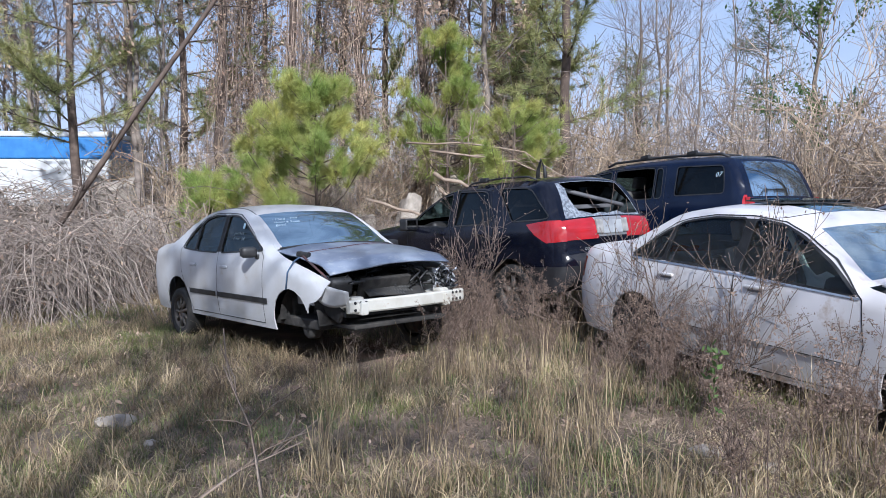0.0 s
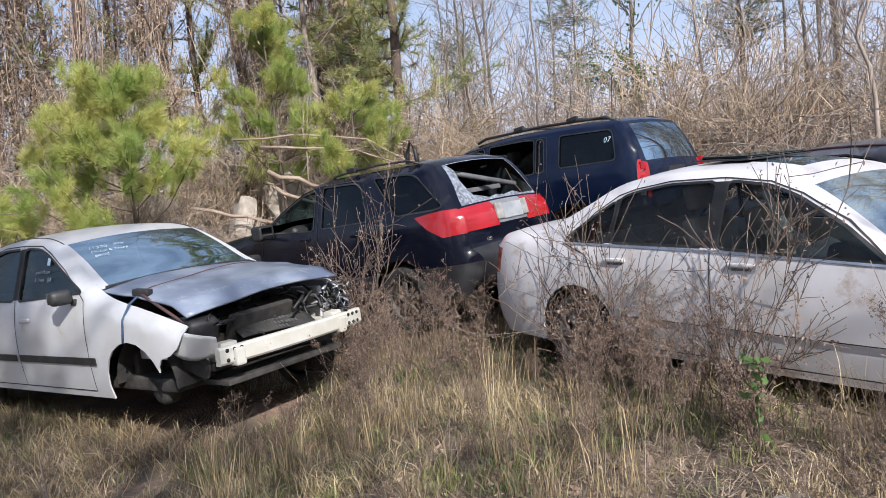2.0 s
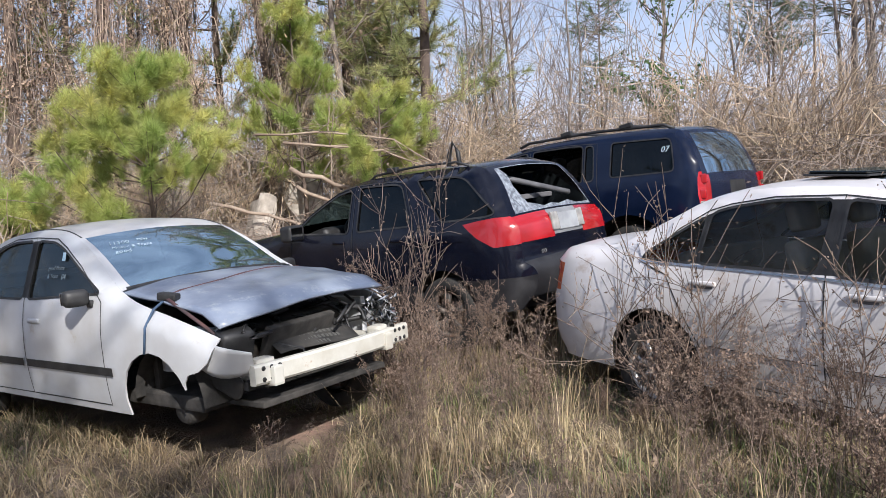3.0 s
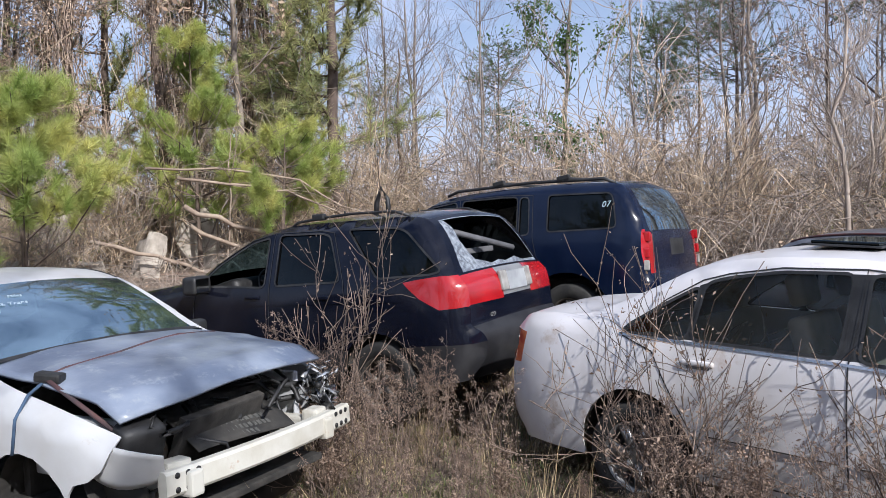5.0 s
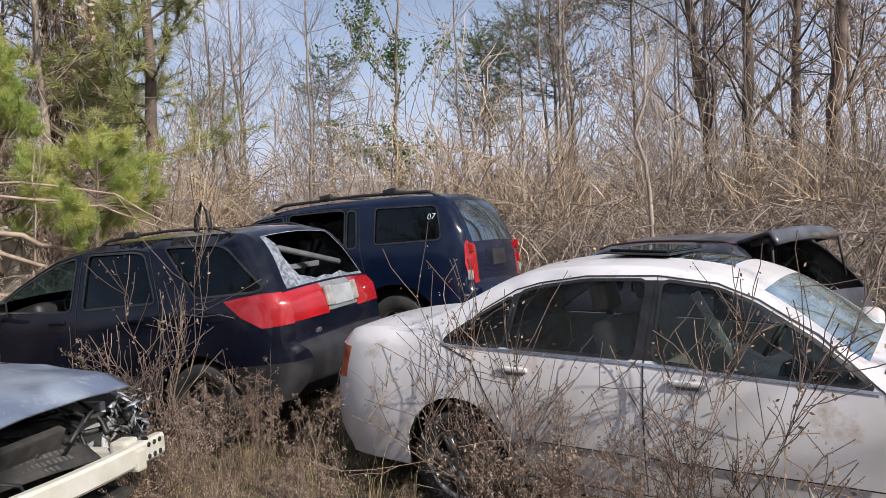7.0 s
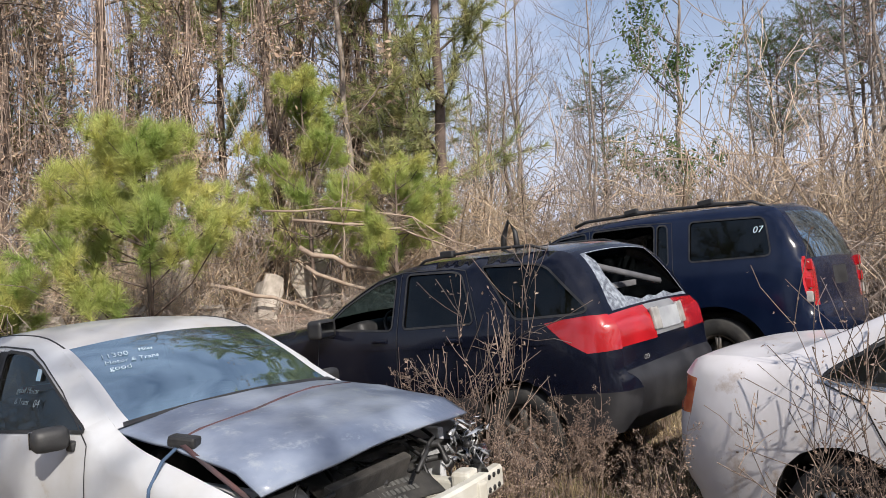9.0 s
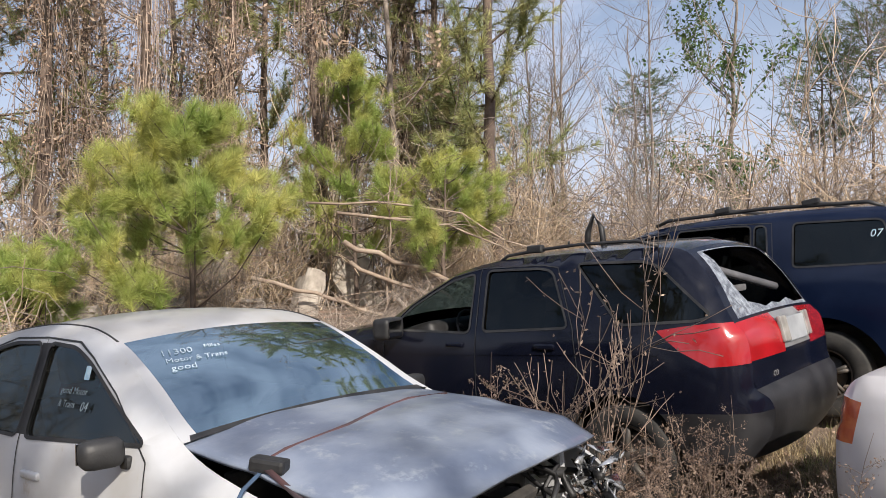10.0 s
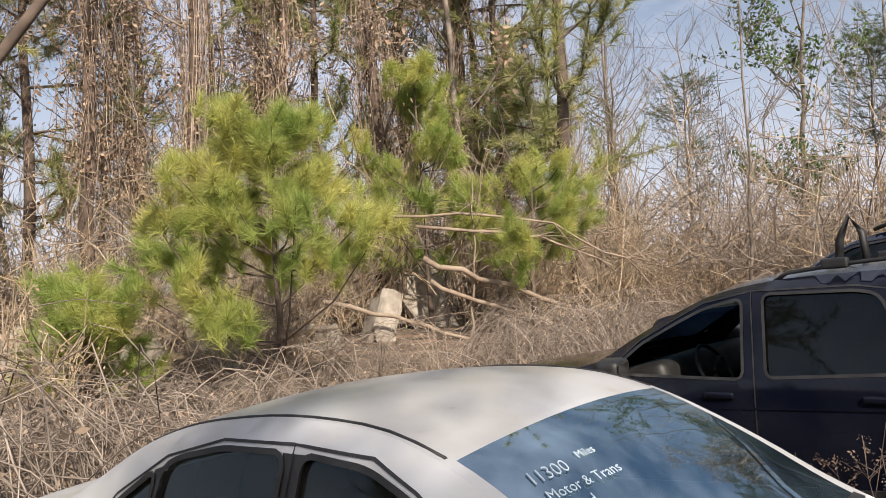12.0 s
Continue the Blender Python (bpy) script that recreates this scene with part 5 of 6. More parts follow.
# ---- ground ----
def build_ground():
    n, ext = 150, 1.0
    us = np.linspace(-1, 1, n + 1)
    g = np.sign(us) * (14 * np.abs(us) + 900 * np.abs(us) ** 7)
    X, Y = np.meshgrid(g, g + 7)
    Z = ground_z(X, Y)
    near = np.exp(-(X ** 2 + (Y - 7) ** 2) / 500)
    for i in range(n + 1):
        for j in range(n + 1):
            if near[i, j] > 0.05:
                Z[i, j] += 0.035 * near[i, j] * noise.noise(Vector((X[i, j] * 1.3, Y[i, j] * 1.3, 0)))
    vs = np.stack([X, Y, Z], -1).reshape(-1, 3)
    a = (np.arange(n)[:, None] * (n + 1) + np.arange(n)[None, :]).ravel()
    tris = np.concatenate([np.stack([a, a + 1, a + n + 2], -1), np.stack([a, a + n + 2, a + n + 1], -1)])
    tagged(new("ground", fast_mesh("ground", vs, tris, GROUND, True)), "brown earth with leaf litter and trampled dry grass", "ground", kind="structure")


build_ground()


# ---- grass and weeds ----
CARS = [(-1.6, 8.35, -48.5, 2.05, 0.78), (3.11, 6.0, -65.4, 2.4, 0.87), (0.68, 10.45, 127.1, 2.2, 0.85), (3.12, 11.96, 124.4, 2.5, 0.9), (5.66, 8.7, 91, 1.8, 0.8)]


def off_cars(x, y, grow=0.0):
    keep = np.ones(len(x), dtype=bool)
    for cx, cy, yaw, hl, hw in CARS:
        c, s = math.cos(radians(yaw)), math.sin(radians(yaw))
        lx, ly = (x - cx) * c + (y - cy) * s, -(x - cx) * s + (y - cy) * c
        keep &= (np.abs(lx) > hl + grow) | (np.abs(ly) > hw + grow)
    return keep


def blades(name, n, area, height, width, material, label, seed, clump=0.5, droop=0.6, density=None):
    """Grass: bent blades of two segments each, in tufts, one sheet of stuff."""
    r = np.random.RandomState(seed)
    x0, x1, y0, y1 = area
    tx, ty = r.uniform(x0, x1, n // 16), r.uniform(y0, y1, n // 16)
    if density is not None:
        k = r.uniform(0, 1, len(tx)) < density(tx, ty)
        tx, ty = tx[k], ty[k]
    per = 16
    bx = np.repeat(tx, per) + r.normal(0, 0.055 * clump + 0.012, len(tx) * per)
    by = np.repeat(ty, per) + r.normal(0, 0.055 * clump + 0.012, len(tx) * per)
    k = off_cars(bx, by, -0.3 if height < 0.2 else 0.0)
    bx, by = bx[k], by[k]
    m = len(bx)
    h = np.repeat(r.uniform(0.3, 1.5, len(tx)), per)[k] * r.uniform(0.5, 1.1, m) * height
    a = r.uniform(0, 2 * math.pi, m)
    d = np.stack([np.cos(a), np.sin(a), np.zeros(m)], -1)
    lean = r.uniform(0.1, 1.0, m)[:, None] * droop * h[:, None]
    base = np.stack([bx, by, ground_z(bx, by) - 0.01], -1)
    b = r.uniform(0, math.pi, m)
    side = np.stack([np.cos(b), np.sin(b), np.zeros(m)], -1) * (width * r.uniform(0.6, 1.3, m))[:, None]
    up = np.array([[0, 0, 1.0]])
    mid = base + up * h[:, None] * 0.6 + d * lean * 0.35
    tip = base + up * (h * r.uniform(0.7, 1.0, m))[:, None] + d * lean
    vs = np.stack([base - side, base + side, mid - side * 0.8, mid + side * 0.8, tip], 1).reshape(-1, 3)
    i = np.arange(m)[:, None] * 5
    tris = np.concatenate([i + [[0, 1, 3]], i + [[0, 3, 2]], i + [[2, 3, 4]]])
    tagged(new(name, fast_mesh(name, vs, tris, material)), label, "grass", kind="stuff")


def patchy(scale, lo, seed):
    def f(x, y):
        v = np.array([noise.noise(Vector((p * scale, q * scale, seed))) for p, q in zip(x, y)])
        return np.clip((v + lo) * 2.6, 0.10, 1)
    return f


blades("dry_grass", 260000, (-8, 7, 1.2, 12.5), 0.16, 0.0027, GRASS, "short dry straw-coloured grass", 1, droop=1.5, density=patchy(0.75, 0.25, 3.0))


def straw_mat(name, n, area, length, width, material, label, seed, density=None, tilt=0.35):
    """Matted short straw: single thin slivers lying low in all directions."""
    r = np.random.RandomState(seed)
    x, y = r.uniform(area[0], area[1], n), r.uniform(area[2], area[3], n)
    if density is not None:
        k = r.uniform(0, 1, n) < density(x, y)
        x, y = x[k], y[k]
    k = off_cars(x, y, -0.4)
    x, y = x[k], y[k]
    m = len(x)
    a, e = r.uniform(0, 2 * math.pi, m), np.abs(r.normal(0, tilt, m))
    d = np.stack([np.cos(a) * np.cos(e), np.sin(a) * np.cos(e), np.sin(e)], -1)
    s = np.stack([-np.sin(a), np.cos(a), r.uniform(-0.6, 0.6, m)], -1) * (width * r.uniform(0.6, 1.4, m))[:, None]
    base = np.stack([x, y, ground_z(x, y) + r.uniform(0.002, 0.018, m)], -1)
    vs = np.stack([base - s, base + s, base + d * (length * r.uniform(0.5, 1.4, m))[:, None]], 1).reshape(-1, 3)
    tagged(new(name, fast_mesh(name, vs, np.arange(m * 3).reshape(-1, 3), material)), label, "grass", kind="stuff")


def thick(x, y):
    v = np.array([noise.noise(Vector((p * 0.6, q * 0.6, 21.0))) for p, q in zip(x, y)])
    return np.clip(0.75 + v * 1.2, 0.25, 1)


straw_mat("straw_mat", 230000, (-6, 5.5, 1.6, 9.5), 0.075, 0.0030, THATCH, "matted grey-brown dead grass on the ground", 31, thick)
straw_mat("short_turf", 130000, (-6, 5.5, 1.6, 9.5), 0.055, 0.0030, GRASS_G, "short olive turf among dead grass", 32, patchy(0.5, 0.25, 40.0), 0.9)
blades("green_grass", 110000, (-7, 5, 1.2, 11), 0.13, 0.0028, GRASS_G, "low green grass between the straw", 2, droop=0.9, density=patchy(0.8, 0.12, 9.0))
blades("tall_grass", 22000, (-1.0, 6, 2.8, 11), 0.44, 0.0022, GRASS, "tall thin dry grass round the cars", 3, droop=0.5, density=patchy(0.9, 0.1, 5.0))
blades("broom_sedge", 18000, (7, 30, 15, 36), 1.1, 0.009, SEDGE, "orange broom sedge behind the cars", 4, droop=0.3)


def grow(r, start, way, length, radius, depth, out, spread=0.6, wobble=0.16, kids=(3, 5), up=0.1, steps=4):
    """A limb and its branches: appends (points, radii, depth)."""
    p, d = np.array(start, dtype=float), np.array(way, dtype=float)
    pts = [p.copy()]
    for _ in range(steps):
        d = d + r.normal(0, wobble, 3) + (0, 0, up * 0.3)
        d /= np.linalg.norm(d)
        p = p + d * length / steps
        pts.append(p.copy())
    out.append((np.array(pts), np.linspace(radius, radius * 0.35, steps + 1), depth))
    if depth > 0:
        for _ in range(r.randint(kids[0], kids[1] + 1)):
            i = r.randint(max(1, steps // 3), steps + 1)
            dd = pts[i] - pts[i - 1]
            dd = dd / np.linalg.norm(dd) + r.normal(0, spread, 3)
            dd[2] += up
            dd /= np.linalg.norm(dd)
            grow(r, pts[i], dd, length * r.uniform(0.4, 0.75), radius * (0.55 - 0.2 * i / steps), depth - 1, out, spread, wobble, kids, up, max(2, steps - 1))


def leaves_at(r, pts, n, size, spread):
    """n small rhombic leaves scattered about points."""
    pts = np.asarray(pts)
    c = pts[r.randint(0, len(pts), n)] + r.normal(0, spread, (n, 3))
    a = r.normal(0, 1, (n, 3))
    a /= np.linalg.norm(a, axis=1)[:, None]
    b = np.cross(a, r.normal(0, 1, (n, 3)))
    b /= np.linalg.norm(b, axis=1)[:, None] + 1e-9
    s = (size * r.uniform(0.5, 1.3, n))[:, None]
    vs = np.stack([c - a * s, c + b * s * 0.45, c + a * s, c - b * s * 0.45], 1).reshape(-1, 3)
    i = np.arange(n)[:, None] * 4
    return vs, np.concatenate([i + [[0, 1, 2]], i + [[0, 2, 3]]])


def needles_at(r, tips, ways, n, length, width):
    """Tufts of n long needles at each shoot tip."""
    k = len(tips)
    base = np.repeat(tips, n, 0) - np.repeat(ways, n, 0) * r.uniform(0, 0.9, (k * n, 1)) * length
    d = np.repeat(ways, n, 0) * 0.75 + r.normal(0, 0.55, (k * n, 3))
    d /= np.linalg.norm(d, axis=1)[:, None]
    d[:, 2] -= 0.06
    sd = np.cross(d, r.normal(0, 1, (k * n, 3)))
    sd /= np.linalg.norm(sd, axis=1)[:, None] + 1e-9
    ln = (length * r.uniform(0.7, 1.15, k * n))[:, None]
    vs = np.stack([base - sd * width, base + sd * width, base + d * ln], 1).reshape(-1, 3)
    return vs, np.arange(k * n * 3).reshape(-1, 3)


def tree_from(name, limbs, bark, label, category, crown=None, crown_mat=None, min_sides=3, group=""):
    root = new(name, None)
    tagged(root, label, category, group)
    trunk, twigs = Bag(), Bag()
    top = max(l[2] for l in limbs)
    for pts, rad, dep in limbs:
        if dep >= top:
            trunk.tube(pts, rad, 8)
        else:
            twigs.tube(pts, rad, 4 if rad[0] > 0.02 else 3, False)
    part("trunk", trunk.mesh("trunk", bark, True), root)
    if twigs.n:
        tagged(part("branchwork", twigs.mesh("branchwork", bark, True), root), kind="stuff")
    if crown is not None:
        tagged(part("crown", fast_mesh("crown", crown[0], crown[1], crown_mat), root), kind="stuff")
    return root


def sapling_pine(seed, height, label, material, dense=1.0, tuft=110, wide=1.0):
    r = np.random.RandomState(seed)
    limbs = []
    pts = np.stack([np.cumsum(r.normal(0, 0.02, 9)), np.cumsum(r.normal(0, 0.02, 9)), np.linspace(0, height, 9)], -1)
    limbs.append((pts, np.linspace(0.055, 0.012, 9), 2))
    tips, ways = [pts[-1]], [np.array([0, 0, 1.0])]
    z = height * 0.20
    while z < height * 0.96:
        for _ in range(max(2, int(r.randint(2, 5) * dense * 0.8))):
            a = r.uniform(0, 2 * math.pi)
            ln = ((height - z) * r.uniform(0.12, 0.50) + r.uniform(0.20, 0.55)) * wide
            d = np.array([math.cos(a), math.sin(a), r.uniform(0.15, 1.0)])
            d /= np.linalg.norm(d)
            s = np.array([np.interp(z, pts[:, 2], pts[:, 0]), np.interp(z, pts[:, 2], pts[:, 1]), z])
            q = np.array([s, s + d * ln * 0.5 - (0, 0, 0.05), s + d * ln + (0, 0, 0.16 * ln)])
            limbs.append((q, np.array([0.018, 0.012, 0.006]), 1))
            # shoots gather in a clump at the branch end
            for u, k, rad in ((0.55, 1, 0.05), (0.75, 2, 0.09), (0.92, 4, 0.13), (1.0, 3, 0.10)):
                for _ in range(k):
                    tips.append(s + (q[2] - s) * u + r.normal(0, rad, 3))
                    w = d * 0.55 + r.normal(0, 0.35, 3) + (0, 0, 0.5)
                    ways.append(w / np.linalg.norm(w))
        z += height * r.uniform(0.06, 0.12)
    crown = needles_at(r, np.array(tips), np.array(ways), tuft, 0.24, 0.0036)
    return tree_from("pine_sapling", limbs, BARK_P, label, "pine tree", crown, material)


def tall_pine(seed, height, bare=0.5, material=None, tuft=26, label="tall pine with a dark open crown", spreadr=0.2, needle=0.30, fat=0.010):
    r = np.random.RandomState(seed)
    pts = np.stack([np.cumsum(r.normal(0, 0.07, 12)), np.cumsum(r.normal(0, 0.07, 12)), np.linspace(0, height, 12)], -1)
    limbs = [(pts, np.linspace(0.17, 0.04, 12), 2)]
    tips, ways = [], []
    for _ in range(int(30 + height)):
        z = height * (bare + (1 - bare) * r.uniform(0, 1) ** 0.8)
        a = r.uniform(0, 2 * math.pi)
        ln = (0.8 + spreadr * height * (1 - abs((z / height - bare) / (1 - bare) - 0.35))) * r.uniform(0.5, 1)
        d = np.array([math.cos(a), math.sin(a), r.uniform(-0.1, 0.5)])
        s = np.array([np.interp(z, pts[:, 2], pts[:, 0]), np.interp(z, pts[:, 2], pts[:, 1]), z])
        sub = []
        grow(r, s, d / np.linalg.norm(d), ln, 0.035, 1, sub, 0.5, 0.12, (4, 7), 0.15, 4)
        for p, rad, dep in sub:
            limbs.append((p, rad, 1))
            for u in range(1, len(p)):
                tips.append(p[u])
                w = p[u] - p[u - 1] + (0, 0, 0.1)
                ways.append(w / np.linalg.norm(w))
    crown = needles_at(r, np.array(tips), np.array(ways), tuft, needle, fat)
    return tree_from("tall_pine", limbs, BARK_P, label, "pine tree", crown, material or NEEDLE_D)


def bare_tree(seed, height, radius, leaf=None, n_leaf=0, bark=None, label="tall bare winter tree with thin grey limbs", lean=0.0):
    r = np.random.RandomState(seed)
    limbs = []
    pts = np.stack([np.cumsum(r.normal(lean, 0.09, 12)), np.cumsum(r.normal(0, 0.09, 12)), np.linspace(0, height, 12)], -1)
    limbs.append((pts, np.linspace(radius, radius * 0.2, 12), 3))
    for _ in range(20):
        z = height * r.uniform(0.2, 0.97)
        a = r.uniform(0, 2 * math.pi)
        s = np.array([np.interp(z, pts[:, 2], pts[:, 0]), np.interp(z, pts[:, 2], pts[:, 1]), z])
        d = np.array([math.cos(a), math.sin(a), r.uniform(0.5, 1.3)])
        sub = []
        grow(r, s, d / np.linalg.norm(d), height * r.uniform(0.10, 0.24), radius * 0.25, 2, sub, 0.5, 0.13, (3, 5), 0.2, 5)
        limbs += [(p, np.maximum(q, 0.005), min(dd, 2)) for p, q, dd in sub]
    crown = None
    if leaf:
        allp = np.concatenate([p for p, q, dd in limbs if dd < 3])
        crown = leaves_at(r, allp, n_leaf, 0.09, 0.10)
    return tree_from("bare_tree" if not leaf else "vine_covered_tree", limbs, bark or BARK, label, "tree", crown, leaf)


def vine_column(seed, height, radius, leaf, n_leaf, label):
    """A tree whose trunk is hung with strands of vine and dead leaves from crown to ground."""
    r = np.random.RandomState(seed)
    pts = np.stack([np.cumsum(r.normal(0, 0.10, 12)), np.cumsum(r.normal(0, 0.10, 12)), np.linspace(0, height, 12)], -1)
    root = new("vine_draped_tree", None)
    tagged(root, label, "tree", "woodland edge")
    trunk, limbs, strands, hold = Bag(), Bag(), Bag(), []
    trunk.tube(pts, np.linspace(radius, radius * 0.3, 12), 8)
    for _ in range(16):
        z = height * r.uniform(0.25, 0.98)
        a = r.uniform(0, 2 * math.pi)
        s = np.array([np.interp(z, pts[:, 2], pts[:, k]) for k in range(2)] + [z])
        sub = []
        d = np.array([math.cos(a), math.sin(a), r.uniform(0.1, 0.9)])
        grow(r, s, d / np.linalg.norm(d), height * r.uniform(0.06, 0.16), radius * 0.28, 2, sub, 0.6, 0.2, (3, 4), 0.1, 4)
        for p, q, _ in sub:
            limbs.tube(p, np.maximum(q, 0.008), 3, False)
            hold.append(p)
    for _ in range(60):
        top, low = height * r.uniform(0.25, 0.85), height * r.uniform(0.0, 0.3)
        n = 9
        z = np.linspace(top, low, n)
        a0, out = r.uniform(0, 2 * math.pi), r.uniform(0.1, 0.9)
        w = np.linspace(0.35, 1.0, n) * out
        x = np.interp(z, pts[:, 2], pts[:, 0]) + np.cos(a0) * w + np.cumsum(r.normal(0, 0.07, n))
        y = np.interp(z, pts[:, 2], pts[:, 1]) + np.sin(a0) * w + np.cumsum(r.normal(0, 0.07, n))
        p = np.stack([x, y, z], -1)
        strands.tube(p, r.uniform(0.004, 0.010), 3, False)
        hold.append(p)
    part("trunk", trunk.mesh("trunk", BARK_P, True), root)
    tagged(part("branchwork", limbs.mesh("branchwork", BARK), root), kind="stuff")
    tagged(part("vine_mass", strands.mesh("vine_mass", VINE), root), kind="stuff")
    tagged(part("leaf_drape", fast_mesh("leaf_drape", *leaves_at(r, np.concatenate(hold), n_leaf, 0.048, 0.16), leaf), root), kind="stuff")
    return root


def bare_shrub(seed, height, stems, material, leaf=None, n_leaf=0, label="tangle of bare tan brushwood", arch=0.25):
    r = np.random.RandomState(seed)
    limbs = []
    for _ in range(stems):
        a = r.uniform(0, 2 * math.pi)
        d = np.array([math.cos(a) * arch * 2, math.sin(a) * arch * 2, 1.0])
        s = (r.normal(0, 0.35), r.normal(0, 0.35), -0.05)
        sub = []
        grow(r, s, d / np.linalg.norm(d), height * r.uniform(0.5, 1.0), 0.020, 2, sub, 0.65, 0.22, (3, 4), 0.05, 5)
        limbs += sub
    root = new("brushwood", None)
    tagged(root, label, "shrub", "woodland edge")
    bag = Bag()
    for p, q, dd in limbs:
        bag.tube(p, np.maximum(q, 0.0075), 3, False)
    tagged(part("stem_thicket", bag.mesh("stem_thicket", material), root), kind="stuff")
    if leaf:
        tagged(part("leaf_scatter", fast_mesh("leaf_scatter", *leaves_at(r, np.concatenate([p for p, q, dd in limbs]), n_leaf, 0.030, 0.05), leaf), root), kind="stuff")
    return root


def weed(seed, height, stems):
    r = np.random.RandomState(seed)
    root = new("dead_weed", None)
    tagged(root, "dead brown weed stalks with feathery seed heads", "weed", "weeds round the cars")
    bag, tips = Bag(), []
    for _ in range(stems):
        a, bow = r.uniform(0, 2 * math.pi), r.uniform(0.05, 0.35)
        h = height * r.uniform(0.6, 1.05)
        t = np.linspace(0, 1, 8)
        x0, y0 = r.normal(0, 0.07, 2)
        p = np.stack([x0 + math.cos(a) * bow * h * t ** 1.7, y0 + math.sin(a) * bow * h * t ** 1.7, h * t - 0.02], -1) + r.normal(0, 0.008, (8, 3))
        bag.tube(p, np.linspace(0.0042, 0.0016, 8), 3, False)
        for _ in range(r.randint(9, 17)):
            u = r.uniform(0.38, 1.0)
            s = np.array([np.interp(u, t, p[:, k]) for k in range(3)])
            b, ln = r.uniform(0, 2 * math.pi), h * r.uniform(0.07, 0.24) * (1.25 - u * 0.7)
            d = np.array([math.cos(b) * 0.7, math.sin(b) * 0.7, r.uniform(0.3, 1.1)])
            d /= np.linalg.norm(d)
            q = np.array([s, s + d * ln * 0.5 + r.normal(0, 0.01, 3), s + d * ln - (0, 0, 0.12 * ln)])
            bag.tube(q, [0.0020, 0.0016, 0.0012], 3, False)
            tips += [q[1] + (q[2] - q[1]) * v for v in (0.0, 0.4, 0.7, 1.0)]
    tagged(part("stalk_spray", bag.mesh("stalk_spray", STALK), root), kind="stuff")
    tagged(part("seed_fluff", fast_mesh("seed_fluff", *leaves_at(r, np.array(tips), 210 * stems, 0.0095, 0.013), WEED), root), kind="stuff")
    return root


def plant_copies(protos, places):
    """Puts copies of the prototypes at (x, y, scale, turn, index); each prototype stands at its own first place."""
    used = set()
    for x, y, s, turn, k in places:
        m = pose(x, y, gz(x, y) - 0.02, 0, 0, turn)
        if k not in used:
            used.add(k)
            protos[k].matrix_basis = m
            protos[k].scale = (s, s, s)
        else:
            keep = protos[k].scale.copy()
            protos[k].scale = (s, s, s)
            copy_thing(protos[k], m)
            protos[k].scale = keep


def vine_tangle(seed, canes, label="low tangle of grey arching vines"):
    r = np.random.RandomState(seed)
    root = new("vine_tangle", None)
    tagged(root, label, "vines", "woodland edge")
    bag = Bag()
    for _ in range(canes):
        a, c = r.uniform(0, 2 * math.pi), r.normal(0, 0.6, 2)
        ln, h = r.uniform(0.5, 1.5), r.uniform(0.3, 1.35)
        t = np.linspace(-1, 1, 7)
        x = c[0] + math.cos(a) * ln * t + r.normal(0, 0.05, 7)
        y = c[1] + math.sin(a) * ln * t + r.normal(0, 0.05, 7)
        z = h * (1 - np.abs(t) ** r.uniform(1.6, 3)) + r.normal(0, 0.04, 7)
        bag.tube(np.stack([x, y, z], -1), r.uniform(0.003, 0.007), 3, False)
    tagged(part("cane_tangle", bag.mesh("cane_tangle", TWIG_G), root), kind="stuff")
    tagged(part("leaf_scatter", fast_mesh("leaf_scatter", *leaves_at(r, np.concatenate(bag.v), 220, 0.035, 0.05), LEAF_B), root), kind="stuff")
    return root


def rubble(seed, size):
    """A broken pale slab with chipped corners."""
    r = np.random.RandomState(seed)
    bm = bmesh.new()
    bmesh.ops.create_cube(bm, size=1)
    bmesh.ops.scale(bm, vec=size, verts=bm.verts)
    bmesh.ops.subdivide_edges(bm, edges=bm.edges[:], cuts=2)
    for v in bm.verts:
        v.co += Vector(r.normal(0, 0.07, 3)) * min(1.0, size[0])
    bmesh.ops.bevel(bm, geom=bm.edges[:], offset=0.012, segments=1, affect="EDGES")
    me = bpy.data.meshes.new("pale_rubble")
    bm.to_mesh(me)
    bm.free()
    me.materials.append(PALE)
    return tagged(new("pale_rubble", me), "pale broken slab lying in the brush", "rubble", "rubble in the brush")


def fallen_log(pts, r0, r1, twigs, seed, mtl=None, label="bleached fallen tree limb caught in the brush"):
    mtl = mtl or LOG
    r = np.random.RandomState(seed)
    root = new("fallen_branch", None)
    tagged(root, label, "branch")
    bag = Bag()
    n = 10
    t = np.linspace(0, len(pts) - 1, n)
    p = np.stack([np.interp(t, np.arange(len(pts)), np.array(pts)[:, k]) for k in range(3)], -1) + r.normal(0, 0.025, (n, 3))
    bag.tube(p, np.linspace(r0, r1, n), 7)
    part("limb", bag.mesh("limb", mtl, True), root)
    if twigs:
        tw = Bag()
        for _ in range(twigs):
            i = r.randint(2, n)
            sub = []
            dd = p[i] - p[i - 1]
            grow(r, p[i], dd / np.linalg.norm(dd) + r.normal(0, 0.5, 3), r.uniform(0.5, 1.3), 0.012, 1, sub, 0.5, 0.15, (2, 4), 0.0, 4)
            for q, w, _ in sub:
                tw.tube(q, np.maximum(w, 0.004), 3, False)
        tagged(part("twig_spray", tw.mesh("twig_spray", mtl), root), kind="stuff")


rnd = random.Random(11)
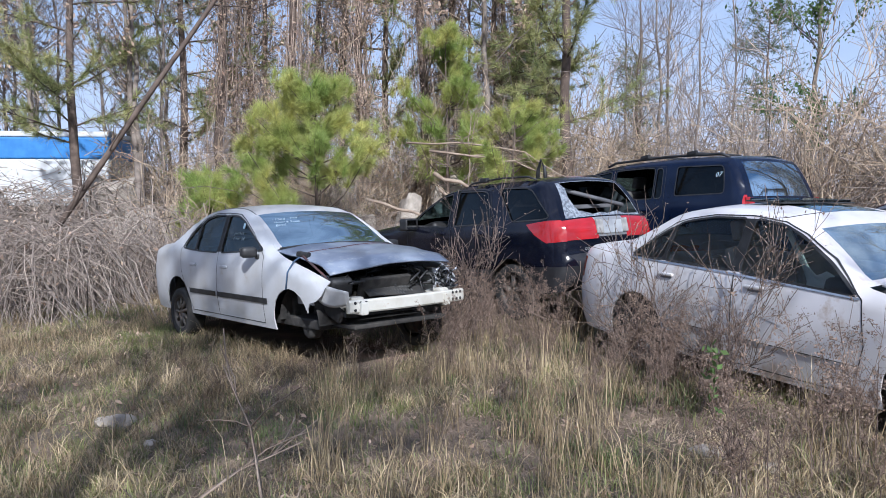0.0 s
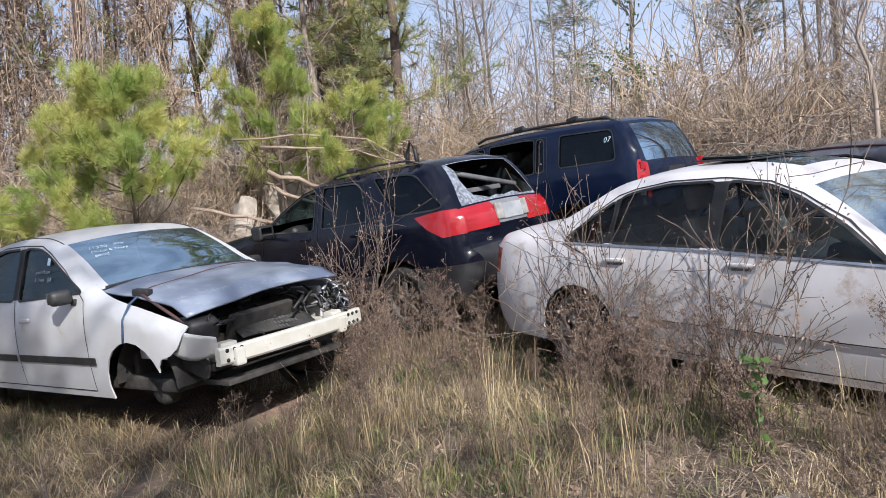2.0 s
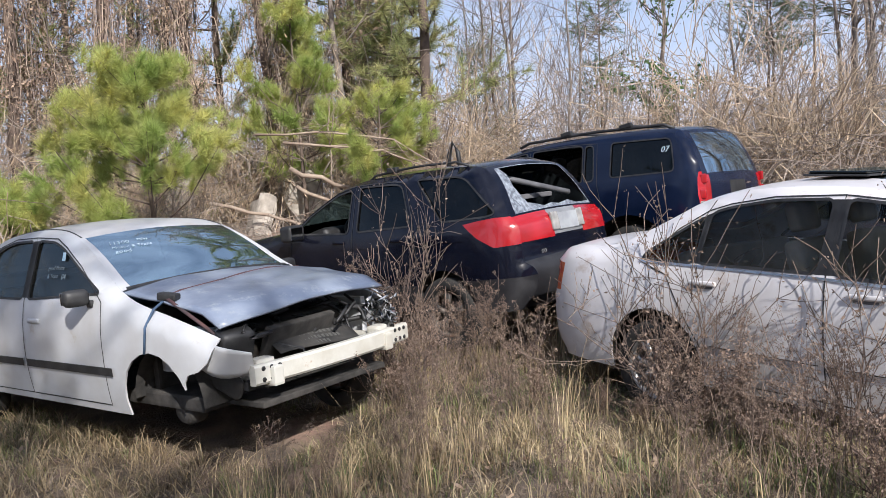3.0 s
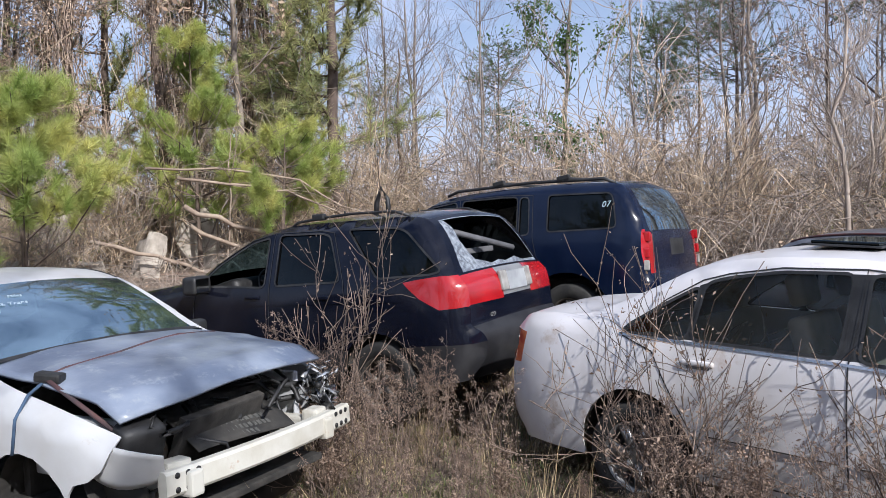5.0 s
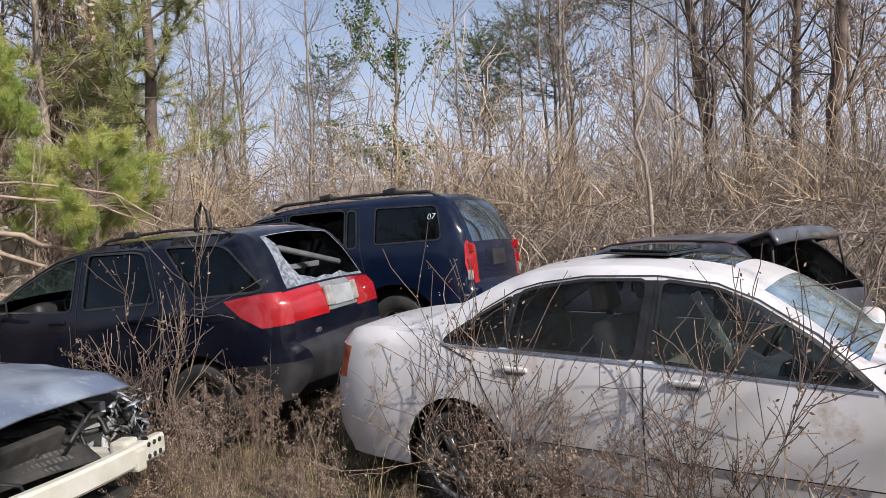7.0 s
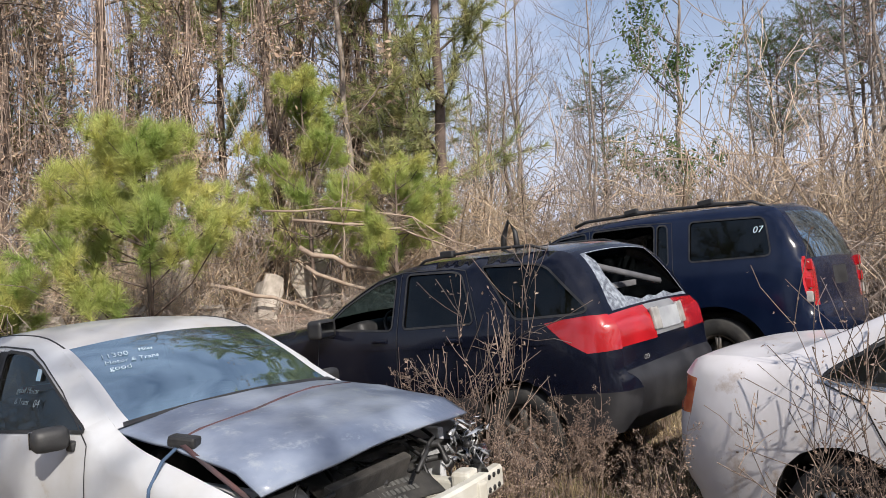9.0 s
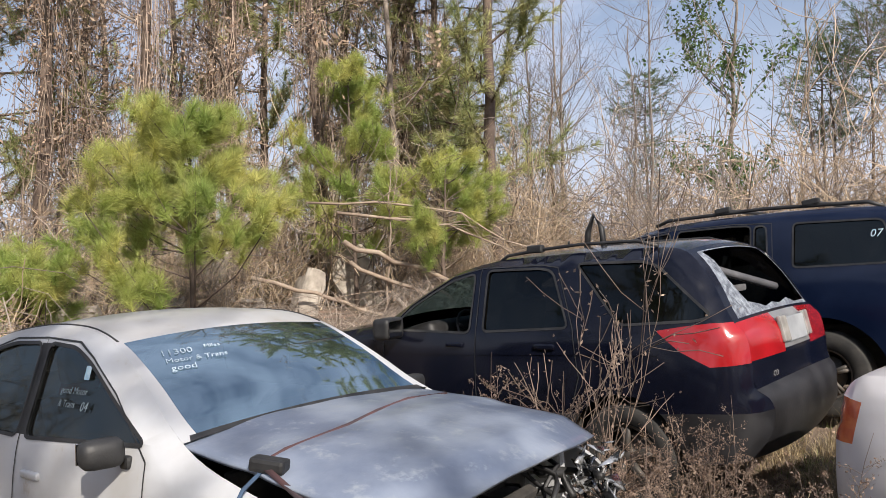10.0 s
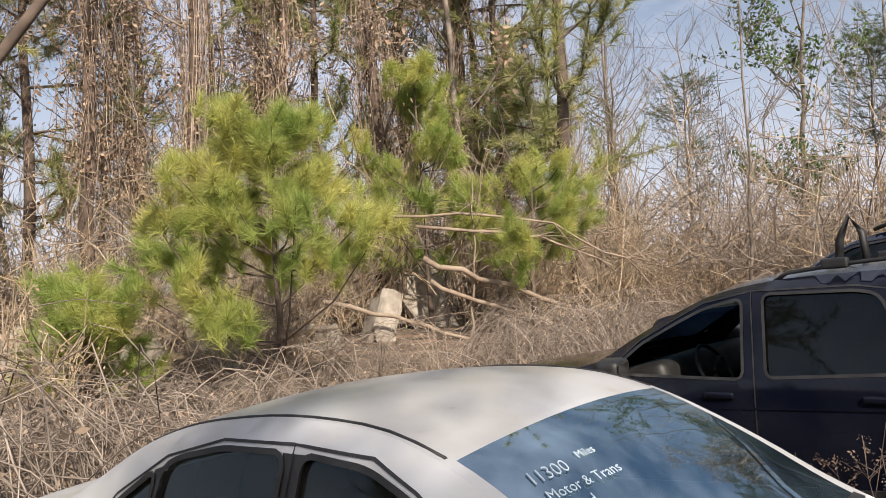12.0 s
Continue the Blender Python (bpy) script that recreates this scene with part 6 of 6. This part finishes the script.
# loose dead leaves on the ground
lr = np.random.RandomState(77)
lx, ly = lr.uniform(-8, 7, 9000), lr.uniform(1, 12, 9000)
lk = off_cars(lx, ly)
tagged(new("fallen_leaves", fast_mesh("fallen_leaves", *leaves_at(lr, np.stack([lx, ly, ground_z(lx, ly) + 0.02], -1)[lk], 7000, 0.028, 0.012), LEAF_B)), "brown dead leaves strewn over the ground", "leaves", kind="stuff")
# weeds round the cars
weeds = [weed(40 + i, h, st) for i, (h, st) in enumerate(((1.1, 8), (1.35, 9), (0.85, 10), (1.2, 7), (0.6, 11)))]
spots = []
for cx, cy, sx, sy, n, smin, smax in ((0.75, 7.4, 0.5, 0.8, 14, 0.5, 0.85), (1.55, 5.6, 0.35, 1.1, 12, 0.45, 0.8), (0.2, 8.6, 0.5, 0.4, 14, 0.6, 1.0), (2.3, 3.3, 0.7, 0.4, 14, 0.4, 0.8), (-0.4, 9.3, 0.5, 0.4, 10, 0.6, 0.9), (1.1, 4.9, 0.5, 0.9, 10, 0.3, 0.5), (-0.9, 6.6, 0.9, 0.4, 14, 0.2, 0.35), (1.2, 8.2, 0.35, 0.25, 13, 0.45, 0.75)):
    for _ in range(n):
        x, y = rnd.gauss(cx, sx), rnd.gauss(cy, sy)
        if off_cars(np.array([x]), np.array([y]), 0.06)[0] and math.hypot(x + 0.8, y - 3.1) > 1.5 and x > -1.9:
            spots.append((x, y, rnd.uniform(smin, smax), rnd.uniform(0, 360), rnd.randrange(5)))
more = random.Random(77)
for cx, cy, sx, sy, n, smin, smax in ((-0.75, 6.35, 0.4, 0.2, 16, 0.2, 0.4), (-2.0, 7.0, 0.5, 0.3, 12, 0.18, 0.3), (1.85, 5.7, 0.12, 0.7, 7, 0.7, 1.0), (2.1, 4.5, 0.2, 0.3, 3, 0.7, 0.9)):
    for _ in range(n):
        x, y = more.gauss(cx, sx), more.gauss(cy, sy)
        if off_cars(np.array([x]), np.array([y]), 0.03)[0]:
            spots.append((x, y, more.uniform(smin, smax), more.uniform(0, 360), more.randrange(5)))
plant_copies(weeds, spots)

# dense dead bushes, a green weed and bits on the ground
def dead_bush(seed, height, stems):
    r = np.random.RandomState(seed)
    root = new("dead_bush", None)
    tagged(root, "dense curled dead brown bush beside a car", "bush")
    bag, tips = Bag(), []
    for _ in range(stems):
        q = r.uniform(0, 2 * math.pi)
        sub = []
        grow(r, (r.normal(0, 0.05), r.normal(0, 0.05), -0.02), np.array([math.cos(q) * 0.2, math.sin(q) * 0.2, 1]), height * r.uniform(0.6, 0.95), 0.006, 2, sub, 0.5, 0.16, (5, 7), 0.12, 5)
        for p, w, dep in sub:
            bag.tube(p, np.maximum(w, 0.0024), 3, False)
            if dep < 2:
                tips.append(p)
    tagged(part("stalk_spray", bag.mesh("stalk_spray", STALK), root), kind="stuff")
    tagged(part("seed_fluff", fast_mesh("seed_fluff", *leaves_at(r, np.concatenate(tips), 130 * stems, 0.013, 0.02), WEED), root), kind="stuff")
    return root


for k, (x, y, h, st) in enumerate(((0.30, 8.20, 1.25, 4), (1.60, 6.30, 1.2, 4), (1.50, 6.5, 0.6, 5), (1.85, 5.0, 0.5, 5), (0.05, 7.75, 0.7, 4), (1.95, 5.35, 1.25, 4))):
    dead_bush(300 + k, h, st).matrix_basis = pose(x, y, gz(x, y), 0, 0, 50 * k)
gw = new("green_weed", None)
tagged(gw, "leafy dark green weed by the white saloon's door", "weed")
gr = np.random.RandomState(12)
gp = np.stack([np.cumsum(gr.normal(0, 0.012, 8)), np.cumsum(gr.normal(0, 0.012, 8)), np.linspace(-0.02, 0.75, 8)], -1)
gb = Bag()
gb.tube(gp, np.linspace(0.006, 0.002, 8), 5)
part("stalk", gb.mesh("stalk", WEED), gw)
tagged(part("foliage", fast_mesh("foliage", *leaves_at(gr, gp[2:], 46, 0.045, 0.035), LEAF_G), gw), kind="stuff")
gw.matrix_basis = pose(1.66, 4.62, gz(1.66, 4.62), 0, 0, 0) @ Matrix.Scale(0.72, 4)
for k, (x, y, s) in enumerate(((-2.34, 5.43, 0.16), (-3.3, 5.2, 0.11), (-1.9, 4.9, 0.07), (1.5, 4.2, 0.12), (1.75, 4.0, 0.08), (-3.0, 4.3, 0.09))):
    bm = bmesh.new()
    bmesh.ops.create_icosphere(bm, subdivisions=2, radius=1)
    for v in bm.verts:
        v.co *= 1 + 0.35 * noise.noise(v.co * 1.7 + Vector((k * 3.1, 0, 0)))
    bmesh.ops.scale(bm, vec=(s, s * 0.7, s * 0.35), verts=bm.verts)
    me = bpy.data.meshes.new("stone")
    bm.to_mesh(me)
    bm.free()
    me.materials.append(PALE)
    tagged(new("stone", me), "pale flat stone lying in the grass", "stone").matrix_basis = pose(x, y, gz(x, y) + s * 0.15, 0, 0, 47 * k)
fallen_log([(-1.75, 3.45, gz(-1.75, 3.45) + 0.03), (-1.5, 3.5, gz(-1.5, 3.5) + 0.06), (-1.2, 3.62, gz(-1.2, 3.62) + 0.03)], 0.035, 0.02, 2, 31, None, "short bleached stick lying on the ground")
fallen_log([(-0.95, 3.6, gz(-0.95, 3.6) + 0.02), (-0.7, 3.8, gz(-0.7, 3.8) + 0.03)], 0.012, 0.008, 1, 32, None, "short bleached stick lying on the ground")

# young pines behind the white saloon
for seed, x, y, h, dense, tuft, wide, lab in ((3, -2.5, 15.3, 3.6, 2.0, 190, 1.25, "bushy young pine with bright yellow-green needles"), (9, 0.15, 20.6, 5.2, 1.7, 200, 1.0, "slim young pine with bright green needles"), (14, 1.7, 18.9, 2.8, 1.5, 150, 1.4, "low young pine with yellowish needles"), (21, -4.9, 16.4, 1.6, 1.2, 110, 1.1, "small yellowish pine in the brush"), (25, -9.6, 14.2, 5.6, 1.0, 60, 0.9, "young pine leaning out of the wood")):
    ob = sapling_pine(seed, h, lab, NEEDLE, dense, tuft, wide)
    ob.matrix_basis = pose(x, y, gz(x, y) - 0.02, 0, 0, seed * 40)

# fallen limbs between the pines
fallen_log([(-0.27, 18.83, 2.2), (0.69, 18.68, 1.84), (2.24, 18.44, 1.23), (3.3, 18.3, 0.7)], 0.054, 0.030, 8, 1)
fallen_log([(-1.9, 19.1, 1.6), (-0.73, 18.9, 1.19), (0.04, 18.8, 0.95), (1.4, 18.6, 0.55)], 0.043, 0.024, 7, 2)
fallen_log([(-0.15, 18.9, 1.8), (0.66, 18.8, 1.4), (1.64, 18.6, 1.12), (2.6, 18.5, 0.6)], 0.043, 0.027, 8, 3)
fallen_log([(-0.9, 18.9, 2.95), (0.56, 18.7, 2.9), (1.74, 18.5, 2.75), (2.69, 18.3, 2.2), (3.4, 18.2, 1.8)], 0.025, 0.012, 14, 4)
fallen_log([(-0.34, 18.8, 2.66), (1.13, 18.6, 2.56), (2.01, 18.4, 2.35), (2.9, 18.3, 1.9)], 0.032, 0.013, 14, 5)
fallen_log([(0.5, 18.9, 0.5), (0.62, 18.8, 1.6), (0.6, 18.7, 3.0)], 0.025, 0.012, 8, 6)
# leaning dead tree by the saloon's tail
fallen_log([(-6.5, 11.9, -0.1), (-5.9, 11.65, 1.0), (-5.2, 11.5, 1.97), (-4.2, 11.5, 3.25), (-3.29, 11.5, 4.5), (-2.3, 11.4, 6.0)], 0.061, 0.024, 9, 7, BARK_P, "dark dead tree leaning over the brush")

# rubble
for i, (x, y, z, sx, sy, sz) in enumerate(((-4.8, 18.6, 0.25, 0.7, 0.5, 0.5), (-3.3, 18.2, 0.3, 0.5, 0.4, 0.7), (-3.8, 19.4, 0.9, 0.8, 0.5, 0.9), (-0.9, 19.6, 0.6, 0.6, 0.4, 1.0), (-2.0, 19.0, 0.3, 0.6, 0.5, 0.5), (-6.2, 18.5, 0.4, 0.9, 0.6, 0.8), (-7.2, 17.6, 0.4, 1.1, 0.6, 0.9), (-5.6, 20.5, 0.8, 1.4, 0.5, 1.6), (-3.0, 21.0, 0.9, 1.2, 0.5, 1.8), (-8.6, 20.5, 0.8, 1.6, 0.6, 1.7), (0.2, 21.5, 0.7, 0.8, 0.5, 1.6))):
    ob = rubble(200 + i, (sx, sy, sz))
    ob.matrix_basis = pose(x, y, gz(x, y) + sz * 0.36 - 0.08, (i * 53) % 40 - 20, (i * 31) % 50 - 25, i * 37)

# far blue and white trailer beyond the brush
trailer = new("old_trailer", None)
tagged(trailer, "blue and white trailer half hidden in the brush", "trailer")
bm_part("lower_wall", box_bm((6.4, 2.0, 1.35), (0, 0, 1.35), 0.06), TARP_W, trailer)
bm_part("blue_band", box_bm((6.42, 2.02, 0.62), (0, 0, 2.34), 0.05), TARP, trailer, "bright blue side band")
bm_part("roof_edge", box_bm((6.4, 2.0, 0.16), (0, 0, 2.74), 0.05), TARP_W, trailer)
for wx in (-0.5, 0.5):
    w = part("wheel", mesh_of("wheel", *lathe([(0.0, -0.1), (0.18, -0.1), (0.2, -0.12), (0.36, -0.11), (0.38, 0), (0.36, 0.11), (0.0, 0.11)], 24), RUBBER), trailer)
    w.location = (wx, -0.85, 0.38)
bm_part("axle_frame", box_bm((6.2, 1.6, 0.32), (0, 0, 0.55), 0.03), STEEL, trailer)
trailer.matrix_basis = pose(-12.9, 23.2, gz(-12.9, 23.2) - 0.03, 0, 0, 4)

# tangled vines and brushwood along the wood's edge
tangles = [vine_tangle(50 + i, 85) for i in range(3)]
spots = []
for x0, y0, x1, y1, n, s0, s1 in ((-9.5, 10.8, -4.6, 11.6, 20, 0.8, 1.15), (-5.2, 12.5, -2, 15.2, 12, 0.6, 0.9), (-10.5, 14, -6, 15, 12, 1.1, 1.5), (8, 17.5, 15, 8, 14, 1.0, 1.5), (-2, 15.5, 3, 17.5, 9, 0.5, 0.8), (9, 9, 12, 5, 8, 1.0, 1.4)):
    for _ in range(n):
        t = rnd.random()
        spots.append((x0 + (x1 - x0) * t + rnd.gauss(0, 0.5), y0 + (y1 - y0) * t + rnd.gauss(0, 0.5), rnd.uniform(s0, s1), rnd.uniform(0, 360), rnd.randrange(3)))
plant_copies(tangles, [s for s in spots if off_cars(np.array([s[0]]), np.array([s[1]]), 0.75)[0]])

shrubs = [bare_shrub(60 + i, h, st, m, lf, nl) for i, (h, st, m, lf, nl) in enumerate(((3.0, 9, TWIG, None, 0), (2.4, 11, TWIG_G, None, 0), (3.6, 8, TWIG, LEAF_B, 400), (2.0, 12, TWIG, LEAF_B, 300), (4.2, 8, TWIG_G, None, 0), (2.8, 10, TWIG, LEAF_B, 500), (2.6, 8, TWIG_G, LEAF_O, 900)))]
spots = []
# row at y -5 to -6: unseen brush added behind the walker to darken reflections
for x0, y0, x1, y1, n, deep, s0, s1 in ((-13, 12, -5, 14.5, 20, 1.2, 0.5, 0.9), (-8, 19.8, 4, 21.5, 34, 1.0, 0.6, 1.0), (-6.0, 17.4, -1.5, 18.6, 10, 0.5, 0.35, 0.6), (-14, 22, 4, 24, 60, 1.8, 0.8, 1.35), (3, 25, 9, 28, 14, 2.0, 1.0, 1.6), (-14, -5, 12, -6, 26, 1.0, 1.2, 2.0), (5, 21, 10, 23, 22, 2.0, 0.7, 1.1), (8, 20, 17, 12.5, 58, 1.8, 0.8, 1.25), (13, 14, 16, 3, 34, 1.8, 0.8, 1.3), (10, 25, 22, 13, 60, 2.0, 0.8, 1.2), (8, 36, 30, 20, 36, 3.0, 1.0, 1.6)):
    for _ in range(n):
        t = rnd.random()
        x, y = x0 + (x1 - x0) * t + rnd.gauss(0, deep * 0.7), y0 + (y1 - y0) * t + rnd.gauss(0, deep * 0.7)
        if off_cars(np.array([x]), np.array([y]), 1.2)[0] and not -3.6 < y < 3 and not (11.8 < y < 23 and -0.66 * y < x < -0.40 * y) and (x + 2.5) ** 2 + (y - 15.3) ** 2 > 1.7 and not (-2.2 < x < 3.6 and 14 < y < 19.6) and not (-0.8 < x < 1.1 and y < 21.4):
            spots.append((x, y, rnd.uniform(s0, s1), rnd.uniform(0, 360), rnd.choice((0, 1, 2, 3, 4, 5, 0, 1, 2, 3, 4, 5, 6))))
plant_copies(shrubs, spots)

# trees
trees = [bare_tree(80, 13, 0.10), bare_tree(81, 16, 0.14), bare_tree(82, 11, 0.08), bare_tree(83, 14, 0.11, LEAF_B, 2600, label="tree draped in dead brown vine leaves"), bare_tree(84, 12, 0.12, LEAF_G, 5200, label="tree clad in dark evergreen leaves"), bare_tree(85, 15, 0.11, LEAF_B, 1800, label="tree draped in dead brown vine leaves"), bare_tree(86, 5.5, 0.05, bark=TWIG_G, label="small crooked bare tree"), bare_tree(87, 15, 0.21, bark=BARK_P, label="stout dark-barked bare tree"), bare_tree(88, 13, 0.055, label="slender bare winter tree")]
spots = [(6.2, 20.0, 0.72, 20, 8), (12.97, 27.3, 0.95, 60, 4), (14.3, 24.3, 1.0, 140, 8), (18.3, 17.8, 1.0, 200, 7), (18.9, 17.0, 1.05, 280, 7), (16.6, 13.2, 0.95, 320, 7), (18.3, 19.3, 0.9, 30, 8), (22.1, 17.5, 1.0, 75, 7), (20.6, 14.0, 0.9, 110, 1), (17.2, 15.2, 0.8, 10, 8), (9.3, 12.0, 1.0, 0, 6), (12.5, 14.5, 0.9, 90, 6), (19.5, 19, 1.0, 10, 0), (21, 15, 1.0, 50, 3), (20, 10, 1.0, 50, 1), (22, 22, 1.0, 10, 2)]
for x0, x1, y0, y1, n, kinds in ((-20, 3, 21, 33, 26, (0, 1, 2, 3, 3, 5, 5, 4)), (5, 13, 31, 42, 5, (0, 2)), (16, 30, 12, 30, 12, (0, 1, 2, 3)), (-8.5, -6.5, 19, 21, 3, (2, 3, 5))):
    for _ in range(n):
        x, y = rnd.uniform(x0, x1), rnd.uniform(y0, y1)
        if not (y < 23.5 and -0.64 * y < x < -0.42 * y):
            spots.append((x, y, rnd.uniform(0.7, 1.1), rnd.uniform(0, 360), rnd.choice(kinds)))
plant_copies(trees, spots)
drapes = [vine_column(110, 12, 0.13, LEAF_B, 5200, "tree hung with brown vines and dead leaves"), vine_column(111, 14, 0.16, LEAF_B, 3800, "tree hung with brown vines and dead leaves"), vine_column(112, 10, 0.11, LEAF_O, 4200, "tree hung with olive-leaved vines"), vine_column(113, 13, 0.15, LEAF_B, 6000, "tree hung with brown vines and dead leaves")]
spots = [(-0.6, 22.0, 0.95, 20, 1), (-2.4, 22.6, 0.9, 80, 3), (1.5, 24.6, 0.9, 130, 0), (-4.2, 21.6, 0.9, 200, 1), (-6.0, 21.0, 1.0, 260, 3), (6.6, 27.0, 0.7, 10, 2), (-3.2, 24.5, 1.1, 0, 0), (0.4, 25.0, 1.1, 70, 3)]
dr = random.Random(5)
for _ in range(12):
    x, y = dr.uniform(-18, 3.5), dr.uniform(23, 31)
    if not -0.64 * y < x < -0.44 * y:
        spots.append((x, y, dr.uniform(0.8, 1.2), dr.uniform(0, 360), dr.randrange(4)))
plant_copies(drapes, spots)
pines = [tall_pine(90, 17, 0.5, tuft=15), tall_pine(91, 14, 0.2, NEEDLE_O, 60, fat=0.009, needle=0.34, label="tall pine with olive drooping branches"), tall_pine(92, 20, 0.62, tuft=15)]
plant_copies(pines, [(3.66, 21.65, 1.0, 30, 1), (2.2, 25.5, 0.9, 200, 1), (-1.6, 24.2, 0.8, 80, 1), (-9.0, 19.0, 0.75, 150, 1), (26.5, 40, 0.75, 10, 0), (18.7, 45, 0.6, 80, 2), (23.1, 35.2, 0.62, 140, 0), (15.2, 37.5, 0.40, 30, 0), (28, 38.5, 0.7, 220, 2), (-7.5, 22, 0.8, 300, 1), (-15.5, 20, 0.8, 45, 1), (12, 48, 0.55, 0, 0), (25, 27, 0.7, 60, 2), (24, 31, 0.75, 100, 0)])
# pines out of view behind the walker, added and sized to shade the cars
shade = [tall_pine(95, 15, 0.2, NEEDLE_D, 8, "tall pine at the edge of the clearing", 0.24, 0.40, 0.028), tall_pine(96, 14, 0.15, NEEDLE_D, 8, "tall pine at the edge of the clearing", 0.24, 0.40, 0.028)]
places = []
for k in range(7):
    places.append((-17 + 4.7 * k + rnd.uniform(-1.0, 1.0), -9.5 + rnd.uniform(-2.0, 2.0), rnd.uniform(0.5, 0.62), rnd.uniform(0, 360), k % 2))
plant_copies(shade, places + [(-0.3, -5.0, 0.76, 200, 0), (-2.6, -6.4, 0.55, 70, 1), (-6.4, -6.0, 0.55, 20, 0), (-8.9, -6.8, 0.6, 120, 1), (19, -4, 0.9, 0, 0), (22, 3, 0.9, 0, 1), (-16, 0, 0.9, 40, 0), (-17, 7, 0.9, 80, 1)])
